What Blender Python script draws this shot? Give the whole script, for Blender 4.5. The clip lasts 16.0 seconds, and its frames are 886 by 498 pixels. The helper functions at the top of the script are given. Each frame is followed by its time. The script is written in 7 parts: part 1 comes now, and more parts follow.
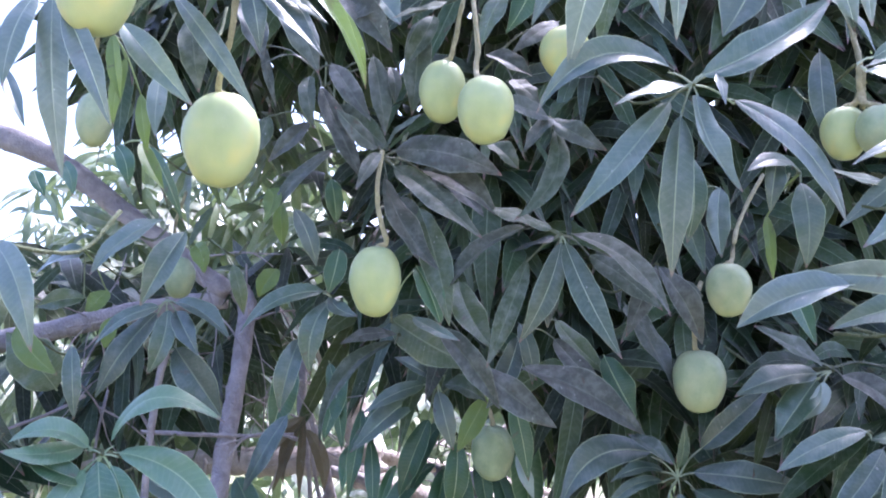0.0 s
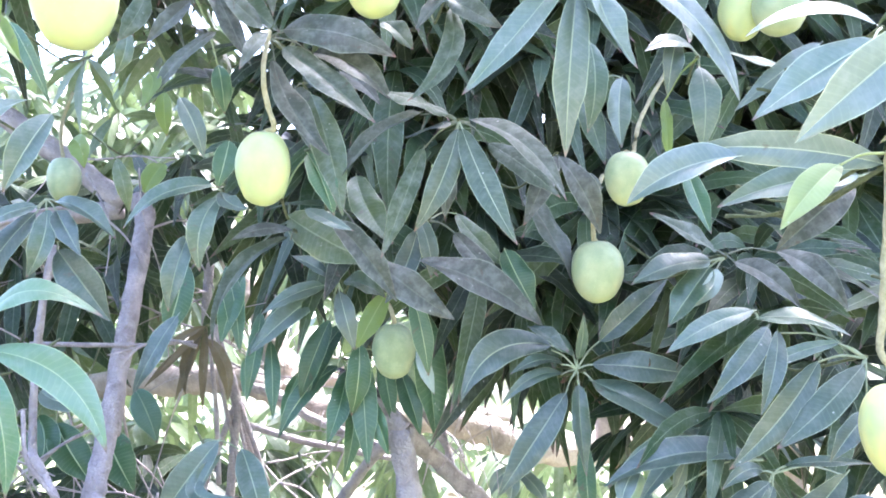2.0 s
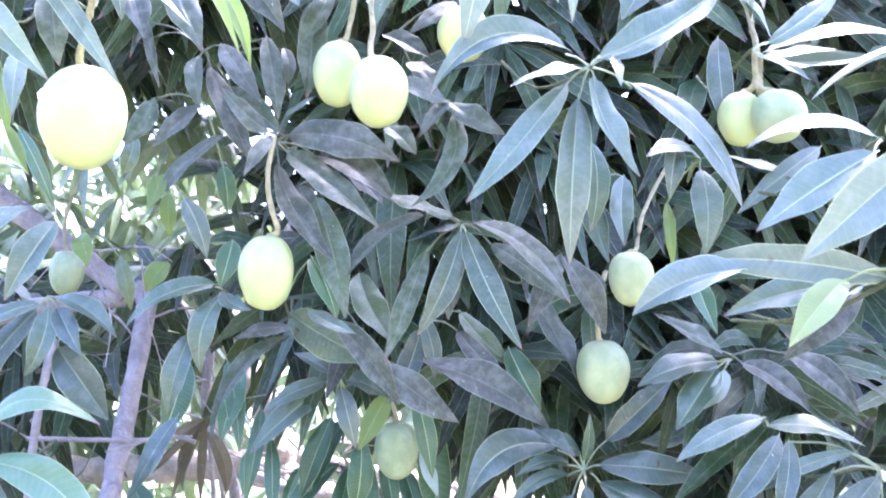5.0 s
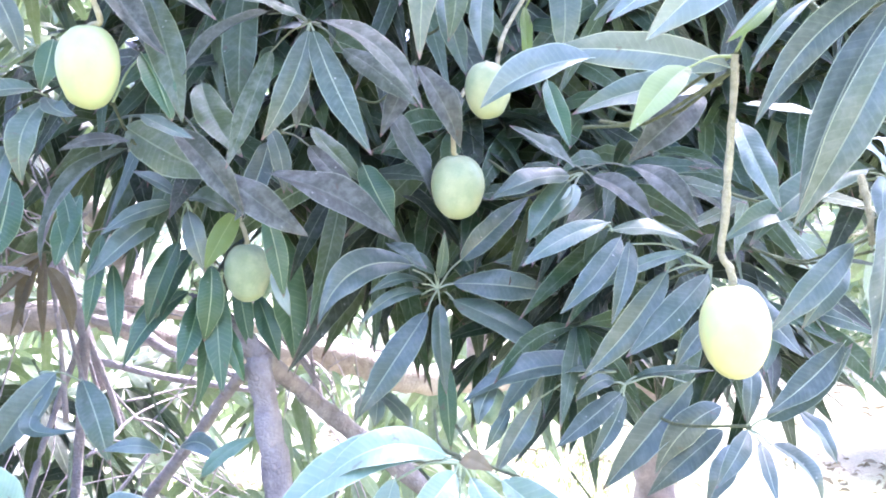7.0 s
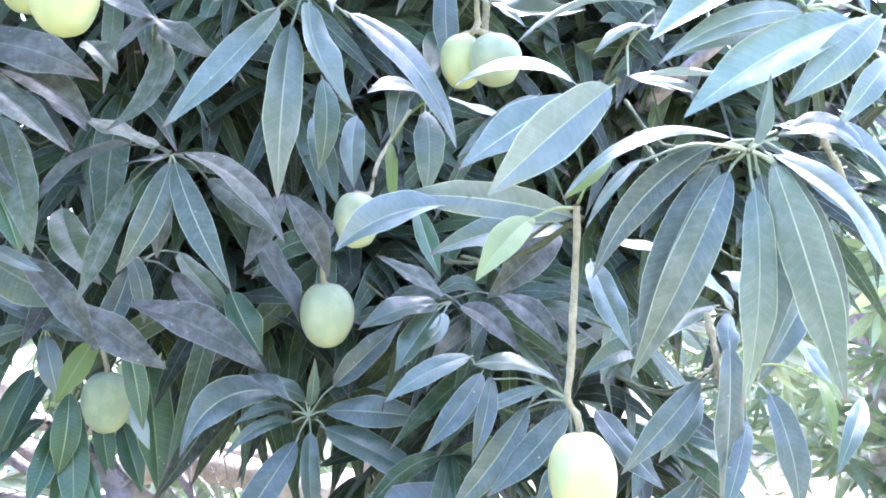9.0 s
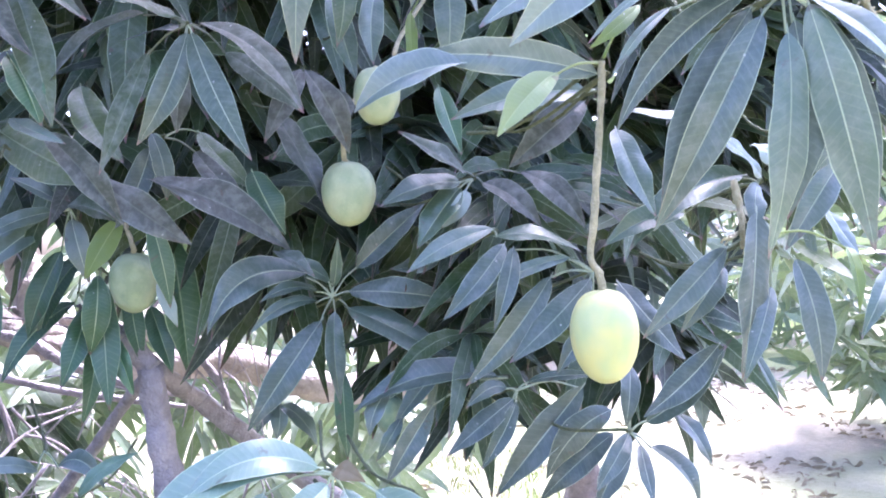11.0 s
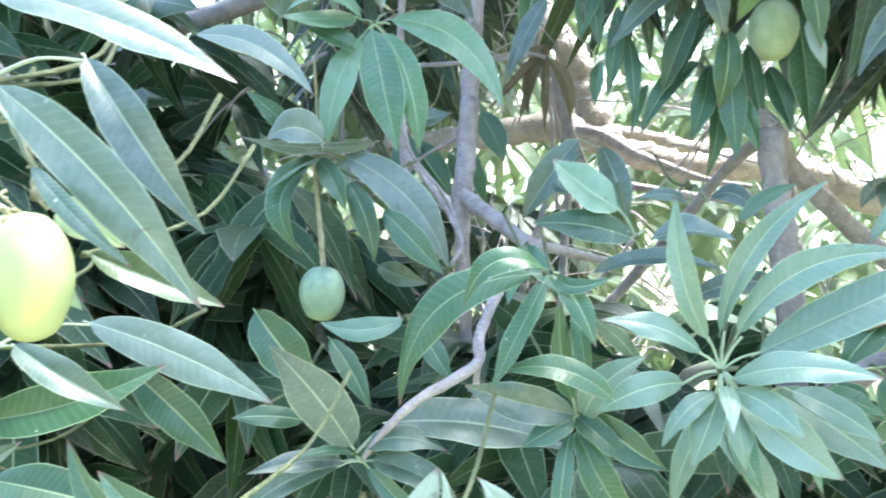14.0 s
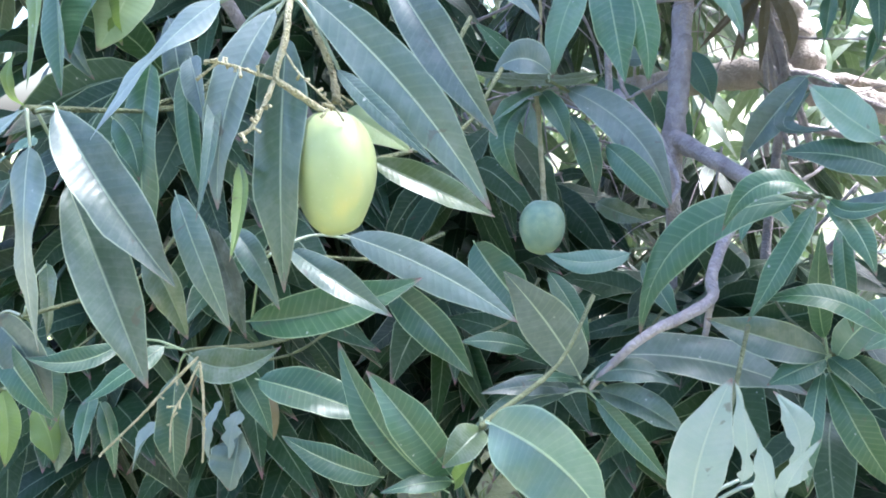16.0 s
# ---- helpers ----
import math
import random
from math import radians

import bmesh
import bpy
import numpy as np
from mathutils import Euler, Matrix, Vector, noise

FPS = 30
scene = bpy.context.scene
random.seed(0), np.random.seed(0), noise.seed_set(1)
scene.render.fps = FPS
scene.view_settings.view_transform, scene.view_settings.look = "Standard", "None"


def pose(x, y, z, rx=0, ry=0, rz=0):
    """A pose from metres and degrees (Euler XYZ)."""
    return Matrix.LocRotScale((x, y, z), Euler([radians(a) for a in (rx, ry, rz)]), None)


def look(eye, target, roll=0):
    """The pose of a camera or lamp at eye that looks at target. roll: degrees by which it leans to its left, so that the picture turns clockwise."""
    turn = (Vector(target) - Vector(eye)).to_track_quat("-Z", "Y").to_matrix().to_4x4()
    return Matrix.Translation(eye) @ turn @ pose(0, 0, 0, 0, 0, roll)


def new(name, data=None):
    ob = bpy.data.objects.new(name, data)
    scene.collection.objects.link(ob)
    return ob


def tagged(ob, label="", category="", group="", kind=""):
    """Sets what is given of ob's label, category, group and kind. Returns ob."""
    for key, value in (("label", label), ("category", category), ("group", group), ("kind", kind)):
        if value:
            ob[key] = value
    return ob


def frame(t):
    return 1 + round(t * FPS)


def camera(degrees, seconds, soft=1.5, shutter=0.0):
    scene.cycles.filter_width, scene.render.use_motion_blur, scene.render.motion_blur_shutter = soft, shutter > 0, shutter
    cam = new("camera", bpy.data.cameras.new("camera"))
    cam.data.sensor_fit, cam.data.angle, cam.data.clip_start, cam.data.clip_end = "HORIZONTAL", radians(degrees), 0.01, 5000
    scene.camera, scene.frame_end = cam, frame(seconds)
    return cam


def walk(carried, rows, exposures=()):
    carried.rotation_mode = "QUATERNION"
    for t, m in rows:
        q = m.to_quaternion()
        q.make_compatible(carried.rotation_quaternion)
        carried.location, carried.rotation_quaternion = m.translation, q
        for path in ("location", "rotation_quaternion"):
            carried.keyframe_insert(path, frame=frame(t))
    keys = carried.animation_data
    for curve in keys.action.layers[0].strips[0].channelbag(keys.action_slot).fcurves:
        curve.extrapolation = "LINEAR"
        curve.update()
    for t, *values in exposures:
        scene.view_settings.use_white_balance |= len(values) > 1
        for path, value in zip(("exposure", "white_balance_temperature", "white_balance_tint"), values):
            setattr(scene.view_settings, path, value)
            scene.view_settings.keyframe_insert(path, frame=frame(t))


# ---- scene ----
cam = camera(58.7, 16.0, soft=1.9, shutter=0.3)
METRES, EYE, TILT, LEAN, TURN = 1.0, 1.5, 8.0, 0.0, 0.0
ROWS = [
    (0.0, 0.0, 0.0, 0.0, 0.0, 0.0, -0.0),
    (0.5, 0.0062, 0.0152, -0.0202, -1.26, -2.78, 0.07),
    (1.0, 0.014, 0.031, -0.0387, -2.62, -4.32, -0.19),
    (1.5, 0.0179, 0.034, -0.0514, -4.3, -4.23, -0.04),
    (2.0, 0.046, 0.0297, -0.0598, -4.96, -4.61, 0.13),
    (2.5, 0.0483, 0.0285, -0.0258, -4.96, -2.15, 0.38),
    (3.0, 0.0188, 0.0165, 0.0462, -2.99, 2.8, 0.42),
    (3.2, 0.0180, 0.0165, 0.0470, -2.24, 3.4, 0.42),
    (5.3, 0.0470, 0.0410, -0.0335, -6.45, -2.1, 0.2),
    (5.5, 0.0483, 0.0437, -0.0483, -7.91, -4.32, 0.16),
    (6.0, 0.0558, 0.0533, -0.0739, -9.31, -6.14, -0.12),
    (6.5, 0.0708, 0.056, -0.093, -11.51, -8.26, -0.03),
    (7.0, 0.0856, 0.0599, -0.0974, -13.26, -8.75, -0.78),
    (7.5, 0.1078, 0.0654, -0.066, -15.24, -4.79, -1.02),
    (8.0, 0.1202, 0.0516, -0.0286, -18.46, -2.15, -1.65),
    (8.2, 0.1385, 0.0516, -0.0250, -19.0, -1.35, -1.65),
    (10.3, 0.1460, 0.0519, -0.0790, -18.35, -6.5, -0.94),
    (10.5, 0.146, 0.0519, -0.081, -17.84, -6.91, -0.94),
    (11.0, 0.1477, 0.0525, -0.0991, -17.54, -8.11, -0.98),
    (11.5, 0.1393, 0.0615, -0.1253, -17.14, -10.01, -1.04),
    (12.0, 0.1086, 0.0411, -0.1607, -11.65, -12.9, 0.23),
    (12.5, 0.0514, 0.0183, -0.204, -4.99, -15.03, 0.56),
    (13.0, -0.0055, 0.0183, -0.2253, 1.22, -15.94, 2.06),
    (13.5, -0.0647, 0.0163, -0.2345, 7.68, -16.56, 3.66),
    (14.0, -0.1084, 0.0053, -0.2394, 12.86, -16.69, 4.49),
    (14.5, -0.1489, -0.0048, -0.2475, 18.28, -16.81, 5.5),
    (15.0, -0.179, -0.0211, -0.2476, 22.79, -16.55, 6.52),
    (15.5, -0.1857, -0.0286, -0.2567, 24.27, -17.44, 6.6),
    (16.0, -0.1849, -0.0284, -0.266, 23.94, -18.31, 6.23),
]
EXPOSURES = [(0.0, 2.27, 5420, 29), (0.5, 2.58, 5480, 28), (1.0, 2.61, 5620, 21), (1.5, 2.7, 5730, 17), (2.0, 3.38, 5780, 18), (2.5, 3.57, 5720, 18), (3.0, 3.38, 5440, 20), (3.2, 3.38, 5440, 20), (5.5, 3.53, 5400, 32), (6.0, 3.6, 5450, 32), (6.5, 3.57, 5490, 31), (7.0, 3.49, 5520, 29), (8.2, 3.46, 5390, 24), (10.5, 2.81, 5360, 33), (11.0, 2.85, 5400, 34), (11.5, 3.2, 5560, 24), (12.0, 2.7, 5560, 8), (12.5, 2.43, 5740, -2), (13.0, 2.62, 5800, 0), (14.0, 2.99, 5860, 0), (14.5, 2.82, 5800, 2), (15.0, 2.36, 5740, 4), (15.5, 2.22, 5640, 8), (16.0, 2.35, 5560, 11)]
walk(cam, [(t, pose(0, 0, EYE, TILT, LEAN, TURN) @ pose(METRES * x, METRES * y, METRES * z, 90 + pitch, roll, yaw))
           for t, x, y, z, yaw, pitch, roll in ROWS], EXPOSURES)

# ---- world, sun ----
SUN_UP, SUN_ROUND = 62.0, 35.0      # height, and bearing clockwise from +y
world = bpy.data.worlds.new("sky")
scene.world = world
world.use_nodes = True
wn = world.node_tree.nodes
sky = wn.new("ShaderNodeTexSky")
sky.sky_type = "NISHITA"
sky.sun_disc = False
sky.sun_elevation, sky.sun_rotation = radians(SUN_UP), radians(SUN_ROUND)
sky.dust_density, sky.air_density = 4.0, 1.0
wn["Background"].inputs["Strength"].default_value = 0.15
world.node_tree.links.new(sky.outputs["Color"], wn["Background"].inputs["Color"])
sun_data = bpy.data.lights.new("sun", "SUN")
sun_data.energy, sun_data.angle, sun_data.color = 2.9, radians(14), (1.0, 0.96, 0.90)   # behind the tree, through haze
sun = new("sun", sun_data)
toward = Vector((math.sin(radians(SUN_ROUND)) * math.cos(radians(SUN_UP)),
                 math.cos(radians(SUN_ROUND)) * math.cos(radians(SUN_UP)), math.sin(radians(SUN_UP))))
sun.matrix_world = look(toward * 30, (0, 0, 0))

# ---- materials ----
def material(name, rough=0.6):
    m = bpy.data.materials.new(name)
    m.use_nodes = True
    nt = m.node_tree
    b = nt.nodes["Principled BSDF"]
    b.inputs["Roughness"].default_value = rough
    return m, nt, b


def node(nt, kind, inputs=(), **props):
    n = nt.nodes.new("ShaderNode" + kind)
    for k, v in props.items():
        setattr(n, k, v)
    for k, v in dict(inputs).items():
        if isinstance(v, bpy.types.NodeSocket):
            nt.links.new(v, n.inputs[k])
        else:
            n.inputs[k].default_value = v
    return n


def maths(nt, op, a, b=0.0, c=0.0):
    return node(nt, "Math", {0: a, 1: b, 2: c}, operation=op).outputs[0]


def ramp(nt, value, *stops):
    n = node(nt, "ValToRGB", {"Fac": value})
    e = n.color_ramp.elements
    while len(e) < len(stops):
        e.new(0.5)
    for s, (at, col) in zip(e, stops):
        s.position, s.color = at, (*col, 1) if len(col) == 3 else col
    return n.outputs[0]


def blend(nt, fac, a, b):
    n = nt.nodes.new("ShaderNodeMix")
    n.data_type = "RGBA"
    for i, v in ((0, fac), (6, a), (7, b)):
        if isinstance(v, bpy.types.NodeSocket):
            nt.links.new(v, n.inputs[i])
        else:
            n.inputs[i].default_value = (*v, 1) if isinstance(v, tuple) else v
    return n.outputs[2]


def leaf_material(name, tones, vein, rough, through_light, dust, island=False, gloss=0.55, ladder=0.10, midrib=0.55):
    """Leaf blade: midrib and side veins follow the blade's own coordinates."""
    m, nt, b = material(name, rough)
    uv = node(nt, "UVMap").outputs[0]
    sep = node(nt, "SeparateXYZ", {0: uv})
    along, across = sep.outputs[0], maths(nt, "ABSOLUTE", maths(nt, "SUBTRACT", sep.outputs[1], 0.5))
    rnd = node(nt, "NewGeometry").outputs["Random Per Island"] if island else node(nt, "ObjectInfo").outputs["Random"]
    where = node(nt, "TexCoord").outputs["Object"]
    big = node(nt, "TexNoise", {"Vector": where, "Scale": 22.0, "Detail": 3.0}).outputs[0]
    fine = node(nt, "TexNoise", {"Vector": where, "Scale": 260.0, "Detail": 3.0}).outputs[0]
    tone = maths(nt, "ADD", maths(nt, "MULTIPLY", rnd, 0.75), maths(nt, "MULTIPLY", big, 0.35))
    light = tones[-1]
    col = ramp(nt, tone, *[(0.12 + 0.8 * i / (len(tones) - 1), c) for i, c in enumerate(tones)])
    # side veins run forward from the midrib to the margin
    wave = maths(nt, "SINE", maths(nt, "MULTIPLY", maths(nt, "SUBTRACT", along, maths(nt, "MULTIPLY", across, 0.13)), 138.0))
    side = ramp(nt, wave, (0.72, (0, 0, 0)), (1.0, (1, 1, 1)))
    rib = ramp(nt, across, (0.008, (1, 1, 1)), (0.026, (0, 0, 0)))
    col = blend(nt, maths(nt, "MULTIPLY", maths(nt, "MULTIPLY", side, big), ladder), col, vein)
    plain = maths(nt, "FRACT", maths(nt, "MULTIPLY", rnd, 7.3))
    col = blend(nt, maths(nt, "MULTIPLY", rib, maths(nt, "ADD", 0.45 * midrib, maths(nt, "MULTIPLY", plain, 0.55 * midrib))), col, vein)
    # pale margin, dry tip, dust and specks
    edge = ramp(nt, across, (0.468, (0, 0, 0)), (0.492, (1, 1, 1)))
    col = blend(nt, maths(nt, "MULTIPLY", edge, 0.6), col, vein)
    dry = maths(nt, "MULTIPLY", ramp(nt, along, (0.945, (0, 0, 0)), (0.98, (1, 1, 1))), maths(nt, "GREATER_THAN", rnd, 0.3))
    col = blend(nt, dry, col, (0.16, 0.085, 0.075))
    rim = maths(nt, "MULTIPLY", ramp(nt, across, (0.36, (0, 0, 0)), (0.50, (1, 1, 1))), ramp(nt, along, (0.78, (0, 0, 0)), (0.96, (1, 1, 1))))
    col = blend(nt, maths(nt, "MULTIPLY", rim, 0.7), col, (0.17, 0.10, 0.10))
    blot = ramp(nt, node(nt, "TexNoise", {"Vector": where, "Scale": 60.0, "Detail": 5.0, "Roughness": 0.7}).outputs[0],
                (0.44, (0, 0, 0)), (0.72, (1, 1, 1)))
    col = blend(nt, maths(nt, "MULTIPLY", blot, 1.25 * dust), col, (0.42, 0.43, 0.43))
    speck = ramp(nt, node(nt, "TexVoronoi", {"Vector": where, "Scale": 75.0}).outputs["Distance"], (0.06, (1, 1, 1)), (0.10, (0, 0, 0)))
    gate = maths(nt, "GREATER_THAN", big, 0.56)
    col = blend(nt, maths(nt, "MULTIPLY", maths(nt, "MULTIPLY", speck, gate), 0.6), col, (0.5, 0.5, 0.47))
    scar = ramp(nt, node(nt, "TexNoise", {"Vector": where, "Scale": 48.0, "Detail": 4.0, "Roughness": 0.6, "Distortion": 0.6}).outputs[0], (0.66, (0, 0, 0)), (0.70, (1, 1, 1)))
    col = blend(nt, maths(nt, "MULTIPLY", scar, 0.65), col, (0.085, 0.062, 0.045))
    nt.links.new(col, b.inputs["Base Color"])
    nt.links.new(maths(nt, "ADD", rough - 0.08, maths(nt, "MULTIPLY", fine, 0.2)), b.inputs["Roughness"])
    b.inputs["Specular IOR Level"].default_value = gloss
    height = maths(nt, "ADD", maths(nt, "MULTIPLY", wave, 0.11), maths(nt, "ADD", maths(nt, "MULTIPLY", fine, 0.5), maths(nt, "MULTIPLY", rib, 1.5)))
    bump = node(nt, "Bump", {"Height": height, "Strength": 0.42, "Distance": 0.0009})
    nt.links.new(bump.outputs[0], b.inputs["Normal"])
    glow = node(nt, "BsdfTranslucent", {"Color": blend(nt, 0.5, col, tuple(min(1.0, 2.2 * v) for v in light))})
    mix = node(nt, "MixShader", {0: through_light, 1: b.outputs[0], 2: glow.outputs[0]})
    nt.links.new(mix.outputs[0], nt.nodes["Material Output"].inputs["Surface"])
    return m


VEIN = (0.40, 0.47, 0.30)
LEAF = {
    "": leaf_material("mango_leaf", [(0.031, 0.060, 0.041), (0.066, 0.102, 0.083), (0.054, 0.103, 0.053), (0.097, 0.145, 0.119)], (0.52, 0.60, 0.40), 0.36, 0.14, 0.17, gloss=1.0, midrib=0.72),
    "dull": leaf_material("dull_leaf", [(0.044, 0.056, 0.042), (0.070, 0.077, 0.066), (0.050, 0.078, 0.040), (0.078, 0.094, 0.084)], (0.30, 0.33, 0.26), 0.54, 0.10, 0.24, gloss=0.38, midrib=0.45),
    "fresh": leaf_material("fresh_leaf", [(0.034, 0.104, 0.044), (0.066, 0.166, 0.086), (0.054, 0.142, 0.046), (0.108, 0.222, 0.134)], (0.52, 0.62, 0.34), 0.34, 0.16, 0.12, gloss=1.0, ladder=0.16, midrib=0.9),
    # sky sheen on the upper whorls is put into this bluish grey colour
    "grey": leaf_material("sky_sheen_leaf", [(0.068, 0.110, 0.088), (0.115, 0.158, 0.138), (0.085, 0.140, 0.092), (0.143, 0.195, 0.172)], (0.60, 0.67, 0.46), 0.37, 0.14, 0.16, gloss=1.0, midrib=0.9),
    # tones lightened to stand for open sky light on these leaves
    "light": leaf_material("skylit_leaf", [(0.075, 0.155, 0.085), (0.115, 0.215, 0.130), (0.095, 0.190, 0.085), (0.160, 0.270, 0.180)], (0.48, 0.57, 0.34), 0.36, 0.16, 0.14, gloss=1.0, ladder=0.18),
    # deep green; some of its darkness stands for shade on the inner whorls
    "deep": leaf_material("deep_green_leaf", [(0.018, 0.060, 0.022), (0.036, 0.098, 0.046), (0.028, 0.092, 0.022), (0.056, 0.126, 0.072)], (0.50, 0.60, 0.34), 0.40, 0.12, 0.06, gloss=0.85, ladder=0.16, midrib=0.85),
    "olive": leaf_material("olive_leaf", [(0.045, 0.075, 0.026), (0.070, 0.105, 0.036), (0.058, 0.098, 0.030), (0.088, 0.122, 0.052)], VEIN, 0.40, 0.12, 0.20, gloss=0.8, ladder=0.16),
    # soft grey-green, made paler to carry some of the leaves' sheen
    "soft": leaf_material("soft_green_leaf", [(0.098, 0.172, 0.122), (0.148, 0.236, 0.176), (0.122, 0.208, 0.132), (0.182, 0.276, 0.214)], (0.56, 0.65, 0.42), 0.38, 0.16, 0.16, gloss=1.0, ladder=0.15, midrib=0.9),
    "slate": leaf_material("blue_green_leaf", [(0.026, 0.050, 0.039), (0.050, 0.077, 0.064), (0.040, 0.074, 0.043), (0.068, 0.100, 0.086)], (0.50, 0.58, 0.42), 0.40, 0.12, 0.14, gloss=0.8, midrib=0.8),
    "young": leaf_material("young_leaf", [(0.085, 0.14, 0.032), (0.16, 0.23, 0.055)], (0.45, 0.52, 0.22), 0.42, 0.35, 0.06),
    "pale": leaf_material("pale_leaf", [(0.20, 0.27, 0.235), (0.31, 0.38, 0.34)], (0.5, 0.54, 0.42), 0.45, 0.2, 0.3),
    "under": leaf_material("leaf_underside", [(0.22, 0.29, 0.13), (0.32, 0.40, 0.20)], (0.55, 0.58, 0.35), 0.6, 0.30, 0.1),
    "dry": leaf_material("dry_leaf", [(0.09, 0.075, 0.045), (0.20, 0.16, 0.09)], (0.2, 0.16, 0.1), 0.7, 0.2, 0.1),
}
# inner leaves: the shade inside the crown is put into these dark tones
SHADED_FOLIAGE = leaf_material("foliage", [(0.013, 0.028, 0.012), (0.031, 0.041, 0.025), (0.026, 0.058, 0.019), (0.062, 0.090, 0.028), (0.042, 0.074, 0.044)], VEIN, 0.42, 0.06, 0.10, island=True, gloss=0.3)
# greener copy for low down, darkened further in colour for the shade there
SHADED_DEEP_FOLIAGE = leaf_material("shaded_deep_foliage", [(0.008, 0.026, 0.010), (0.016, 0.044, 0.018), (0.024, 0.060, 0.016), (0.032, 0.068, 0.038)], VEIN, 0.42, 0.06, 0.05, island=True, gloss=0.3)
# far leaves: sunlight is put into the colour as lighter tones
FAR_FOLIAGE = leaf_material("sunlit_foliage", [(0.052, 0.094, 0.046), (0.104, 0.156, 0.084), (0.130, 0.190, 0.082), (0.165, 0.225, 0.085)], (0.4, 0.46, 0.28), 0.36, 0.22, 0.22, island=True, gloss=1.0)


def bark_material(name, dark, light, scale):
    m, nt, b = material(name, 0.8)
    where = node(nt, "TexCoord").outputs["Object"]
    lump = node(nt, "TexNoise", {"Vector": where, "Scale": scale, "Detail": 6.0, "Roughness": 0.65}).outputs[0]
    crack = node(nt, "TexVoronoi", {"Vector": where, "Scale": scale * 3.0}, feature="DISTANCE_TO_EDGE").outputs["Distance"]
    lichen = ramp(nt, node(nt, "TexNoise", {"Vector": where, "Scale": scale * 0.4, "Detail": 4.0}).outputs[0], (0.5, (0, 0, 0)), (0.66, (1, 1, 1)))
    col = ramp(nt, lump, (0.3, dark), (0.7, light))
    col = blend(nt, maths(nt, "MULTIPLY", lichen, 0.4), col, tuple(min(1, v * 1.35) for v in light))
    col = blend(nt, ramp(nt, crack, (0.0, (0.45, 0.45, 0.45)), (0.07, (0, 0, 0))), col, dark)
    nt.links.new(col, b.inputs["Base Color"])
    bump = node(nt, "Bump", {"Height": maths(nt, "ADD", lump, maths(nt, "MULTIPLY", crack, 0.6)), "Strength": 0.9, "Distance": 0.007})
    nt.links.new(bump.outputs[0], b.inputs["Normal"])
    return m


BARK = bark_material("grey_bark", (0.27, 0.232, 0.240), (0.49, 0.432, 0.440), 45.0)
OLD_BARK = bark_material("old_bark", (0.33, 0.27, 0.23), (0.56, 0.48, 0.43), 28.0)
TRUNK = bark_material("trunk_bark", (0.13, 0.105, 0.10), (0.25, 0.21, 0.20), 30.0)
TWIG = bark_material("green_twig", (0.10, 0.12, 0.06), (0.19, 0.21, 0.11), 120.0)
STALK = bark_material("fruit_stalk", (0.37, 0.33, 0.19), (0.60, 0.55, 0.36), 150.0)


def mango_material(name, a, c, d, haze):
    m, nt, b = material(name, 0.40)
    where = node(nt, "TexCoord").outputs["Generated"]
    rnd = node(nt, "ObjectInfo").outputs["Random"]
    spot = node(nt, "TexCoord").outputs["Object"]
    soft = node(nt, "TexNoise", {"Vector": where, "Scale": 2.2, "Detail": 2.0}).outputs[0]
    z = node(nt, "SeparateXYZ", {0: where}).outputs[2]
    ripe = maths(nt, "ADD", maths(nt, "MULTIPLY", soft, 1.0), maths(nt, "MULTIPLY", rnd, 0.25))
    col = ramp(nt, ripe, (0.38, a), (0.62, c), (0.85, d))
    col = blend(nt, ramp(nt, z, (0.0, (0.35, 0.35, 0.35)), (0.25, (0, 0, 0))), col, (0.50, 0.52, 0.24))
    bloom = node(nt, "TexNoise", {"Vector": spot, "Scale": 45.0, "Detail": 5.0, "Roughness": 0.7}).outputs[0]
    col = blend(nt, maths(nt, "MULTIPLY", ramp(nt, bloom, (0.42, (0, 0, 0)), (0.7, (1, 1, 1))), haze), col, (0.50, 0.53, 0.31))
    dots = ramp(nt, node(nt, "TexVoronoi", {"Vector": spot, "Scale": 260.0}).outputs["Distance"], (0.08, (1, 1, 1)), (0.16, (0, 0, 0)))
    col = blend(nt, maths(nt, "MULTIPLY", dots, 0.25), col, (0.6, 0.63, 0.4))
    scar = ramp(nt, node(nt, "TexNoise", {"Vector": spot, "Scale": 30.0, "Detail": 6.0, "Roughness": 0.75}).outputs[0], (0.68, (0, 0, 0)), (0.78, (1, 1, 1)))
    col = blend(nt, maths(nt, "MULTIPLY", scar, 0.5), col, (0.22, 0.2, 0.1))
    nt.links.new(col, b.inputs["Base Color"])
    b.inputs["Subsurface Weight"].default_value = 0.08
    b.inputs["Subsurface Radius"].default_value = (0.01, 0.008, 0.003)
    bump = node(nt, "Bump", {"Height": bloom, "Strength": 0.08, "Distance": 0.002})
    nt.links.new(bump.outputs[0], b.inputs["Normal"])
    return m


MANGO = {"": mango_material("mango_skin", (0.37, 0.425, 0.20), (0.44, 0.49, 0.22), (0.58, 0.545, 0.21), 0.25),
         "bloom": mango_material("mango_skin_with_bloom", (0.23, 0.30, 0.17), (0.29, 0.35, 0.21), (0.37, 0.40, 0.23), 0.45),
         "dark": mango_material("dark_mango_skin", (0.15, 0.235, 0.165), (0.20, 0.30, 0.215), (0.28, 0.36, 0.25), 0.4)}


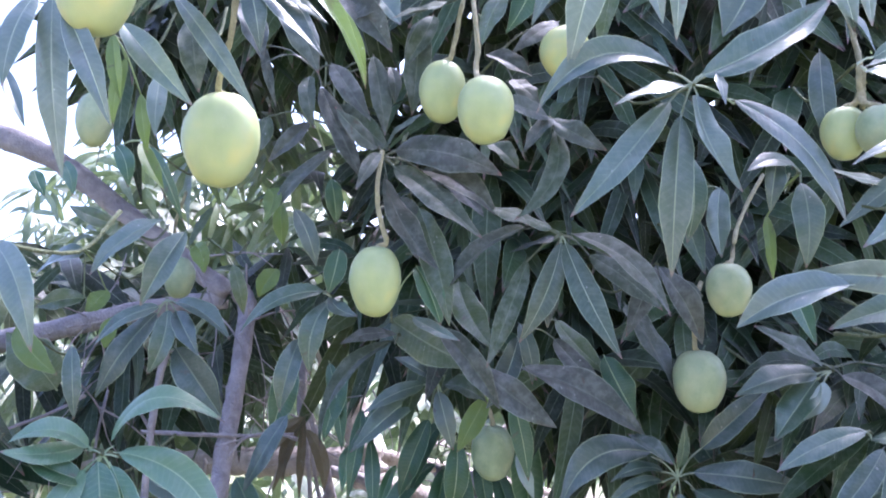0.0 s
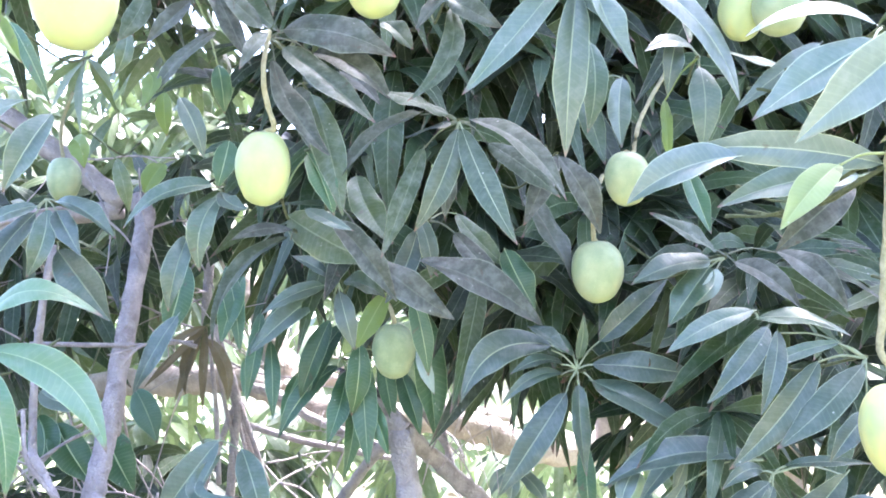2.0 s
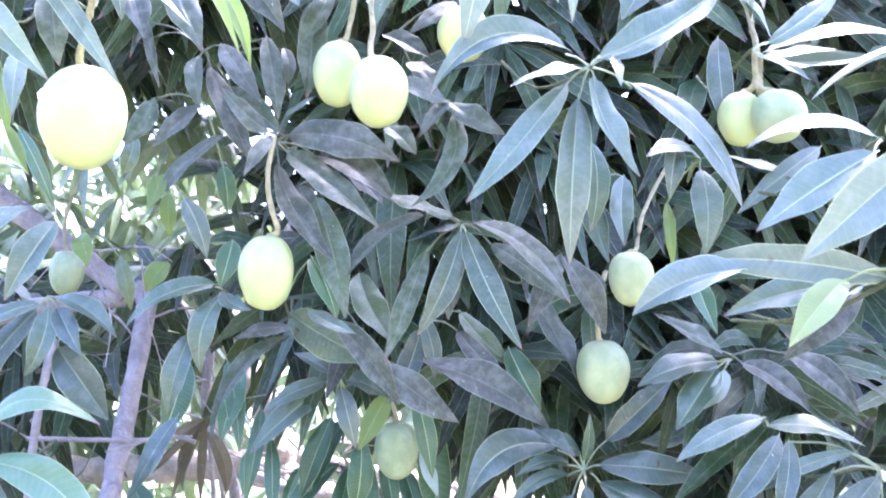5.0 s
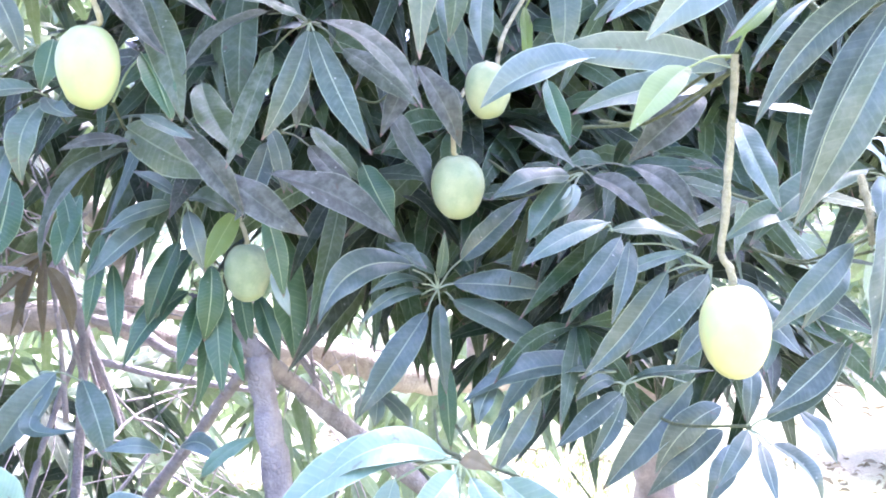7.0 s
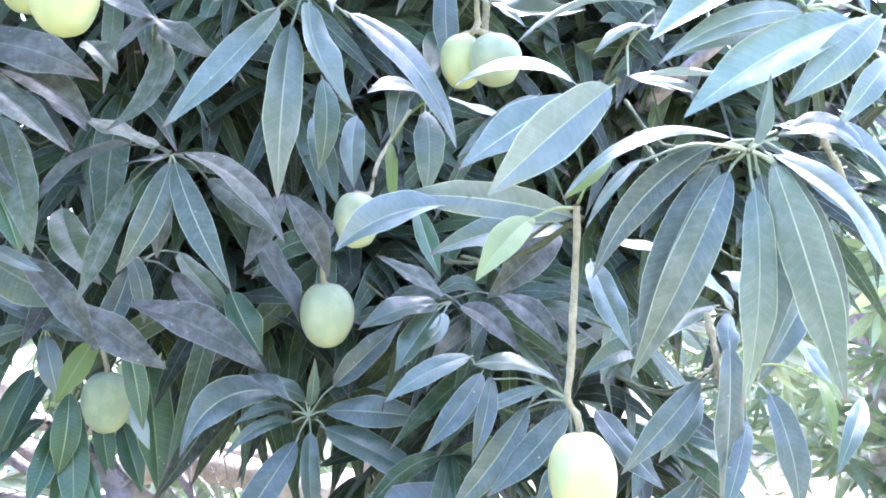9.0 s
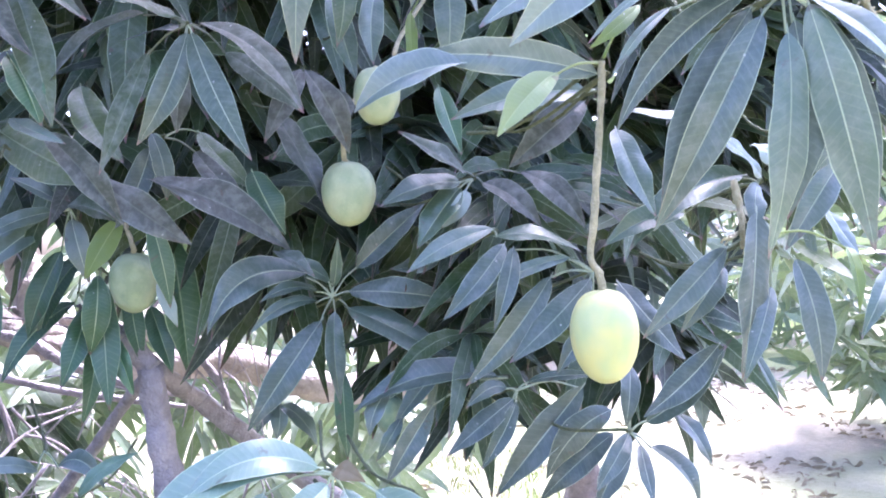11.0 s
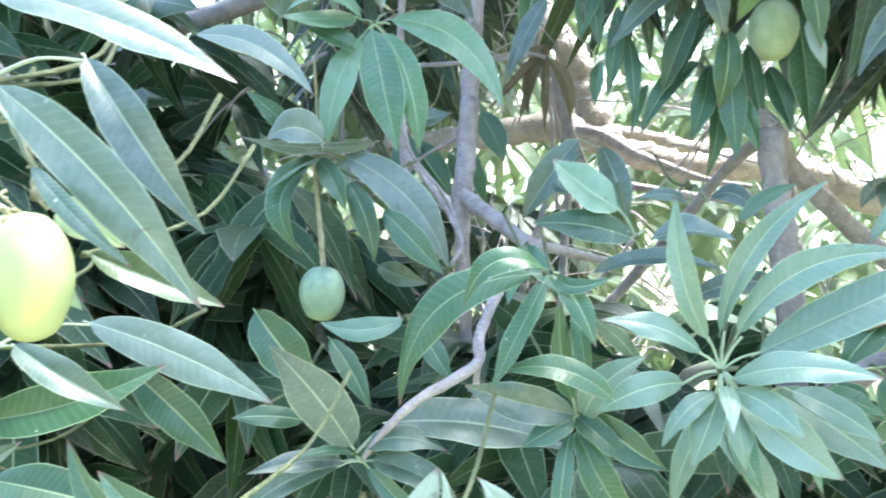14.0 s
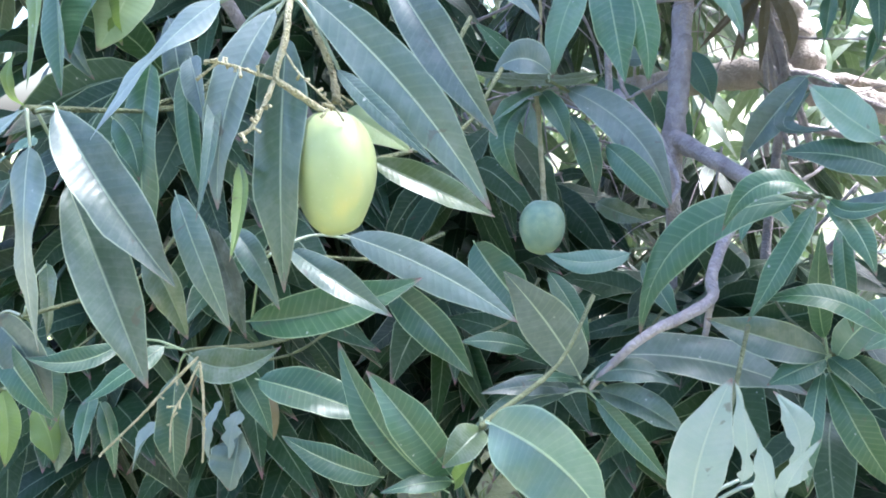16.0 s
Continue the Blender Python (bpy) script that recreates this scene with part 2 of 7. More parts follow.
def ground_material():
    m, nt, b = material("dry_soil", 0.95)
    where = node(nt, "NewGeometry").outputs["Position"]
    wide = node(nt, "TexNoise", {"Vector": where, "Scale": 0.9, "Detail": 5.0}).outputs[0]
    crumb = node(nt, "TexNoise", {"Vector": where, "Scale": 28.0, "Detail": 6.0, "Roughness": 0.7}).outputs[0]
    col = ramp(nt, maths(nt, "ADD", maths(nt, "MULTIPLY", wide, 0.6), maths(nt, "MULTIPLY", crumb, 0.4)),
               (0.36, (0.12, 0.10, 0.075)), (0.48, (0.25, 0.22, 0.16)), (0.64, (0.36, 0.32, 0.24)))
    grass = ramp(nt, node(nt, "TexNoise", {"Vector": where, "Scale": 0.55, "Detail": 3.0}).outputs[0], (0.42, (0, 0, 0)), (0.60, (1, 1, 1)))
    col = blend(nt, maths(nt, "MULTIPLY", grass, 0.7), col, (0.22, 0.27, 0.09))
    nt.links.new(col, b.inputs["Base Color"])
    bump = node(nt, "Bump", {"Height": crumb, "Strength": 0.7, "Distance": 0.03})
    nt.links.new(bump.outputs[0], b.inputs["Normal"])
    return m


SOIL = ground_material()


def grass_material():
    m, nt, b = material("dry_grass", 0.6)
    rnd = node(nt, "NewGeometry").outputs["Random Per Island"]
    where = node(nt, "NewGeometry").outputs["Position"]
    patch = node(nt, "TexNoise", {"Vector": where, "Scale": 1.5, "Detail": 3.0}).outputs[0]
    col = ramp(nt, maths(nt, "ADD", maths(nt, "MULTIPLY", rnd, 0.5), maths(nt, "MULTIPLY", patch, 0.5)),
               (0.2, (0.16, 0.22, 0.06)), (0.6, (0.27, 0.31, 0.10)), (0.9, (0.42, 0.38, 0.18)))
    nt.links.new(col, b.inputs["Base Color"])
    return m


GRASS = grass_material()

# ---- builders ----
def mesh_object(name, verts, faces, mat, parent=None, label="", uvs=None, smooth=True, mats=None):
    me = bpy.data.meshes.new(name)
    me.from_pydata(verts, [], faces)
    if uvs is not None:
        layer = me.uv_layers.new(name="UVMap")
        idx = np.empty(len(me.loops), dtype=np.int32)
        me.loops.foreach_get("vertex_index", idx)
        layer.data.foreach_set("uv", np.asarray(uvs, dtype=np.float32)[idx].ravel())
    me.materials.append(mat)
    if smooth:
        me.polygons.foreach_set("use_smooth", [True] * len(me.polygons))
    ob = new(name, me)
    if parent is not None:
        ob.parent = parent
    if label:
        tagged(ob, label)
    return ob


def blade(base, reach, lift, side, width, roll, rows=11, half=2, fold=0.22, ruffle=0.05, seed=0.0, stalk=0.07, crease=False, bites=None, twist=True, sag=0.0, margin=0.0):
    """A mango leaf: petiole, midrib on a bow, two halves folded and swelling beside the midrib, ruffled margin. Verts, faces, uvs."""
    base, reach = np.array(base, float), np.array(reach, float)
    length = np.linalg.norm(reach)
    u = reach / length
    face = np.array((0.0, -0.8, 0.6))
    n = face - (face @ u) * u
    n /= max(np.linalg.norm(n), 1e-6)
    s = np.cross(u, n)
    bow = 4 * (lift * n + side * s + (0, 0, sag * math.hypot(reach[0], reach[1])))
    verts, faces, uvs = [], [], []
    across = [(j - half) / half for j in range(half + 1)] + [j / half for j in range(0 if crease else 1, half + 1)]
    cols = len(across)
    for i in range(rows + 1):
        a = i / rows
        f = a * a * 0.35 + a * 0.65 if a < 1 else 1.0
        p = base + reach * f + bow * f * (1 - f)
        tang = reach + bow * (1 - 2 * f)
        tang /= np.linalg.norm(tang)
        turn = radians(roll) + (0.55 * math.sin(seed * 2.1) * (f - 0.35) if twist else 0.0)
        s0 = math.cos(turn) * s + math.sin(turn) * n
        s1 = s0 - (s0 @ tang) * tang
        s1 /= np.linalg.norm(s1)
        n1 = np.cross(s1, tang)
        k = (f - stalk) / (1 - stalk)
        w = 0.035 if k <= 0 else max(0.035, math.sin(math.pi * k ** 0.86) ** 0.62 * (1 - 0.50 * max(0.0, (k - 0.62) / 0.38))) if k < 0.995 else 0.02
        w *= width / 2
        for j, v in enumerate(across):
            r = w * (bites[i % len(bites)][0 if v < 0 else 1] if bites and k > 0.1 else 1.0)
            r *= 1 + margin * v * v * (math.sin(15 * k + 3 * v + seed) + 0.7 * math.sin(27 * k - 5 * v + 2 * seed))
            z = (fold * abs(v) - 0.22 * v * v + 0.035 * math.sin(math.pi * abs(v)) * math.sin(26 * k + seed)) * r
            z += ruffle * r * v * v * math.sin(11 * k + 2.3 * v + seed) + 0.14 * r * math.sin(4 * k + seed * 1.7) * v
            verts.append(p + s1 * (v * r) + n1 * z)
            uvs.append((f, 0.5 + 0.5 * v if k > 0 else 0.5))
    for i in range(rows):
        for j in range(cols - 1):
            if crease and j == half:
                continue
            q = i * cols + j
            faces.append((q, q + 1, q + cols + 1, q + cols))
    return verts, faces, uvs


whorl_tips = {}


leaf_rng = random.Random(11)


def leaf(parent, base, reach, lift, side, width, roll, kind="", sag=0.0):
    bites = None
    if kind == "ragged":
        knots = [(leaf_rng.choice((1.0, 1.0, 0.75, 0.4)), leaf_rng.choice((1.0, 0.9, 0.55, 0.2))) for _ in range(9)]
        for i in range(23):
            k, w = i // 3, (i % 3) / 3
            pair = [(1 - w) * knots[k][e] + w * knots[k + 1][e] + leaf_rng.uniform(-0.08, 0.04) for e in (0, 1)]
            bites = (bites or []) + [pair]
    v, f, t = blade(base, reach, lift, side, width, roll, 22 if bites else 18, 3, leaf_rng.uniform(0.18, 0.65), leaf_rng.uniform(0.03, 0.17),
                    leaf_rng.uniform(0, 6), 0.04, True, bites, sag=sag, margin=leaf_rng.uniform(0.006, 0.035))
    v = [tuple(x) for x in v]
    tip = whorl_tips[parent.name]
    gap = np.linalg.norm(np.array(base) - tip)
    if 0.004 < gap < 0.10:
        # petiole from the twig's end to the blade
        b = np.array(base) + np.array(reach) * 0.05
        m = 0.5 * (b + tip) + np.array((0, 0, 0.12 * gap))
        a, q = tube([(*tip, 0.0016), (*m, 0.0012), (*b, 0.0011)], 5, 0.05, 4)
        o = len(v)
        v += a
        f = f + [tuple(i + o for i in k) for k in q]
        t = t + [(0.3, 0.5)] * len(a)
    words = {"young": "yellow-green young mango leaf", "pale": "pale bleached mango leaf", "dry": "dry brown hanging leaf",
             "under": "leaf turned to its paler underside", "ragged": "pale leaf eaten away at its edges"}
    return mesh_object("leaf", v, f, LEAF["pale" if kind == "ragged" else kind], parent, words.get(kind, ""), t)


def spline(points, steps=6):
    """Catmull-Rom through (x, y, z, radius) points."""
    p = [np.array(q, float) for q in points]
    p = [2 * p[0] - p[1], *p, 2 * p[-1] - p[-2]]
    out = []
    for i in range(1, len(p) - 2):
        for k in range(steps):
            t = k / steps
            a, b, c, d = p[i - 1], p[i], p[i + 1], p[i + 2]
            out.append(0.5 * (2 * b + (c - a) * t + (2 * a - 5 * b + 4 * c - d) * t * t + (3 * b - a - 3 * c + d) * t ** 3))
    out.append(p[-2])
    return out


def tube(points, sides=10, knobs=0.08, steps=6, seed=0):
    """A tapered, slightly knobbly limb."""
    rng = random.Random(seed)
    path = spline(points, steps)
    verts, faces = [], []
    up = Vector((0.3, 0.2, 1))
    for i, q in enumerate(path):
        a, b = path[max(0, i - 1)], path[min(len(path) - 1, i + 1)]
        t = Vector(b[:3] - a[:3]).normalized()
        x = t.cross(up).normalized()
        y = t.cross(x)
        r = max(float(q[3]), 0.0006) * (1 + rng.uniform(-knobs, knobs))
        here = Vector(q[:3]) + 2 * knobs * r * noise.noise_vector(Vector((i * 0.45, seed * 1.7, 0.5)))
        for j in range(sides):
            w = 2 * math.pi * j / sides
            rr = r * (1 + rng.uniform(-knobs, knobs) * 0.5)
            verts.append(tuple(here + rr * (math.cos(w) * x + math.sin(w) * y)))
    n = len(path)
    for i in range(n - 1):
        for j in range(sides):
            k = (j + 1) % sides
            faces.append((i * sides + j, i * sides + k, (i + 1) * sides + k, (i + 1) * sides + j))
    faces.append(tuple(range(sides))[::-1])
    faces.append(tuple((n - 1) * sides + j for j in range(sides)))
    return verts, faces


limb_paths = []


def limb(points, mat, parent, label="", name="branch", sides=10, knobs=0.08):
    v, f = tube(points, 14 if name == "limb" else sides, 0.13 if name == "limb" else knobs, 9 if name == "limb" else 6, len(limb_paths))
    limb_paths.append([np.array(q[:3]) for q in spline(points, 4)])
    return mesh_object(name, v, f, mat, parent, label)


def nearest_on_limbs(p, floor_y=0.0):
    best = None
    for path in limb_paths:
        for q in path:
            d = np.linalg.norm(q - p) + (0.6 if q[1] < p[1] + floor_y else 0.0)
            if best is None or d < best[0]:
                best = (d, q)
    return best[1]


def twig(at, back=None):
    """A green twig from inside the tree to the whorl at its end."""
    rng = random.Random(int(9999 * at[0]) + int(777 * at[2]))
    p = np.array(at, float)
    q = nearest_on_limbs(p, 0.04)
    n = np.linalg.norm(q - p)
    if back:
        q = p + np.array(back)
    elif n > 0.09:
        q = p + (q - p) * (0.05 / n) + np.array((rng.uniform(-0.04, 0.04), rng.uniform(0.15, 0.2), rng.uniform(0.0, 0.06)))
    mid = 0.5 * (p + q) + np.array((0, 0.03, -0.02))
    v, f = tube([(*p, 0.0030), (*(p + np.array((0, 0.012, 0))), 0.0020), (*mid, 0.0018), (*q, 0.0022)], 7, 0.14, 4, seed=len(bpy.data.objects))
    ob = mesh_object("twig", v, f, TWIG, tree)
    whorl_tips[ob.name] = p
    return ob


def foliage(name, boxes, count, parent, mat, seed, size=(0.12, 0.24), droop=0.8, keep=None, rows=6, each=(6, 10), broad=1.0):
    """Many whorls of leaves in one mesh. boxes: (low corner, high corner, share)."""
    rng = random.Random(seed)
    V, F, U = [], [], []
    total = sum(b[2] for b in boxes)
    for lo, hi, share in boxes:
        made, tries = 0, 0
        while made < count * share / total and tries < count * 20:
            tries += 1
            c = np.array([rng.uniform(a, b) for a, b in zip(lo, hi)])
            if keep and not keep(c):
                continue
            made += 1
            # ragged depth behind the outer leaves
            c[1] += 0.3 * max(0.0, noise.noise(Vector((c[0] * 2.3, seed, c[2] * 2.3))))
            turn = rng.uniform(0, 6.3)
            m = rng.randint(*each)
            lean = np.array((rng.uniform(-0.3, 0.3), rng.uniform(-0.8, 0.1), rng.uniform(-0.5, 0.2)))
            for k in range(m):
                w = turn + 6.283 * k / m + rng.uniform(-0.3, 0.3)
                L = rng.uniform(*size)
                d = np.array((math.cos(w), 0.6 * math.sin(w), rng.uniform(-0.9, 0.35))) + lean
                d *= L / np.linalg.norm(d)
                d[2] -= droop * L * rng.uniform(0.1, 0.8)
                b = blade(c, d, rng.uniform(0.0, 0.10) * L, rng.uniform(-0.06, 0.06) * L, L * broad * rng.uniform(0.15, 0.22), rng.uniform(-50, 50),
                          rows, 1, rng.uniform(0.1, 0.5), 0.14, rng.uniform(0, 6), sag=rng.uniform(0, 0.15))
                o = len(V)
                V.extend(tuple(x) for x in b[0])
                U.extend(b[2])
                F.extend(tuple(i + o for i in q) for q in b[1])
    return tagged(mesh_object(name, V, F, mat, parent, "", U), kind="stuff")


def whorl_templates(seed, count=14, rows=5):
    """A few whorls of hanging leaves about the origin: verts, quads, uvs."""
    rng = random.Random(seed)
    out = []
    for _ in range(count):
        V, F, U = [], [], []
        m = rng.randint(8, 12)
        for k in range(m):
            w = 6.283 * k / m + rng.uniform(-0.3, 0.3)
            L = rng.uniform(0.14, 0.24)
            d = np.array((math.cos(w), math.sin(w), rng.uniform(-0.7, 0.4)))
            d *= L / np.linalg.norm(d)
            d[2] -= 0.6 * L * rng.uniform(0.1, 0.9)
            b = blade((0, 0, 0), d, rng.uniform(0.0, 0.1) * L, rng.uniform(-0.06, 0.06) * L, L * rng.uniform(0.18, 0.25), rng.uniform(-50, 50), rows, 1, 0.25, 0.08, rng.uniform(0, 6))
            o = len(V)
            V.extend(b[0]), U.extend(b[2]), F.extend(tuple(i + o for i in q) for q in b[1])
        out.append((np.array(V), np.array(F), np.array(U)))
    return out


WHORLS = whorl_templates(91)


def crown_foliage(name, centres, parent, mat, seed, size=1.0):
    """One mesh of many turned and scaled whorls at the centres."""
    rng = random.Random(seed)
    V, F, U, o = [], [], [], 0
    for c in centres:
        v, q, u = rng.choice(WHORLS)
        turn = np.array(Euler((rng.uniform(-0.5, 0.5), rng.uniform(-0.5, 0.5), rng.uniform(0, 6.28))).to_matrix())
        V.append(v @ turn.T * (size * rng.uniform(0.8, 1.2)) + np.array(c))
        F.append(q + o)
        U.append(u)
        o += len(v)
    return tagged(mesh_object(name, np.concatenate(V).tolist(), np.concatenate(F).tolist(), mat, parent, "", np.concatenate(U)), kind="stuff")


def crown_points(centre, radii, low, count, seed, shell=0.55):
    """Places through the outer part of a lumpy dome, uneven at its edge."""
    rng = random.Random(seed)
    out = []
    while len(out) < count:
        p = [rng.uniform(-1.1, 1.1) for _ in range(3)]
        r = math.sqrt(p[0] ** 2 + p[1] ** 2 + p[2] ** 2)
        q = [c + s * v for c, s, v in zip(centre, radii, p)]
        lump = 0.28 * noise.noise(Vector((q[0] * 1.3 + seed, q[1] * 1.3, q[2] * 1.6)))
        if shell < r + lump < 1.0 and q[2] > low + 0.3 * noise.noise(Vector((q[0] * 2, q[1] * 2, seed))):
            out.append(q)
    return out


def mango(at, wide, tall, stalk, lean=(0, 0), label="smooth pale green unripe mango hanging on its stalk", stalk_r=0.0032, skin=""):
    """A fruit hanging from its stalk: egg shape, fuller at one cheek, small beak, sunken stalk end."""
    V, F = [], []
    rings, sides = 22, 28
    rng = random.Random(int(1000 * at[0]) + 7)
    ph, skew = rng.uniform(0, 6.3), rng.uniform(0.04, 0.09)
    for i in range(rings + 1):
        a = math.pi * i / rings
        z = math.cos(a)
        r = math.sin(a) ** 0.94 * (1 + 0.07 * z)
        zz = z * 0.5 * tall
        if z > 0.9:
            zz -= 0.02 * tall * (z - 0.9) / 0.1
        for j in range(sides):
            w = 2 * math.pi * j / sides
            k = 1 + skew * math.cos(w - ph) * math.sin(a) + 0.03 * math.cos(2 * w + 1)
            beak = 0.05 * wide * math.exp(-((a - 2.55) / 0.25) ** 2) * max(0, math.cos(w - ph)) ** 2
            rr = 0.5 * wide * r * k + beak
            V.append((rr * math.cos(w), 0.92 * rr * math.sin(w), zz))
    for i in range(rings):
        for j in range(sides):
            k = (j + 1) % sides
            F.append((i * sides + j, (i + 1) * sides + j, (i + 1) * sides + k, i * sides + k))
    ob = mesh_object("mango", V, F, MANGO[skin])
    ob.matrix_world = pose(*at, lean[0], lean[1], 0)
    tagged(ob, label, "mango", "mangoes on the tree")
    top = Vector(at) + Euler((radians(lean[0]), radians(lean[1]), 0)).to_matrix() @ Vector((0, 0, tall * 0.47))
    pts = [(*top, stalk_r * 1.1)] + [(*q, stalk_r) for q in stalk]
    v, f = tube(pts, 8, 0.16, 5, seed=3)
    inv = ob.matrix_world.inverted()
    mesh_object("stalk", [tuple(inv @ Vector(q)) for q in v], f, STALK, ob, "knobbly yellow-green fruit stalk")
    return ob


def strand(points):
    """A bare flower stalk left over beside the fruit, with stubs of side stalks."""
    rng = random.Random(len(bpy.data.objects))
    v, f = tube(points, 7, 0.2, 5, 4)
    path = spline(points, 5)
    for q in path[3:]:
        if rng.random() < 0.6:
            d = np.array((rng.uniform(-1, 1), rng.uniform(-1, 1), rng.uniform(-1, 0.6))) * rng.uniform(0.004, 0.010)
            a, b = tube([(*q[:3], 0.0008), (*(q[:3] + d * 0.5), 0.0007), (*(q[:3] + d), 0.0011)], 5, 0.2, 2)
            o = len(v)
            v += a
            f += [tuple(i + o for i in k) for k in b]
    return mesh_object("flower_stalk", v, f, STALK, tree, "bare dry flower stalk")

# ---- ground and distance ----
def ground_sheet():
    xs = sorted({round(v, 3) for v in [*np.linspace(-8, 8, 65), *np.linspace(-60, 60, 25), -400, 400]})
    ys = sorted({round(v, 3) for v in [*np.linspace(-5, 11, 65), *np.linspace(-60, 60, 25), -400, 400]})
    V = [(x, y, 0.05 * noise.noise(Vector((x * 0.8, y * 0.8, 0))) + 0.02 * noise.noise(Vector((x * 3, y * 3, 4)))) for y in ys for x in xs]
    n = len(xs)
    F = [(j * n + i, j * n + i + 1, (j + 1) * n + i + 1, (j + 1) * n + i) for j in range(len(ys) - 1) for i in range(n - 1)]
    return tagged(mesh_object("ground", V, F, SOIL), "pale dry orchard soil with thin grass", "ground", kind="structure")


ground_sheet()


def litter():
    """Fallen leaves on the soil."""
    rng = random.Random(8)
    V, F, U = [], [], []
    for _ in range(7500):
        x, y = rng.uniform(-2, 6), rng.uniform(0.8, 7)
        if noise.noise(Vector((x * 1.4, y * 1.4, 3))) < 0.08:
            continue
        w, L = rng.uniform(0, 6.3), rng.uniform(0.04, 0.10)
        z = 0.05 * noise.noise(Vector((x * 0.8, y * 0.8, 0))) + 0.02 * noise.noise(Vector((x * 3, y * 3, 4))) + 0.012
        b = blade((x, y, z), (L * math.cos(w), L * math.sin(w), rng.uniform(0, 0.02)), 0.015, 0.01, 0.25 * L, 80 * (rng.random() - 0.5) , 4, 1)
        o = len(V)
        V.extend(tuple(q) for q in b[0]), U.extend(b[2]), F.extend(tuple(i + o for i in q) for q in b[1])
    tagged(mesh_object("leaf_litter", V, F, LEAF["dry"], None, "", U), "fallen dry brown leaves scattered on the soil", "leaf litter", kind="stuff")


litter()


def orchard_tree(x, y, height, spread, low, seed, count, label):
    """A mango tree further off: trunk, limbs, crown of hanging whorls."""
    rng = random.Random(seed)
    root = tagged(new("mango_tree"), label, "tree", "orchard trees")
    root.location = (x, y, 0)
    v, f = tube([(0, 0, -0.05, 0.16), (0.05, 0.03, 0.5, 0.13), (0.0, 0.0, 1.0, 0.11), (0.1, 0.05, height * 0.6, 0.05)], 12, 0.08, 6, seed)
    mesh_object("trunk", v, f, OLD_BARK, root)
    for k in range(9):
        w = 6.283 * k / 9 + rng.uniform(-0.3, 0.3)
        r = spread * rng.uniform(0.7, 1.0)
        ex, ey, ez = r * math.cos(w), r * math.sin(w), rng.uniform(0.35, 0.75) * height
        v, f = tube([(0, 0, 0.9, 0.06), (ex * 0.4, ey * 0.4, ez * 0.8 + 0.3, 0.04), (ex * 0.8, ey * 0.8, ez + 0.2, 0.02), (ex, ey, ez, 0.008)], 8, 0.1, 5, seed + k)
        mesh_object("branch", v, f, BARK, root)

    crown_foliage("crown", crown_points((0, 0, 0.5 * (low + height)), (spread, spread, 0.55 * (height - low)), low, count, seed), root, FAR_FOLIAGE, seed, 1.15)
    return root


def grass():
    """Thin tufts of dry grass in patches."""
    rng = random.Random(12)
    V, F = [], []
    for _ in range(3200):
        x, y = rng.uniform(-2.5, 2.2), rng.uniform(1.2, 5)
        if noise.noise(Vector((x * 0.9, y * 0.9, 7))) < rng.uniform(-0.4, 0.3):
            continue
        z = 0.05 * noise.noise(Vector((x * 0.8, y * 0.8, 0))) + 0.02 * noise.noise(Vector((x * 3, y * 3, 4)))
        for _k in range(7):
            w, h = rng.uniform(0, 6.3), rng.uniform(0.02, 0.07)
            bx, by = x + rng.uniform(-0.05, 0.05), y + rng.uniform(-0.05, 0.05)
            dx, dy = math.cos(w) * 0.004, math.sin(w) * 0.004
            tx, ty = rng.uniform(-0.05, 0.05), rng.uniform(-0.05, 0.05)
            o = len(V)
            V += [(bx - dx, by - dy, z - 0.01), (bx + dx, by + dy, z - 0.01), (bx + dx * 0.7 + tx * 0.4, by + dy * 0.7 + ty * 0.4, z + h * 0.6), (bx - dx * 0.7 + tx * 0.4, by - dy * 0.7 + ty * 0.4, z + h * 0.6), (bx + tx, by + ty, z + h)]
            F += [(o, o + 1, o + 2, o + 3), (o + 3, o + 2, o + 4)]
    tagged(mesh_object("grass", V, F, GRASS), "thin yellow-green grass tufts on dry soil", "grass", kind="stuff")


grass()

# ---- the near mango tree: limbs ----
tree = tagged(new("mango_tree"), "leafy mango tree with hanging whorls and unripe fruit", "tree", "orchard trees")
limb([(-1.135, 1.687, 2.068, 0.0276), (-0.956, 1.649, 1.982, 0.0256), (-0.812, 1.638, 1.914, 0.0241), (-0.660, 1.635, 1.797, 0.0226), (-0.534, 1.627, 1.704, 0.0212), (-0.440, 1.617, 1.635, 0.0209)], BARK, tree, "grey-mauve limb with smooth bark", "branch")
limb([(-1.083, 1.616, 1.497, 0.0230), (-0.831, 1.609, 1.551, 0.0218), (-0.693, 1.604, 1.582, 0.0207), (-0.586, 1.621, 1.606, 0.0198), (-0.449, 1.629, 1.624, 0.0199)], BARK, tree, "", "branch")
limb([(-0.420, 1.626, 1.641, 0.0222), (-0.398, 1.601, 1.604, 0.0184), (-0.386, 1.515, 1.497, 0.0172), (-0.383, 1.449, 1.396, 0.0173), (-0.377, 1.380, 1.307, 0.0163), (-0.379, 1.351, 1.229, 0.0159)], BARK, tree, "upright grey branch with a fork", "branch")
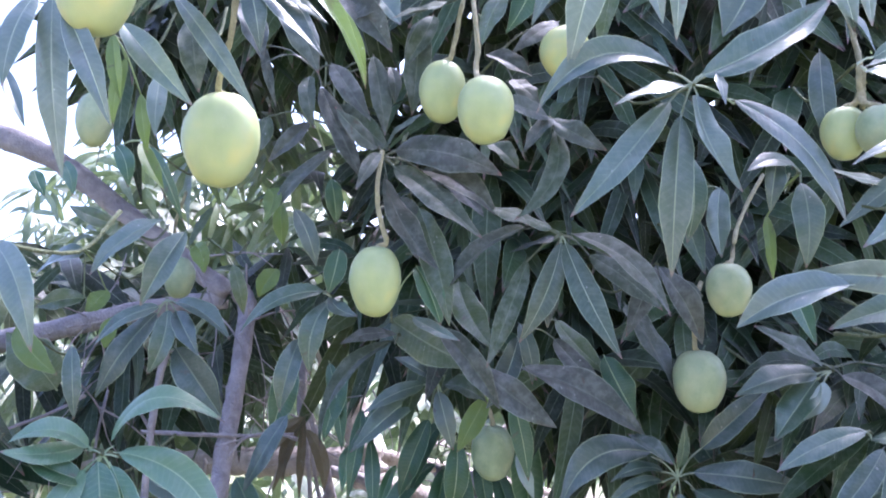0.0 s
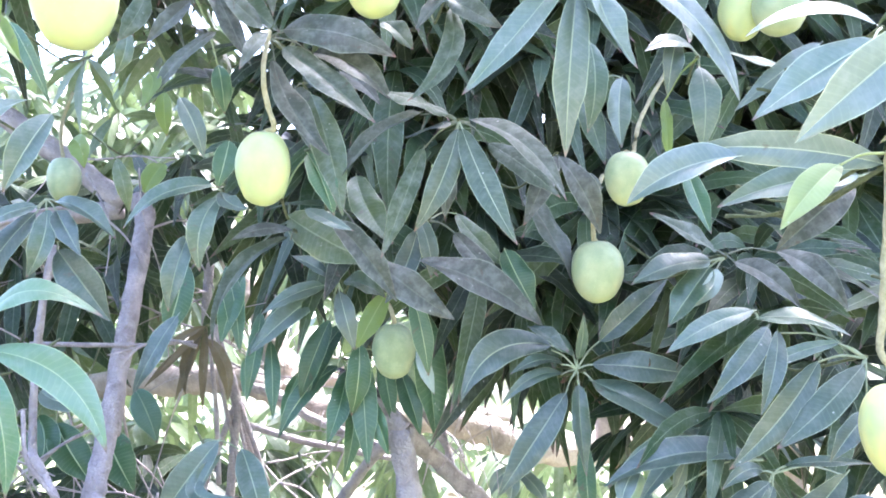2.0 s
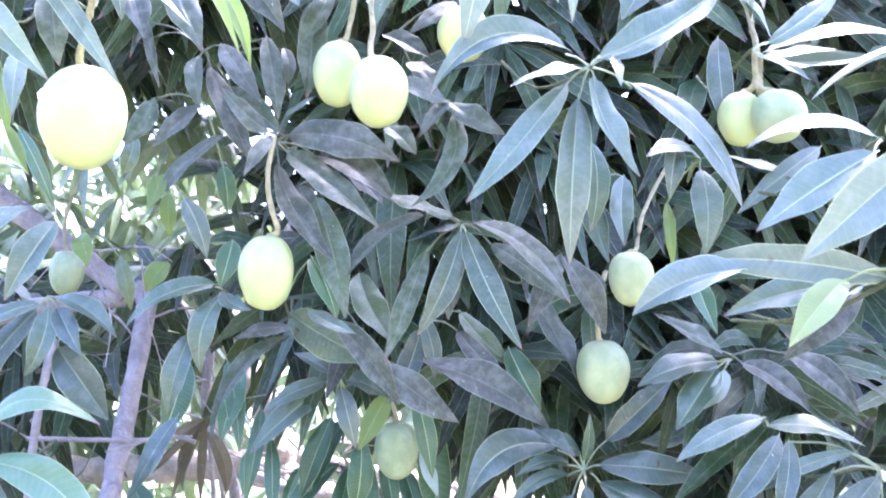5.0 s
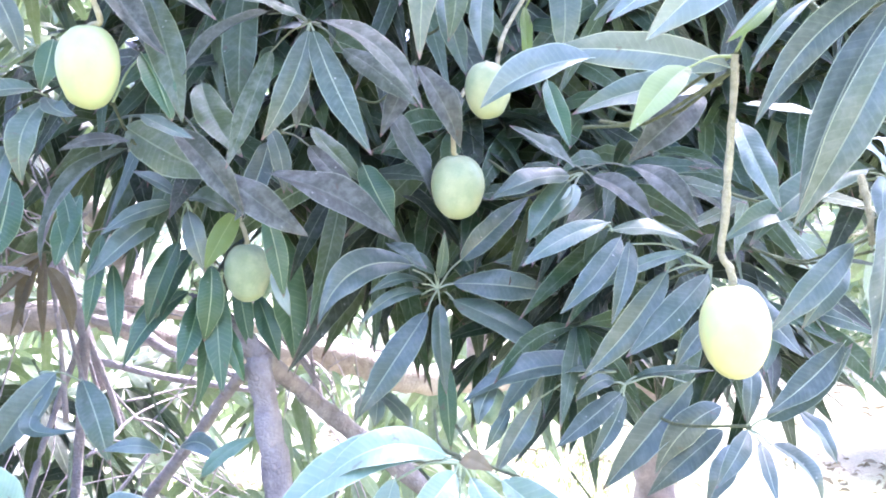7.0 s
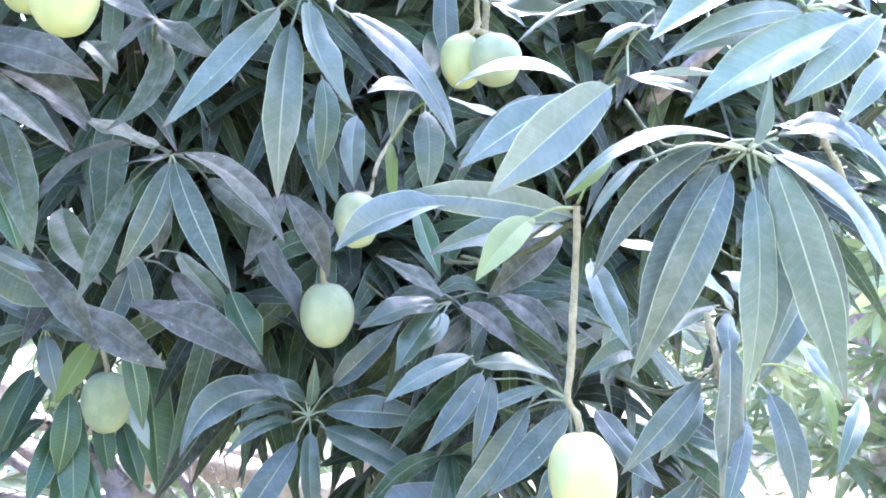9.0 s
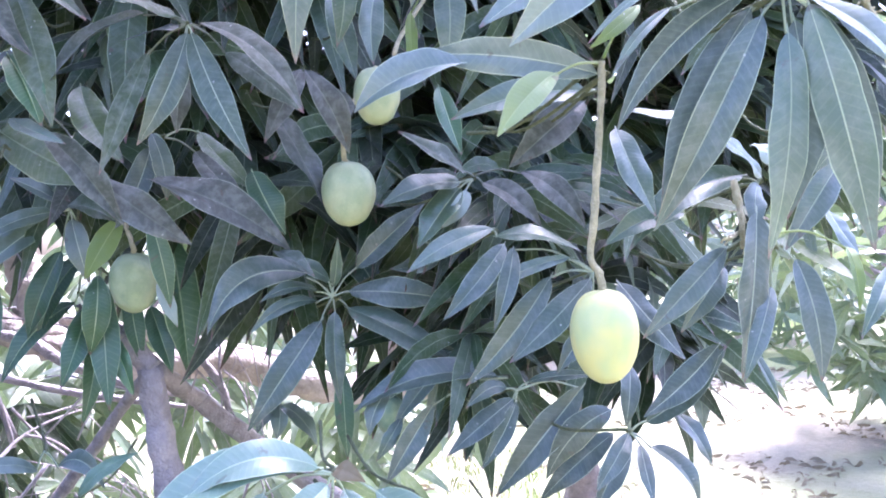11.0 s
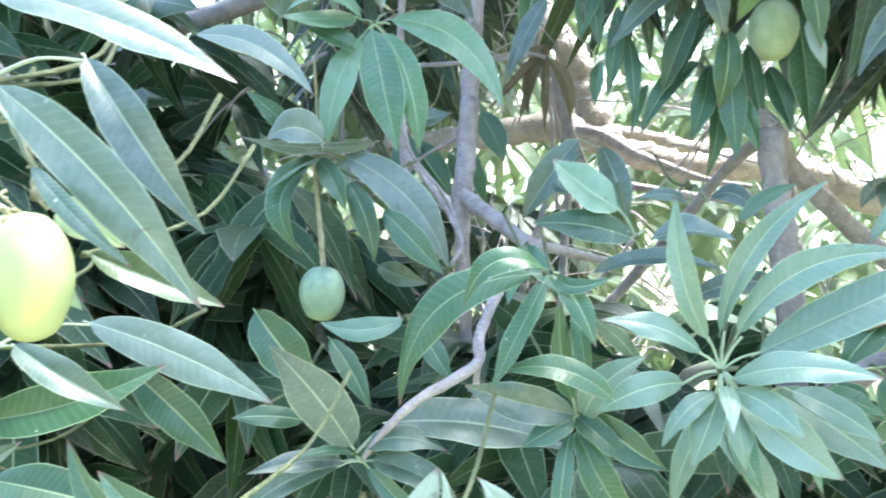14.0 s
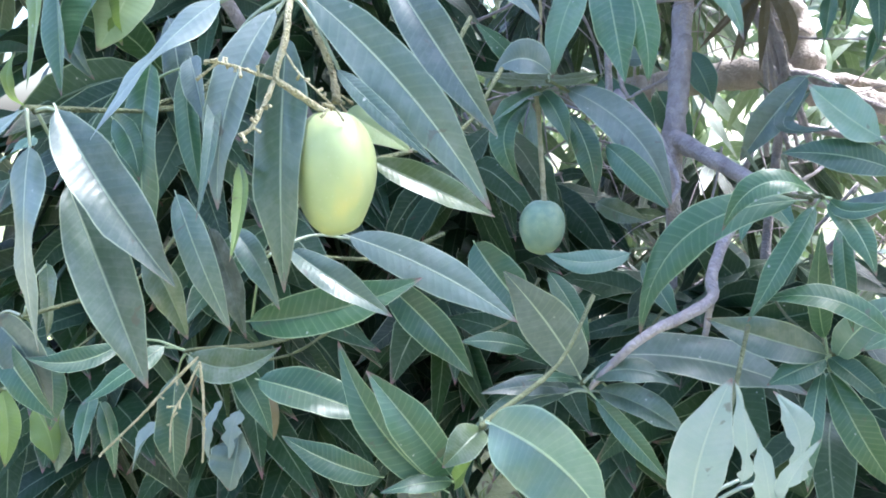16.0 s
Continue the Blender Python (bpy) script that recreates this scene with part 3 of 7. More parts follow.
# its lower fork
limb([(-0.374, 1.366, 1.302, 0.0162), (-0.372, 1.286, 1.193, 0.0164), (-0.372, 1.258, 1.150, 0.0170), (-0.366, 1.219, 1.092, 0.0114), (-0.370, 1.235, 0.999, 0.0099), (-0.378, 1.265, 0.878, 0.0093)], BARK, tree, "", "branch")
limb([(-0.372, 1.259, 1.154, 0.0152), (-0.309, 1.166, 1.129, 0.0124), (-0.242, 1.054, 1.108, 0.0096), (-0.201, 1.133, 1.083, 0.0071), (-0.126, 1.249, 1.041, 0.0060)], BARK, tree, "", "branch")
limb([(-0.240, 1.055, 1.109, 0.0089), (-0.257, 0.931, 1.080, 0.0073), (-0.270, 0.849, 1.041, 0.0061), (-0.269, 0.824, 1.017, 0.0060), (-0.294, 0.785, 1.005, 0.0057), (-0.324, 0.760, 0.992, 0.0048), (-0.360, 0.756, 0.956, 0.0037), (-0.381, 0.758, 0.929, 0.0026)], BARK, tree, "", "branch")
limb([(-0.269, 0.824, 1.017, 0.0042), (-0.273, 0.830, 0.990, 0.0036), (-0.282, 0.839, 0.935, 0.0031)], BARK, tree, "", "branch")
limb([(-0.457, 1.250, 1.225, 0.0072), (-0.401, 1.201, 1.165, 0.0052), (-0.343, 1.102, 1.109, 0.0036), (-0.344, 1.045, 1.080, 0.0030)], BARK, tree, "", "branch")
limb([(0.052, 1.437, 1.302, 0.0064), (0.064, 1.391, 1.251, 0.0116), (0.082, 1.270, 1.233, 0.0178), (0.092, 1.266, 1.168, 0.0186), (0.101, 1.263, 1.094, 0.0203), (0.114, 1.258, 0.989, 0.0211), (0.121, 1.254, 0.834, 0.0227)], BARK, tree, "forked grey branch reaching down to the ground", "branch")
limb([(0.086, 1.269, 1.237, 0.0165), (0.050, 1.277, 1.280, 0.0155), (-0.000, 1.282, 1.322, 0.0135), (-0.004, 1.283, 1.329, 0.0060)], BARK, tree, "short broken grey stub", "branch")
limb([(0.086, 1.269, 1.237, 0.0146), (0.138, 1.388, 1.175, 0.0145), (0.190, 1.434, 1.119, 0.0151), (0.257, 1.475, 1.055, 0.0168), (0.350, 1.518, 0.967, 0.0187), (0.509, 1.572, 0.822, 0.0222)], BARK, tree, "", "branch")
limb([(0.079, 1.271, 1.229, 0.0105), (0.039, 1.409, 1.170, 0.0099), (-0.016, 1.478, 1.087, 0.0103), (-0.080, 1.549, 0.999, 0.0107), (-0.157, 1.625, 0.895, 0.0110)], BARK, tree, "", "branch")
limb([(-1.143, 2.458, 1.197, 0.0340), (-0.808, 2.331, 1.211, 0.0340), (-0.588, 2.213, 1.226, 0.0350), (-0.410, 2.079, 1.241, 0.0370), (-0.277, 2.038, 1.242, 0.0360), (-0.181, 2.025, 1.203, 0.0340), (-0.071, 2.011, 1.166, 0.0330), (0.040, 1.999, 1.138, 0.0340), (0.183, 2.037, 1.134, 0.0360), (0.331, 2.071, 1.097, 0.0380), (0.487, 2.101, 1.038, 0.0400), (0.95, 2.45, 0.97, 0.05), (1.85, 3.45, 0.8, 0.06)], OLD_BARK, tree, "thick sunlit limb with pale brown bark", "limb")
limb([(-0.176, 2.044, 1.201, 0.0420), (-0.217, 2.082, 1.307, 0.0412), (-0.245, 2.112, 1.408, 0.0387), (-0.339, 2.217, 1.553, 0.0331), (-0.409, 2.342, 1.788, 0.0316)], OLD_BARK, tree, "pale brown limb rising from the thick one", "limb")
limb([(-0.233, 2.352, 1.257, 0.0242), (-0.176, 2.309, 1.228, 0.0221), (-0.046, 2.336, 1.199, 0.0205), (0.080, 2.412, 1.158, 0.0210), (0.197, 2.487, 1.122, 0.0214), (0.494, 2.649, 1.026, 0.0224)], OLD_BARK, tree, "pale brown limb", "limb")
limb([(-0.258, 1.875, 1.248, 0.0103), (-0.169, 1.841, 1.226, 0.0126), (-0.096, 1.800, 1.182, 0.0110), (0.041, 1.773, 1.127, 0.0071), (0.126, 1.739, 1.113, 0.0046)], BARK, tree, "", "branch")
limb([(-0.294, 1.707, 1.553, 0.0092), (-0.296, 1.681, 1.394, 0.0103), (-0.258, 1.675, 1.302, 0.0092), (-0.232, 1.691, 1.232, 0.0081), (-0.212, 1.710, 1.125, 0.0071)], BARK, tree, "", "branch")
limb([(-0.469, 1.358, 1.535, 0.0070), (-0.481, 1.349, 1.459, 0.0064), (-0.484, 1.331, 1.368, 0.0062), (-0.486, 1.325, 1.270, 0.0062), (-0.479, 1.308, 1.178, 0.0060)], BARK, tree, "", "branch")
limb([(-0.536, 1.432, 1.373, 0.0040), (-0.430, 1.412, 1.370, 0.0040), (-0.326, 1.392, 1.370, 0.0029), (-0.256, 1.381, 1.374, 0.0024)], BARK, tree, "", "branch")
limb([(-0.280, 1.648, 1.412, 0.0062), (-0.256, 1.642, 1.339, 0.0073), (-0.228, 1.633, 1.245, 0.0083), (-0.235, 1.633, 1.130, 0.0083), (-0.250, 1.633, 0.944, 0.0094), (-0.258, 1.580, 0.739, 0.0100)], BARK, tree, "thin bare grey branch", "branch")
limb([(-0.228, 1.633, 1.245, 0.0062), (-0.276, 1.622, 1.115, 0.0062), (-0.310, 1.597, 1.001, 0.0060), (-0.342, 1.603, 0.881, 0.0060)], BARK, tree, "", "branch")
limb([(-0.228, 1.633, 1.250, 0.0052), (-0.191, 1.633, 1.149, 0.0052), (-0.169, 1.637, 1.062, 0.0042)], BARK, tree, "", "branch")
limb([(-0.306, 1.989, 1.153, 0.0085), (-0.127, 1.932, 1.109, 0.0085), (0.035, 1.881, 1.081, 0.0073), (0.122, 1.853, 1.069, 0.0049)], BARK, tree, "", "branch")
limb([(0.127, 1.748, 1.226, 0.0092), (0.159, 1.738, 1.180, 0.0092), (0.196, 1.726, 1.121, 0.0080), (0.205, 1.722, 1.075, 0.0057)], BARK, tree, "", "branch")
# limbs inside the crown
limb([(-0.480, 0.436, 1.296, 0.0019), (-0.479, 0.440, 1.316, 0.0021), (-0.477, 0.444, 1.337, 0.0022), (-0.487, 0.472, 1.393, 0.0025), (-0.539, 0.585, 1.534, 0.0039)], STALK, tree, "green fruiting stem")
limb([(-0.269, 1.618, 1.351, 0.0028), (-0.247, 1.623, 1.232, 0.0040), (-0.213, 1.628, 1.081, 0.0046)], BARK, tree, "", "branch")
limb([(-0.269, 1.638, 1.349, 0.0024), (-0.233, 1.641, 1.228, 0.0035), (-0.195, 1.646, 1.075, 0.0040)], BARK, tree, "", "branch")
limb([(-0.269, 1.577, 1.354, 0.0031), (-0.258, 1.583, 1.238, 0.0045), (-0.254, 1.592, 1.092, 0.0052)], BARK, tree, "", "branch")
limb([(-0.270, 1.669, 1.347, 0.0021), (-0.227, 1.671, 1.224, 0.0030), (-0.169, 1.673, 1.067, 0.0034)], BARK, tree, "", "branch")
limb([(0.991, 0.649, 2.094, 0.0089), (0.856, 0.618, 1.961, 0.0067), (0.741, 0.574, 1.855, 0.0054), (0.659, 0.544, 1.781, 0.0039), (0.638, 0.537, 1.747, 0.0028)], BARK, tree)
limb([(-0.200, 1.594, 2.120, 0.0140), (-0.240, 1.079, 2.237, 0.0100), (-0.200, 0.757, 2.143, 0.0080)], BARK, tree)
limb([(0.66, 2.12, 1.03, 0.040), (0.64, 1.95, 1.35, 0.036), (0.6, 1.72, 1.75, 0.032), (0.7, 1.5, 2.4, 0.022)], BARK, tree, "grey limb inside the crown")
limb([(0.62, 1.75, 1.7, 0.028), (0.8, 1.65, 1.72, 0.022), (0.95, 1.45, 1.8, 0.018), (1.05, 1.1, 1.95, 0.012)], BARK, tree, "grey limb inside the crown")
limb([(0.420, 1.709, 1.981, 0.0260), (0.100, 1.704, 2.031, 0.0200), (-0.200, 1.594, 2.120, 0.0140), (-0.350, 1.434, 2.204, 0.0100)], BARK, tree)
limb([(-0.750, 1.795, 0.683, 0.0220), (-0.850, 1.515, 0.955, 0.0180), (-0.950, 1.136, 1.217, 0.0120), (-0.950, 0.856, 1.489, 0.0080)], BARK, tree)
limb([(0.100, 1.727, 0.374, 0.0260), (0.100, 1.288, 0.730, 0.0200), (0.150, 1.013, 0.953, 0.0140), (0.200, 0.853, 1.037, 0.0100)], BARK, tree)

limb([(0.086, 0.790, 1.068, 0.0050), (0.118, 0.783, 1.082, 0.0055), (0.180, 0.776, 1.086, 0.0055), (0.245, 0.799, 1.092, 0.0050), (0.321, 0.841, 1.090, 0.0040)], BARK, tree)

limb([(-0.443, 1.189, 1.293, 0.0030), (-0.432, 1.172, 1.236, 0.0030), (-0.407, 1.165, 1.199, 0.0028), (-0.374, 1.162, 1.158, 0.0028), (-0.354, 1.139, 1.112, 0.0026), (-0.343, 1.133, 1.053, 0.0022)], BARK, tree)

# ---- mangoes ----
mango((-0.212, 0.738, 1.710), 0.074, 0.094, [(-0.217, 0.731, 1.759), (-0.208, 0.718, 1.781), (-0.199, 0.705, 1.803), (-0.192, 0.691, 1.830), (-0.185, 0.676, 1.867)], (0, 0))
mango((-0.301, 0.641, 1.823), 0.070, 0.097, [(-0.300, 0.631, 1.874), (-0.306, 0.635, 1.908), (-0.307, 0.638, 1.942)], (0, 0))
mango((-0.510, 1.113, 1.847), 0.054, 0.082, [(-0.510, 1.105, 1.898), (-0.493, 1.070, 1.935), (-0.455, 0.996, 1.960)], (0, 0), label="green mango with a greyish bloom hanging on its stalk", skin="bloom")
mango((-0.082, 0.966, 1.596), 0.063, 0.089, [(-0.070, 0.959, 1.644), (-0.078, 0.955, 1.674), (-0.081, 0.950, 1.711), (-0.077, 0.973, 1.762)], (0, 0))
mango((0.000, 0.963, 1.837), 0.059, 0.082, [(0.010, 0.956, 1.881), (0.017, 0.952, 1.910), (0.029, 0.944, 1.967), (0.046, 0.972, 2.059), (0.066, 1.018, 2.162)], (0, 0))
mango((0.047, 0.860, 1.779), 0.063, 0.079, [(0.039, 0.892, 1.835), (0.042, 0.907, 1.876), (0.038, 0.919, 1.932), (0.037, 0.942, 1.981), (0.049, 0.971, 2.067), (0.066, 1.018, 2.162)], (0, 0))
mango((0.080, 0.868, 1.989), 0.060, 0.090, [(0.077, 0.858, 2.040), (0.078, 0.869, 2.084)], (0, 0))
mango((0.149, 0.908, 1.867), 0.059, 0.065, [(0.151, 0.903, 1.903), (0.162, 0.944, 1.967)], (0, 0))
mango((0.457, 0.869, 1.755), 0.049, 0.063, [(0.467, 0.862, 1.788), (0.472, 0.859, 1.801), (0.469, 0.854, 1.830)], (0, 0))
mango((0.483, 0.839, 1.749), 0.057, 0.059, [(0.466, 0.843, 1.783), (0.473, 0.859, 1.801), (0.469, 0.854, 1.830)], (0, 0), label="green mango with a greyish bloom hanging on its stalk", skin="bloom")
mango((0.361, 0.997, 1.588), 0.055, 0.070, [(0.403, 1.091, 1.638), (0.415, 1.107, 1.673), (0.444, 1.140, 1.720), (0.487, 1.173, 1.779)], (0, 0), label="green mango with a greyish bloom hanging on its stalk", skin="bloom")
mango((0.331, 1.034, 1.473), 0.066, 0.082, [(0.326, 1.028, 1.515), (0.325, 1.024, 1.541), (0.326, 1.031, 1.564), (0.360, 1.096, 1.607)], (0, 0), label="green mango with a greyish bloom hanging on its stalk", skin="bloom")
mango((0.071, 1.170, 1.367), 0.061, 0.080, [(0.072, 1.164, 1.410), (0.067, 1.171, 1.428), (0.060, 1.189, 1.448)], (0, 0), label="green mango with a greyish bloom hanging on its stalk", skin="bloom")
mango((-0.457, 1.354, 1.641), 0.053, 0.074, [(-0.508, 1.487, 1.699), (-0.517, 1.499, 1.756), (-0.505, 1.519, 1.827)], (0, 0), label="green mango with a greyish bloom hanging on its stalk", skin="bloom")
mango((0.488, 0.681, 1.324), 0.059, 0.084, [(0.487, 0.682, 1.368), (0.484, 0.683, 1.381), (0.478, 0.685, 1.393), (0.482, 0.684, 1.430), (0.487, 0.683, 1.490), (0.491, 0.682, 1.544), (0.492, 0.682, 1.564)], (0, -3), stalk_r=0.0034)
mango((0.406, 1.157, 1.167), 0.043, 0.055, [(0.412, 1.176, 1.194), (0.423, 1.214, 1.207), (0.432, 1.233, 1.230)], (0, 0), label="dark green mango with a bluish bloom hanging on its stalk", skin="dark")
mango((-0.469, 0.899, 1.073), 0.055, 0.067, [(-0.469, 0.906, 1.108), (-0.472, 0.912, 1.141), (-0.476, 0.919, 1.181), (-0.484, 0.937, 1.230)], (0, 6), label="dark green mango with a bluish bloom hanging on its stalk", skin="dark")
mango((-0.442, 0.408, 1.191), 0.051, 0.076, [(-0.443, 0.404, 1.228), (-0.453, 0.391, 1.240), (-0.459, 0.384, 1.248), (-0.456, 0.390, 1.265), (-0.457, 0.399, 1.285), (-0.462, 0.411, 1.299)], (0, 5), stalk_r=0.0020)
mango((-0.307, 1.517, 0.862), 0.047, 0.065, [(-0.312, 1.522, 0.902), (-0.317, 1.530, 0.956)], (0, 0), label="green mango with a greyish bloom hanging on its stalk", skin="bloom")
strand([(-0.460, 0.384, 1.247, 0.0010), (-0.470, 0.374, 1.252, 0.0009), (-0.478, 0.366, 1.256, 0.0009), (-0.486, 0.357, 1.258, 0.0009)])
strand([(-0.460, 0.384, 1.247, 0.0014), (-0.461, 0.375, 1.235, 0.0014), (-0.464, 0.365, 1.221, 0.0014), (-0.470, 0.361, 1.217, 0.0014)])
strand([(-0.455, 0.390, 1.261, 0.0006), (-0.447, 0.390, 1.249, 0.0006), (-0.432, 0.394, 1.233, 0.0006), (-0.426, 0.395, 1.226, 0.0006)])
strand([(-0.481, 0.448, 1.308, 0.0025), (-0.474, 0.447, 1.283, 0.0025), (-0.465, 0.446, 1.263, 0.0025), (-0.460, 0.446, 1.247, 0.0025), (-0.452, 0.435, 1.233, 0.0025)])
strand([(-0.643, 0.493, 1.029, 0.0012), (-0.660, 0.475, 1.009, 0.0012), (-0.677, 0.457, 0.987, 0.0012), (-0.702, 0.434, 0.960, 0.0012)])
strand([(-0.642, 0.493, 1.025, 0.0009), (-0.648, 0.480, 1.004, 0.0009), (-0.654, 0.467, 0.984, 0.0009), (-0.655, 0.461, 0.956, 0.0009)])
strand([(-0.642, 0.493, 1.025, 0.0012), (-0.635, 0.485, 0.999, 0.0012), (-0.630, 0.476, 0.973, 0.0012), (-0.630, 0.470, 0.946, 0.0012)])
strand([(0.685, 0.757, 1.466, 0.0038), (0.683, 0.747, 1.442, 0.0038), (0.678, 0.737, 1.418, 0.0037), (0.680, 0.737, 1.395, 0.0037)])
strand([(0.676, 0.738, 1.413, 0.0017), (0.662, 0.732, 1.407, 0.0017), (0.647, 0.726, 1.405, 0.0017)])
strand([(0.770, 0.669, 1.643, 0.0037), (0.774, 0.669, 1.630, 0.0037), (0.787, 0.667, 1.603, 0.0037), (0.801, 0.667, 1.568, 0.0037)])
strand([(0.517, 0.981, 2.065, 0.0045), (0.510, 0.946, 1.952, 0.0043), (0.505, 0.924, 1.897, 0.0042), (0.508, 0.919, 1.859, 0.0041), (0.506, 0.914, 1.822, 0.0041), (0.496, 0.898, 1.795, 0.0040)])
strand([(-0.482, 0.954, 1.350, 0.0016), (-0.480, 0.948, 1.311, 0.0016), (-0.479, 0.941, 1.260, 0.0016)])

# ---- near whorls, leaf by leaf ----
tw = twig((-0.190, 0.690, 1.863))
leaf(tw, (-0.201, 0.687, 1.882), (-0.079, -0.026, -0.035), 0.021, -0.002, 0.031, 7, "slate")
leaf(tw, (-0.197, 0.691, 1.859), (-0.082, -0.022, -0.055), 0.016, 0.002, 0.017, 14, "slate")
leaf(tw, (-0.204, 0.692, 1.858), (-0.057, -0.030, -0.054), 0.010, -0.007, 0.018, 13, "slate")
leaf(tw, (-0.168, 0.690, 1.856), (0.065, -0.015, -0.057), 0.009, 0.007, 0.018, -1, "slate")
leaf(tw, (-0.164, 0.687, 1.874), (0.094, 0.003, -0.124), 0.020, -0.006, 0.019, 4, "young")
leaf(tw, (-0.193, 0.688, 1.871), (-0.018, -0.061, 0.028), -0.001, -0.010, 0.025, -12, "slate")
leaf(tw, (-0.191, 0.688, 1.871), (0.020, -0.051, 0.038), -0.001, 0.009, 0.024, -8, "slate")
leaf(tw, (-0.180, 0.692, 1.852), (0.073, -0.018, -0.084), 0.011, 0.003, 0.025, 2, "slate")
leaf(tw, (-0.184, 0.692, 1.852), (0.018, -0.010, -0.076), 0.011, -0.003, 0.023, -9, "slate")
leaf(tw, (-0.109, 0.565, 1.861), (0.069, -0.011, -0.085), 0.009, -0.000, 0.017, 13, "pale")

tw = twig((-0.325, 0.714, 1.870))
leaf(tw, (-0.261, 0.716, 1.851), (0.085, 0.000, -0.120), 0.011, 0.002, 0.020, -10, "grey")
leaf(tw, (-0.311, 0.723, 1.824), (0.080, -0.020, -0.092), 0.009, 0.005, 0.027, -11, "grey")
leaf(tw, (-0.329, 0.646, 1.804), (0.051, -0.010, -0.110), 0.011, -0.002, 0.023, -11, "grey")
leaf(tw, (-0.328, 0.698, 1.950), (0.032, -0.017, -0.051), 0.004, 0.002, 0.020, 11, "grey")
leaf(tw, (-0.366, 0.699, 1.845), (0.011, 0.019, -0.178), 0.012, -0.000, 0.035, -9, "grey")
leaf(tw, (-0.380, 0.699, 1.842), (-0.009, -0.031, -0.104), 0.010, 0.001, 0.027, 11, "grey")
leaf(tw, (-0.301, 0.815, 1.811), (0.005, -0.029, -0.085), 0.007, 0.001, 0.020, 5, "grey")
leaf(tw, (-0.502, 0.863, 1.830), (0.040, -0.020, -0.076), 0.008, 0.000, 0.018, 14, "grey")

tw = twig((-0.169, 1.007, 1.882))
leaf(tw, (-0.164, 1.009, 1.865), (0.060, 0.001, -0.135), 0.012, 0.005, 0.034, 14, "dull")
leaf(tw, (-0.149, 1.005, 1.892), (0.057, -0.031, -0.090), 0.011, 0.005, 0.029, -6, "dull")
leaf(tw, (-0.177, 1.008, 1.875), (0.011, -0.025, -0.081), 0.012, 0.004, 0.024, -10, "dull")
leaf(tw, (-0.180, 1.005, 1.892), (-0.054, -0.028, -0.014), 0.015, -0.005, 0.023, -13, "dull")
leaf(tw, (-0.199, 0.898, 1.934), (0.053, -0.010, -0.102), 0.013, -0.001, 0.038, 3, "dull")
leaf(tw, (-0.141, 0.851, 1.911), (0.054, 0.001, -0.110), 0.015, -0.007, 0.019, 5, "young")
leaf(tw, (-0.240, 1.001, 1.920), (0.024, -0.016, -0.097), 0.013, 0.002, 0.013, -6, "dull")
leaf(tw, (-0.144, 1.021, 1.779), (-0.086, -0.011, -0.100), 0.014, -0.001, 0.026, 0, "dull")
leaf(tw, (-0.233, 1.029, 1.726), (0.004, -0.042, -0.056), 0.008, -0.011, 0.025, -14, "young")

tw = twig((-0.103, 0.989, 2.005))
leaf(tw, (-0.139, 0.992, 1.985), (0.074, -0.026, -0.095), 0.012, -0.000, 0.040, -15, "dull")
leaf(tw, (-0.266, 0.994, 1.975), (0.035, -0.030, -0.097), 0.009, -0.001, 0.036, 11, "dull")
leaf(tw, (-0.012, 0.996, 1.955), (-0.039, -0.011, -0.078), 0.010, -0.008, 0.029, 9, "dull")
leaf(tw, (-0.103, 0.989, 2.005), (-0.036, -0.025, -0.075), 0.001, -0.027, 0.030, 2, "dull")

tw = twig((-0.077, 0.973, 1.763))
leaf(tw, (-0.082, 0.972, 1.766), (-0.050, -0.045, 0.040), 0.003, -0.011, 0.028, 8, "dull")
leaf(tw, (-0.072, 0.972, 1.768), (0.047, -0.034, 0.032), 0.009, 0.005, 0.024, 7, "dull")
leaf(tw, (-0.079, 0.973, 1.761), (-0.026, -0.045, -0.059), 0.007, -0.001, 0.018, 11, "dull")

tw = twig((0.272, 0.827, 1.798))
leaf(tw, (0.253, 0.824, 1.813), (-0.152, 0.000, -0.049), 0.035, 0.018, 0.035, 14)
leaf(tw, (0.251, 0.829, 1.784), (-0.113, 0.013, -0.131), 0.009, -0.008, 0.038, -5)
leaf(tw, (0.260, 0.831, 1.770), (-0.013, 0.016, -0.182), 0.013, 0.004, 0.037, 13)
leaf(tw, (0.276, 0.828, 1.790), (0.044, -0.004, -0.113), 0.008, 0.018, 0.040, 13)
leaf(tw, (0.312, 0.829, 1.783), (0.124, 0.010, -0.136), 0.020, -0.007, 0.045, -6)
leaf(tw, (0.276, 0.826, 1.805), (0.144, -0.019, 0.083), 0.003, 0.015, 0.049, -10)
leaf(tw, (0.266, 0.827, 1.796), (-0.084, -0.020, -0.028), 0.010, -0.006, 0.031, -11)
leaf(tw, (0.302, 0.825, 1.809), (-0.011, -0.043, -0.049), 0.007, 0.003, 0.014, 15)

tw = twig((0.129, 0.919, 1.789))
leaf(tw, (0.129, 0.919, 1.789), (-0.037, -0.024, -0.051), 0.009, -0.005, 0.025, -14, "dull")
leaf(tw, (0.133, 0.920, 1.778), (-0.050, -0.016, -0.117), 0.007, -0.026, 0.028, 1, "dull")
leaf(tw, (0.129, 0.919, 1.789), (0.062, -0.028, -0.048), 0.007, 0.010, 0.029, -8, "dull")
leaf(tw, (0.129, 0.919, 1.789), (-0.072, -0.045, 0.011), 0.004, -0.008, 0.029, 10, "dull")

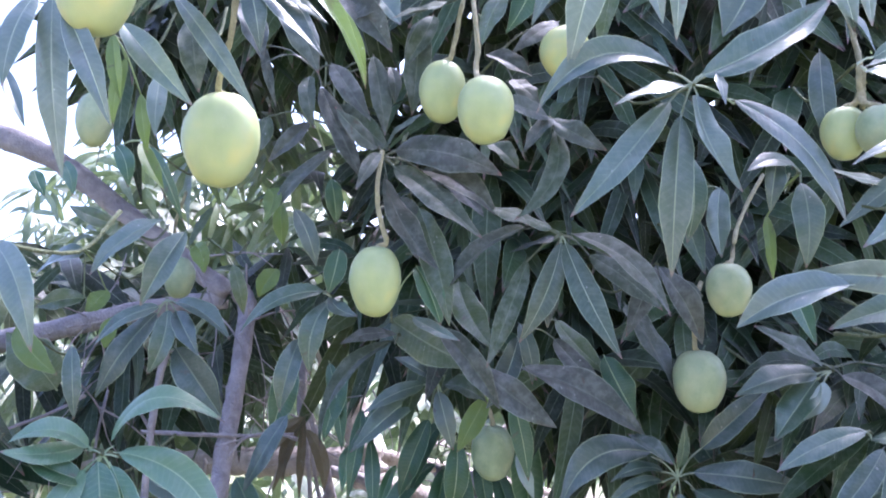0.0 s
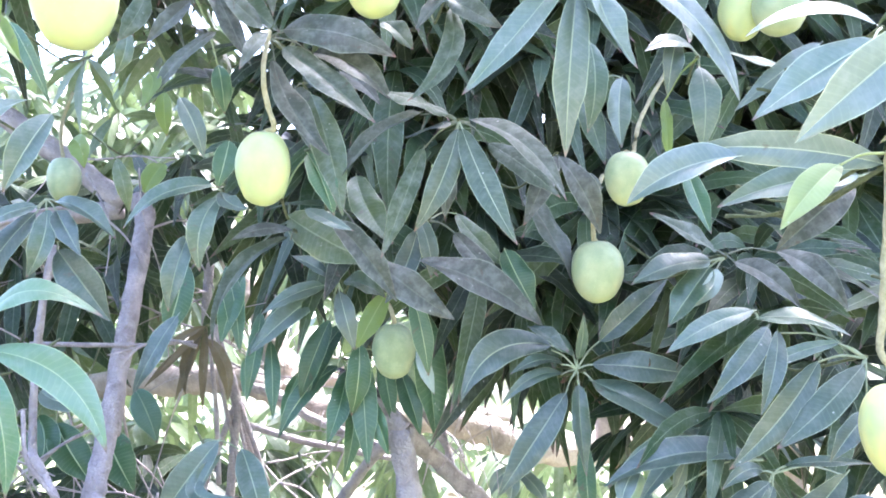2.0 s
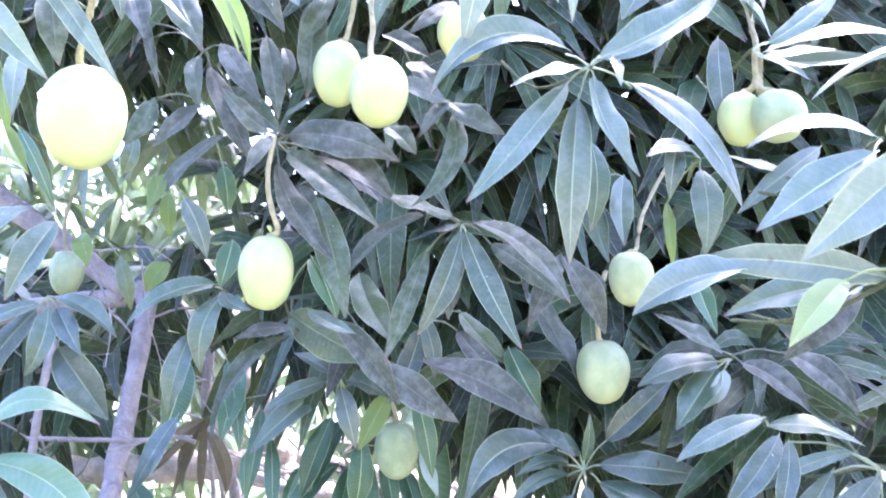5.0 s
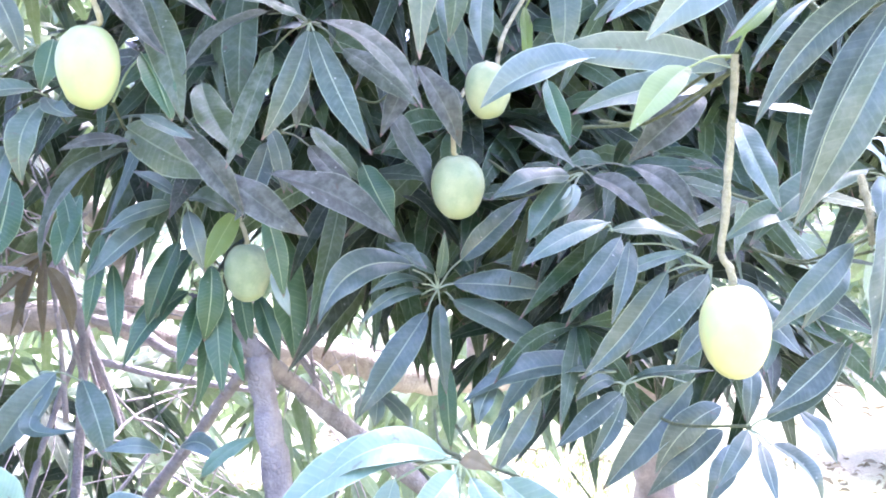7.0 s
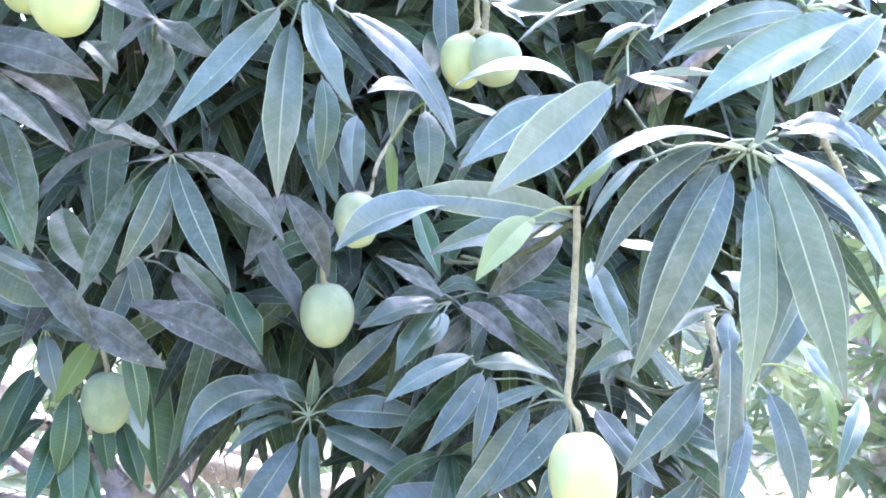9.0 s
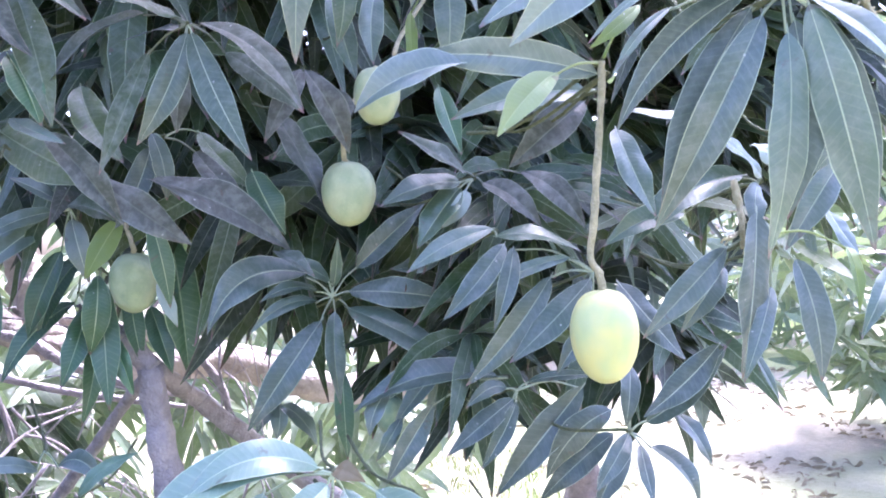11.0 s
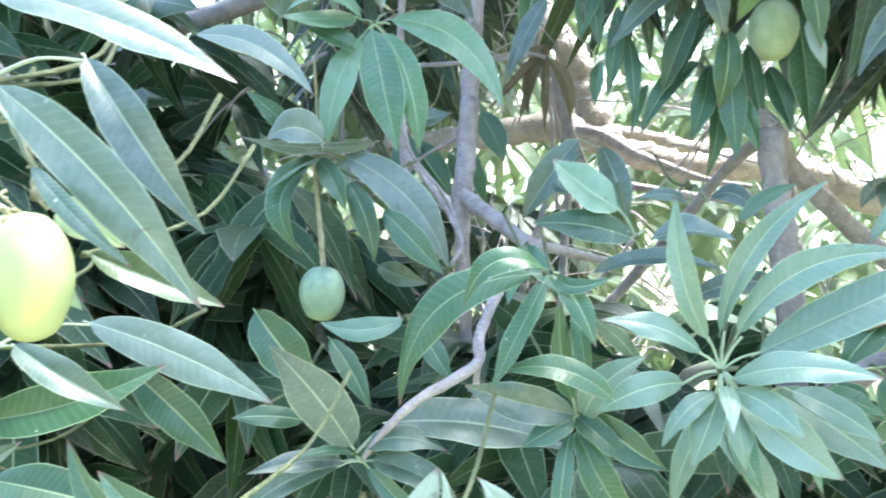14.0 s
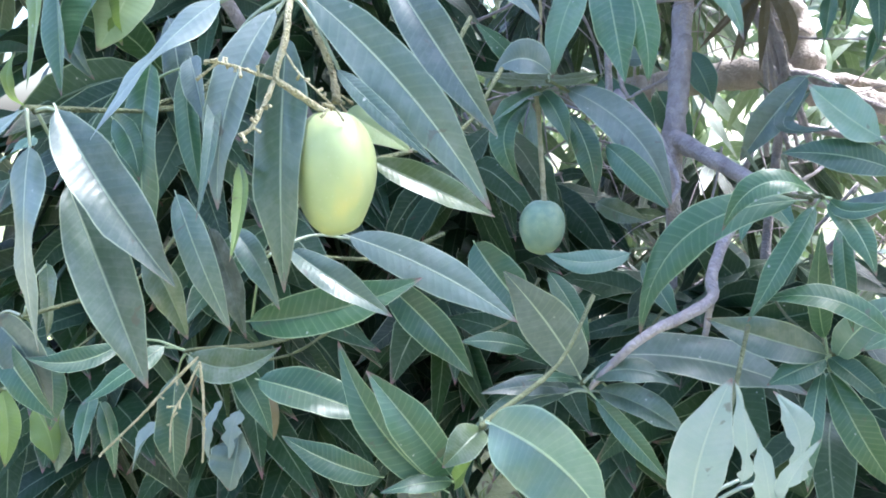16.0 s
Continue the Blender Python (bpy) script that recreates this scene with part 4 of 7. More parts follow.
tw = twig((0.431, 0.928, 1.723))
leaf(tw, (0.431, 0.929, 1.714), (-0.006, -0.013, -0.108), 0.014, -0.001, 0.036, -2)
leaf(tw, (0.404, 0.925, 1.746), (-0.020, -0.015, -0.075), 0.012, 0.003, 0.026, 13)
leaf(tw, (0.390, 0.935, 1.675), (-0.001, -0.011, -0.084), 0.011, 0.004, 0.015, 0, "young")
leaf(tw, (0.454, 0.907, 1.871), (-0.003, -0.012, -0.128), 0.011, 0.007, 0.030, -11)
leaf(tw, (0.459, 0.898, 1.934), (0.043, -0.027, -0.085), 0.010, 0.005, 0.033, 14)
leaf(tw, (0.427, 0.927, 1.730), (-0.078, -0.045, -0.016), 0.011, 0.004, 0.028, 9)
leaf(tw, (0.325, 1.022, 1.774), (-0.005, 0.001, -0.123), 0.010, -0.007, 0.032, -2)

tw = twig((0.394, 0.876, 1.989))
leaf(tw, (0.378, 0.877, 1.986), (-0.070, -0.047, -0.059), 0.009, 0.000, 0.028, 11, "grey")
leaf(tw, (0.419, 0.874, 1.993), (0.057, -0.007, -0.119), 0.016, -0.002, 0.042, -1, "grey")
leaf(tw, (0.409, 0.878, 1.977), (0.004, -0.024, -0.083), 0.010, 0.006, 0.030, 7, "grey")
leaf(tw, (0.387, 0.875, 1.993), (-0.060, -0.036, -0.021), 0.009, -0.002, 0.026, -6, "grey")

tw = twig((0.197, 0.783, 1.982))
leaf(tw, (0.184, 0.785, 1.977), (-0.070, -0.015, -0.071), 0.014, -0.001, 0.034, -11, "grey")
leaf(tw, (0.185, 0.785, 1.973), (-0.050, 0.027, -0.165), 0.013, 0.002, 0.041, 15, "grey")
leaf(tw, (0.194, 0.785, 1.974), (0.035, -0.006, -0.128), 0.011, 0.003, 0.038, 4, "grey")
leaf(tw, (0.209, 0.783, 1.978), (0.081, -0.001, -0.107), 0.014, -0.002, 0.039, -5, "grey")
leaf(tw, (0.258, 0.789, 1.941), (-0.012, 0.003, -0.109), 0.011, 0.003, 0.020, -7, "grey")
leaf(tw, (0.307, 0.778, 1.985), (-0.046, -0.020, -0.101), 0.010, -0.001, 0.026, 11, "grey")
leaf(tw, (0.195, 0.876, 2.029), (-0.089, 0.021, -0.133), 0.014, 0.001, 0.041, 9, "grey")

tw = twig((0.422, 0.725, 1.973))
leaf(tw, (0.416, 0.727, 1.965), (0.004, 0.006, -0.142), 0.010, 0.008, 0.046, 6, "grey")
leaf(tw, (0.442, 0.740, 1.893), (0.016, -0.038, -0.057), 0.008, 0.009, 0.024, 8, "pale")
leaf(tw, (0.437, 0.726, 1.965), (0.062, -0.008, -0.090), 0.007, 0.011, 0.036, 6, "grey")

tw = twig((0.467, 0.854, 1.830))
leaf(tw, (0.482, 0.852, 1.836), (0.071, -0.037, 0.052), 0.008, 0.012, 0.032, 0, "grey")
leaf(tw, (0.475, 0.855, 1.823), (0.066, -0.043, -0.007), 0.009, 0.014, 0.028, 6, "grey")
leaf(tw, (0.484, 0.855, 1.821), (0.032, -0.030, -0.036), 0.007, 0.007, 0.021, 14, "grey")

tw = twig((-0.406, 0.965, 1.388))
leaf(tw, (-0.420, 0.964, 1.393), (-0.081, -0.036, 0.012), 0.025, 0.007, 0.031, 2, "light")
leaf(tw, (-0.399, 0.964, 1.397), (0.141, -0.014, 0.030), 0.041, -0.025, 0.040, 1, "light")

tw = twig((-0.420, 1.199, 1.590))
leaf(tw, (-0.428, 1.200, 1.581), (-0.091, -0.022, -0.061), 0.020, -0.002, 0.031, 6)
leaf(tw, (-0.408, 1.200, 1.587), (0.095, -0.034, -0.058), 0.019, -0.002, 0.038, 14)
leaf(tw, (-0.420, 1.201, 1.578), (-0.021, -0.015, -0.100), 0.011, -0.015, 0.035, 0)
leaf(tw, (-0.431, 1.201, 1.575), (-0.096, 0.012, -0.132), 0.013, -0.001, 0.048, 10)
leaf(tw, (-0.408, 1.201, 1.575), (0.051, -0.043, -0.069), 0.010, 0.001, 0.031, 0)
leaf(tw, (-0.309, 0.938, 1.655), (-0.044, -0.020, -0.093), 0.012, -0.006, 0.035, 7)
leaf(tw, (-0.332, 0.936, 1.669), (-0.081, -0.020, -0.071), 0.016, -0.003, 0.036, -10)

tw = twig((-0.156, 1.099, 1.587))
leaf(tw, (-0.162, 1.097, 1.595), (-0.116, -0.015, -0.059), 0.021, 0.005, 0.032, 2)
leaf(tw, (-0.157, 1.099, 1.582), (-0.023, -0.018, -0.102), 0.018, 0.008, 0.035, -2)
leaf(tw, (-0.156, 1.099, 1.587), (0.042, -0.043, -0.029), 0.001, 0.009, 0.024, 8)
leaf(tw, (-0.199, 1.106, 1.532), (-0.023, -0.016, -0.103), 0.012, -0.000, 0.034, 7)
leaf(tw, (-0.215, 1.121, 1.427), (-0.061, 0.002, -0.108), 0.012, -0.003, 0.038, -10)

tw = twig((-0.009, 1.217, 1.466))
leaf(tw, (-0.028, 1.218, 1.457), (-0.112, 0.000, -0.096), 0.014, -0.003, 0.042, 4, "grey")
leaf(tw, (-0.026, 1.217, 1.463), (-0.093, -0.017, -0.042), 0.015, -0.002, 0.030, 5, "grey")
leaf(tw, (-0.008, 1.218, 1.455), (0.023, -0.024, -0.088), 0.014, 0.002, 0.032, -14, "grey")
leaf(tw, (-0.020, 1.215, 1.475), (-0.052, -0.046, 0.029), 0.007, -0.005, 0.027, -8, "grey")
leaf(tw, (-0.020, 1.224, 1.414), (-0.046, 0.004, -0.118), 0.012, -0.001, 0.041, -11, "deep")
leaf(tw, (0.021, 1.229, 1.380), (-0.012, -0.006, -0.111), 0.012, -0.006, 0.037, -10, "deep")

tw = twig((-0.255, 1.479, 1.397))
leaf(tw, (-0.255, 1.479, 1.397), (-0.036, 0.002, -0.123), 0.014, 0.009, 0.023, -14, "dry")
leaf(tw, (-0.255, 1.482, 1.376), (0.038, -0.006, -0.114), 0.015, -0.013, 0.026, -3, "dry")
leaf(tw, (-0.255, 1.479, 1.397), (-0.078, -0.015, -0.080), 0.009, -0.005, 0.016, 2, "dry")
leaf(tw, (-0.255, 1.479, 1.397), (-0.071, -0.022, -0.039), 0.011, -0.005, 0.015, 12, "dry")
leaf(tw, (-0.255, 1.479, 1.397), (-0.009, 0.014, -0.151), 0.011, -0.002, 0.017, -3, "dry")
leaf(tw, (-0.262, 1.481, 1.383), (-0.049, 0.002, -0.122), 0.011, -0.003, 0.016, -2, "dry")
leaf(tw, (-0.269, 1.482, 1.376), (-0.095, -0.001, -0.088), 0.011, -0.004, 0.014, 10, "dry")

tw = twig((-0.543, 1.004, 1.543))
leaf(tw, (-0.543, 1.004, 1.543), (0.069, -0.024, -0.062), 0.006, 0.006, 0.032, -14, "young")

tw = twig((-0.343, 0.593, 1.589))
leaf(tw, (-0.343, 0.593, 1.589), (0.049, -0.026, -0.084), 0.015, -0.008, 0.026, -12)
leaf(tw, (-0.518, 1.108, 1.522), (0.016, -0.015, -0.103), 0.011, -0.003, 0.027, -5)


tw = twig((-0.015, 1.020, 1.574))
leaf(tw, (0.094, 1.031, 1.491), (0.165, 0.003, -0.087), 0.018, -0.003, 0.052, 12, "dull")
leaf(tw, (0.244, 1.044, 1.403), (0.037, -0.054, -0.030), 0.012, 0.006, 0.026, 13, "dull")
leaf(tw, (-0.010, 1.024, 1.544), (0.082, -0.011, -0.106), 0.013, -0.000, 0.034, 0, "dull")
leaf(tw, (0.039, 1.031, 1.496), (0.106, -0.005, -0.082), 0.008, 0.008, 0.040, -5, "dull")

tw = twig((0.276, 1.013, 1.622))
leaf(tw, (0.276, 1.013, 1.622), (-0.049, -0.029, -0.094), 0.010, -0.002, 0.030, 0, "dull")
leaf(tw, (0.276, 1.013, 1.622), (0.053, -0.006, -0.103), 0.012, -0.000, 0.037, 0, "dull")

tw = twig((0.322, 1.113, 1.340))
leaf(tw, (0.295, 1.119, 1.371), (-0.135, -0.007, -0.072), 0.027, 0.027, 0.048, 3)
leaf(tw, (0.304, 1.115, 1.348), (-0.081, -0.032, -0.010), 0.014, 0.005, 0.021, -6)
leaf(tw, (0.304, 1.114, 1.335), (-0.095, -0.036, -0.037), 0.017, 0.008, 0.018, 10)
leaf(tw, (0.309, 1.111, 1.314), (-0.103, -0.014, -0.139), 0.012, -0.002, 0.042, 1)
leaf(tw, (0.324, 1.111, 1.324), (-0.001, -0.033, -0.122), 0.012, 0.006, 0.030, 13)
leaf(tw, (0.338, 1.112, 1.347), (0.145, -0.030, -0.017), 0.012, 0.003, 0.042, -8)
leaf(tw, (0.352, 1.115, 1.375), (0.096, -0.021, 0.089), 0.011, 0.004, 0.036, -6)
leaf(tw, (0.320, 1.116, 1.363), (-0.071, -0.032, 0.038), 0.008, -0.006, 0.030, 0)
leaf(tw, (0.323, 1.114, 1.352), (0.001, -0.037, 0.067), 0.011, -0.000, 0.015, 3)

tw = twig((0.478, 0.980, 1.490))
leaf(tw, (0.469, 0.983, 1.494), (-0.088, -0.011, 0.048), 0.012, -0.012, 0.034, -12, "dull")
leaf(tw, (0.486, 0.977, 1.482), (0.056, -0.053, -0.059), 0.015, 0.002, 0.033, -5, "dull")
leaf(tw, (0.531, 0.963, 1.495), (0.065, -0.046, -0.073), 0.016, 0.001, 0.036, 0, "dull")
leaf(tw, (0.554, 0.830, 1.558), (-0.093, -0.006, -0.073), 0.010, -0.002, 0.039, 2, "dull")

tw = twig((0.522, 0.964, 1.225))
leaf(tw, (0.511, 0.968, 1.228), (-0.063, -0.023, -0.016), 0.014, 0.005, 0.019, 13, "slate")
leaf(tw, (0.520, 0.965, 1.216), (-0.093, -0.008, -0.061), 0.012, -0.001, 0.028, 1, "slate")
leaf(tw, (0.603, 0.939, 1.232), (-0.111, 0.028, -0.136), 0.013, 0.000, 0.041, 8, "slate")
leaf(tw, (0.522, 0.964, 1.213), (-0.055, -0.014, -0.077), 0.010, -0.003, 0.022, 2, "slate")
leaf(tw, (0.532, 0.962, 1.234), (0.074, -0.062, 0.013), 0.012, 0.003, 0.014, 4, "slate")
leaf(tw, (0.636, 0.928, 1.199), (-0.092, 0.004, -0.078), 0.019, 0.012, 0.038, 13, "slate")
leaf(tw, (0.637, 0.928, 1.171), (-0.100, 0.011, -0.078), 0.013, 0.002, 0.033, -3, "slate")
leaf(tw, (0.650, 0.923, 1.151), (-0.061, -0.028, -0.063), 0.012, 0.004, 0.031, -9, "slate")

tw = twig((0.574, 0.789, 1.207))
leaf(tw, (0.588, 0.785, 1.215), (0.072, -0.043, 0.082), 0.010, 0.007, 0.029, 10, "slate")
leaf(tw, (0.593, 0.783, 1.193), (0.034, -0.035, -0.063), 0.020, -0.001, 0.028, 10, "slate")
leaf(tw, (0.576, 0.789, 1.279), (-0.023, -0.029, -0.059), 0.010, 0.002, 0.025, 8, "slate")
leaf(tw, (0.585, 0.786, 1.195), (-0.017, -0.053, -0.049), 0.007, 0.005, 0.015, -11, "slate")
leaf(tw, (0.574, 0.789, 1.207), (-0.054, -0.024, -0.050), 0.011, 0.000, 0.021, 1, "slate")

tw = twig((0.557, 0.828, 1.373))
leaf(tw, (0.476, 0.854, 1.404), (-0.034, -0.024, -0.088), 0.013, -0.001, 0.021, -5)
leaf(tw, (0.516, 0.841, 1.374), (-0.096, 0.020, -0.119), 0.011, -0.007, 0.031, 2, "slate")
leaf(tw, (0.557, 0.828, 1.369), (-0.098, 0.004, -0.088), 0.011, -0.004, 0.033, -13, "slate")
leaf(tw, (0.538, 0.834, 1.390), (-0.118, 0.020, -0.049), 0.015, 0.003, 0.016, 10)
leaf(tw, (0.468, 0.856, 1.409), (-0.077, -0.012, -0.081), 0.010, -0.005, 0.027, 5)
leaf(tw, (0.558, 0.827, 1.316), (-0.052, -0.011, -0.048), 0.014, 0.003, 0.022, 7, "slate")

tw = twig((0.706, 0.729, 1.410))
leaf(tw, (0.665, 0.742, 1.399), (-0.101, 0.001, -0.089), 0.012, -0.001, 0.029, 15)
leaf(tw, (0.706, 0.728, 1.359), (-0.055, -0.023, -0.093), 0.011, 0.002, 0.020, -8)
leaf(tw, (0.712, 0.810, 1.377), (-0.065, -0.009, -0.072), 0.013, 0.001, 0.028, 13)
leaf(tw, (0.606, 0.865, 1.362), (0.064, -0.038, -0.091), 0.008, 0.009, 0.039, 3, "slate")
leaf(tw, (0.779, 0.706, 1.396), (-0.019, -0.034, -0.066), 0.010, 0.003, 0.014, -10, "young")
leaf(tw, (0.823, 0.692, 1.376), (-0.064, -0.022, -0.071), 0.012, 0.003, 0.019, -14)

tw = twig((0.491, 0.682, 1.563))
leaf(tw, (0.455, 0.694, 1.556), (-0.061, -0.007, -0.059), 0.012, 0.001, 0.029, -14, "under")
leaf(tw, (0.526, 0.672, 1.614), (-0.067, -0.027, -0.050), 0.004, -0.003, 0.013, 7, "young")

tw = twig((0.730, 0.774, 1.465))
leaf(tw, (0.568, 0.794, 1.526), (0.021, -0.041, -0.097), 0.008, 0.009, 0.036, 0)
leaf(tw, (0.719, 0.778, 1.474), (-0.133, 0.023, -0.079), 0.019, 0.014, 0.039, -4)
leaf(tw, (0.655, 0.797, 1.434), (-0.097, 0.009, -0.034), 0.013, 0.005, 0.028, 6)
leaf(tw, (0.730, 0.774, 1.465), (-0.022, -0.025, -0.057), 0.008, 0.009, 0.024, 4)
leaf(tw, (0.621, 0.861, 1.555), (0.071, -0.056, -0.024), 0.007, 0.008, 0.032, 13)
leaf(tw, (0.821, 0.746, 1.496), (-0.082, 0.001, -0.105), 0.009, 0.002, 0.032, 3)
leaf(tw, (0.734, 0.773, 1.469), (-0.076, -0.007, 0.051), 0.008, -0.003, 0.031, 1)

tw = twig((0.593, 0.576, 1.598))
leaf(tw, (0.584, 0.578, 1.607), (-0.139, 0.042, -0.046), 0.026, 0.013, 0.036, -25, "grey")
leaf(tw, (0.581, 0.581, 1.588), (-0.079, 0.040, -0.174), 0.012, -0.001, 0.035, -4, "")
leaf(tw, (0.598, 0.577, 1.575), (-0.011, 0.014, -0.186), 0.014, 0.000, 0.035, -10, "")
leaf(tw, (0.606, 0.571, 1.597), (0.097, -0.025, -0.127), 0.023, -0.006, 0.043, 5, "grey")
leaf(tw, (0.610, 0.567, 1.618), (0.099, -0.036, -0.087), 0.028, -0.006, 0.031, -12, "grey")
leaf(tw, (0.597, 0.573, 1.604), (-0.028, -0.054, 0.039), -0.005, -0.008, 0.019, 0, "grey")

tw = twig((0.643, 0.555, 1.717))
leaf(tw, (0.579, 0.572, 1.760), (-0.049, -0.006, -0.042), 0.007, -0.004, 0.009, 7, "young")
leaf(tw, (0.652, 0.551, 1.727), (-0.007, -0.055, -0.040), 0.017, 0.007, 0.025, 5, "grey")
leaf(tw, (0.600, 0.597, 1.668), (-0.099, 0.011, -0.005), 0.007, -0.009, 0.034, -34, "grey")
leaf(tw, (0.703, 0.535, 1.711), (-0.098, 0.011, -0.082), 0.010, -0.004, 0.034, 10, "grey")
leaf(tw, (0.710, 0.537, 1.673), (-0.063, -0.000, -0.063), 0.012, 0.000, 0.022, 3, "grey")

tw = twig((0.579, 0.724, 1.737))
leaf(tw, (0.611, 0.709, 1.773), (-0.141, 0.040, -0.036), 0.021, 0.006, 0.044, -34, "grey")
leaf(tw, (0.600, 0.715, 1.755), (-0.071, -0.010, -0.039), 0.012, 0.002, 0.029, -34, "grey")
leaf(tw, (0.563, 0.890, 1.731), (-0.101, 0.017, -0.078), 0.012, -0.004, 0.027, 9, "grey")
leaf(tw, (0.500, 0.899, 1.844), (0.142, -0.061, 0.000), 0.017, 0.001, 0.049, 11, "grey")
leaf(tw, (0.507, 0.917, 1.847), (0.104, -0.059, -0.018), -0.001, 0.013, 0.039, 2, "grey")
leaf(tw, (0.579, 0.728, 1.706), (0.017, -0.051, -0.028), 0.003, 0.009, 0.022, 7, "grey")

tw = twig((0.259, 0.759, 1.207))
leaf(tw, (0.251, 0.760, 1.213), (-0.170, -0.002, -0.067), 0.026, 0.025, 0.042, -12, "soft")
leaf(tw, (0.251, 0.760, 1.211), (-0.120, -0.007, -0.013), 0.023, 0.015, 0.038, -9, "soft")
leaf(tw, (0.201, 0.763, 1.200), (-0.030, -0.027, -0.109), 0.012, 0.005, 0.037, 12, "soft")
leaf(tw, (0.256, 0.759, 1.200), (-0.064, -0.037, -0.054), 0.014, 0.000, 0.029, 8, "soft")
leaf(tw, (0.258, 0.756, 1.179), (-0.017, -0.028, -0.104), 0.013, 0.003, 0.030, 0, "soft")
leaf(tw, (0.266, 0.757, 1.197), (0.042, -0.047, -0.100), 0.011, 0.002, 0.035, 3, "soft")
leaf(tw, (0.291, 0.755, 1.194), (0.115, -0.035, -0.137), 0.015, -0.003, 0.049, -1, "soft")

tw = twig((0.164, 0.699, 1.097))

tw = twig((0.240, 0.605, 1.071))
leaf(tw, (0.251, 0.604, 1.068), (0.063, -0.036, 0.040), 0.011, -0.003, 0.016, -14, "pale")

tw = twig((0.219, 0.531, 1.076), (0.0, 0.06, -0.16))
leaf(tw, (0.224, 0.530, 1.075), (0.085, -0.032, 0.054), 0.010, 0.006, 0.023, 0, "fresh")
leaf(tw, (0.262, 0.528, 1.083), (0.036, -0.046, 0.044), 0.008, 0.005, 0.018, -6, "pale")

tw = twig((0.549, 0.882, 1.034))
leaf(tw, (0.549, 0.881, 1.025), (-0.040, -0.029, -0.094), 0.015, 0.007, 0.026, -9)
leaf(tw, (0.583, 0.877, 1.016), (0.009, -0.032, -0.062), 0.012, 0.003, 0.025, -8)
leaf(tw, (0.497, 0.889, 1.052), (0.136, -0.022, -0.005), 0.014, 0.001, 0.022, -3, "slate")
leaf(tw, (0.549, 0.882, 1.034), (0.008, -0.062, -0.037), 0.004, -0.001, 0.022, -4)

tw = twig((-0.038, 0.714, 1.049))
leaf(tw, (-0.047, 0.717, 1.072), (-0.027, 0.000, 0.127), 0.008, -0.011, 0.023, -1, "soft")
leaf(tw, (-0.039, 0.717, 1.076), (0.083, -0.000, 0.132), 0.016, -0.015, 0.021, 7, "soft")
leaf(tw, (-0.027, 0.716, 1.075), (0.126, -0.018, 0.076), 0.023, -0.019, 0.028, -10, "soft")
leaf(tw, (-0.014, 0.713, 1.062), (0.165, -0.009, 0.088), 0.012, 0.002, 0.040, 5, "soft")
leaf(tw, (-0.032, 0.712, 1.041), (0.106, -0.045, 0.019), 0.017, -0.004, 0.030, 4, "soft")
leaf(tw, (-0.066, 0.714, 1.037), (-0.076, -0.028, -0.020), 0.016, 0.002, 0.027, 15, "soft")
leaf(tw, (-0.037, 0.712, 1.036), (0.002, -0.063, -0.019), 0.010, -0.002, 0.015, 0, "soft")
leaf(tw, (-0.029, 0.711, 1.033), (0.050, -0.045, -0.024), 0.012, -0.002, 0.025, -12, "soft")

tw = twig((-0.174, 0.672, 1.141))
leaf(tw, (-0.175, 0.672, 1.143), (-0.069, -0.020, -0.026), 0.024, 0.014, 0.024, -8, "deep")
leaf(tw, (-0.171, 0.671, 1.138), (0.034, -0.036, -0.048), 0.012, -0.003, 0.020, -3, "deep")
leaf(tw, (-0.123, 0.655, 1.039), (-0.096, -0.008, 0.024), 0.019, 0.010, 0.025, -7, "deep")
leaf(tw, (-0.177, 0.672, 1.138), (-0.046, -0.031, -0.090), 0.009, -0.002, 0.022, -6, "deep")
leaf(tw, (-0.169, 0.672, 1.141), (0.045, -0.030, 0.003), 0.005, 0.014, 0.013, -14, "deep")


tw = twig((-0.474, 0.428, 1.299))
leaf(tw, (-0.511, 0.410, 1.299), (-0.055, -0.066, -0.082), 0.011, -0.006, 0.039, -12, "grey")
leaf(tw, (-0.480, 0.423, 1.293), (-0.016, -0.056, -0.119), 0.014, 0.003, 0.030, 13, "grey")
leaf(tw, (-0.514, 0.401, 1.263), (0.015, -0.050, -0.093), 0.006, -0.009, 0.009, 11)
leaf(tw, (-0.475, 0.422, 1.277), (0.008, -0.038, -0.155), 0.011, -0.004, 0.044, -15, "")
leaf(tw, (-0.448, 0.430, 1.253), (0.075, -0.021, -0.058), 0.011, 0.002, 0.012, 7)
leaf(tw, (-0.500, 0.394, 1.199), (0.035, -0.058, -0.048), 0.004, -0.008, 0.010, -6, "young")
leaf(tw, (-0.512, 0.477, 1.364), (0.164, 0.021, -0.068), 0.014, -0.003, 0.035, 10, "grey")

tw = twig((-0.690, 0.403, 1.239))
leaf(tw, (-0.687, 0.400, 1.217), (0.020, -0.034, -0.146), 0.012, -0.004, 0.048, -13, "grey")
leaf(tw, (-0.593, 0.436, 1.177), (0.052, -0.017, -0.096), 0.010, -0.003, 0.026, -8, "")
leaf(tw, (-0.671, 0.510, 1.276), (0.010, -0.037, -0.166), 0.013, -0.001, 0.052, -2, "deep")
leaf(tw, (-0.643, 0.523, 1.274), (0.045, -0.042, -0.054), 0.007, -0.004, 0.024, -8, "")
leaf(tw, (-0.568, 0.463, 1.145), (0.050, -0.018, -0.054), 0.010, -0.006, 0.020, 6, "")
leaf(tw, (-0.690, 0.403, 1.239), (-0.010, -0.042, -0.032), 0.006, -0.010, 0.021, -9, "grey")
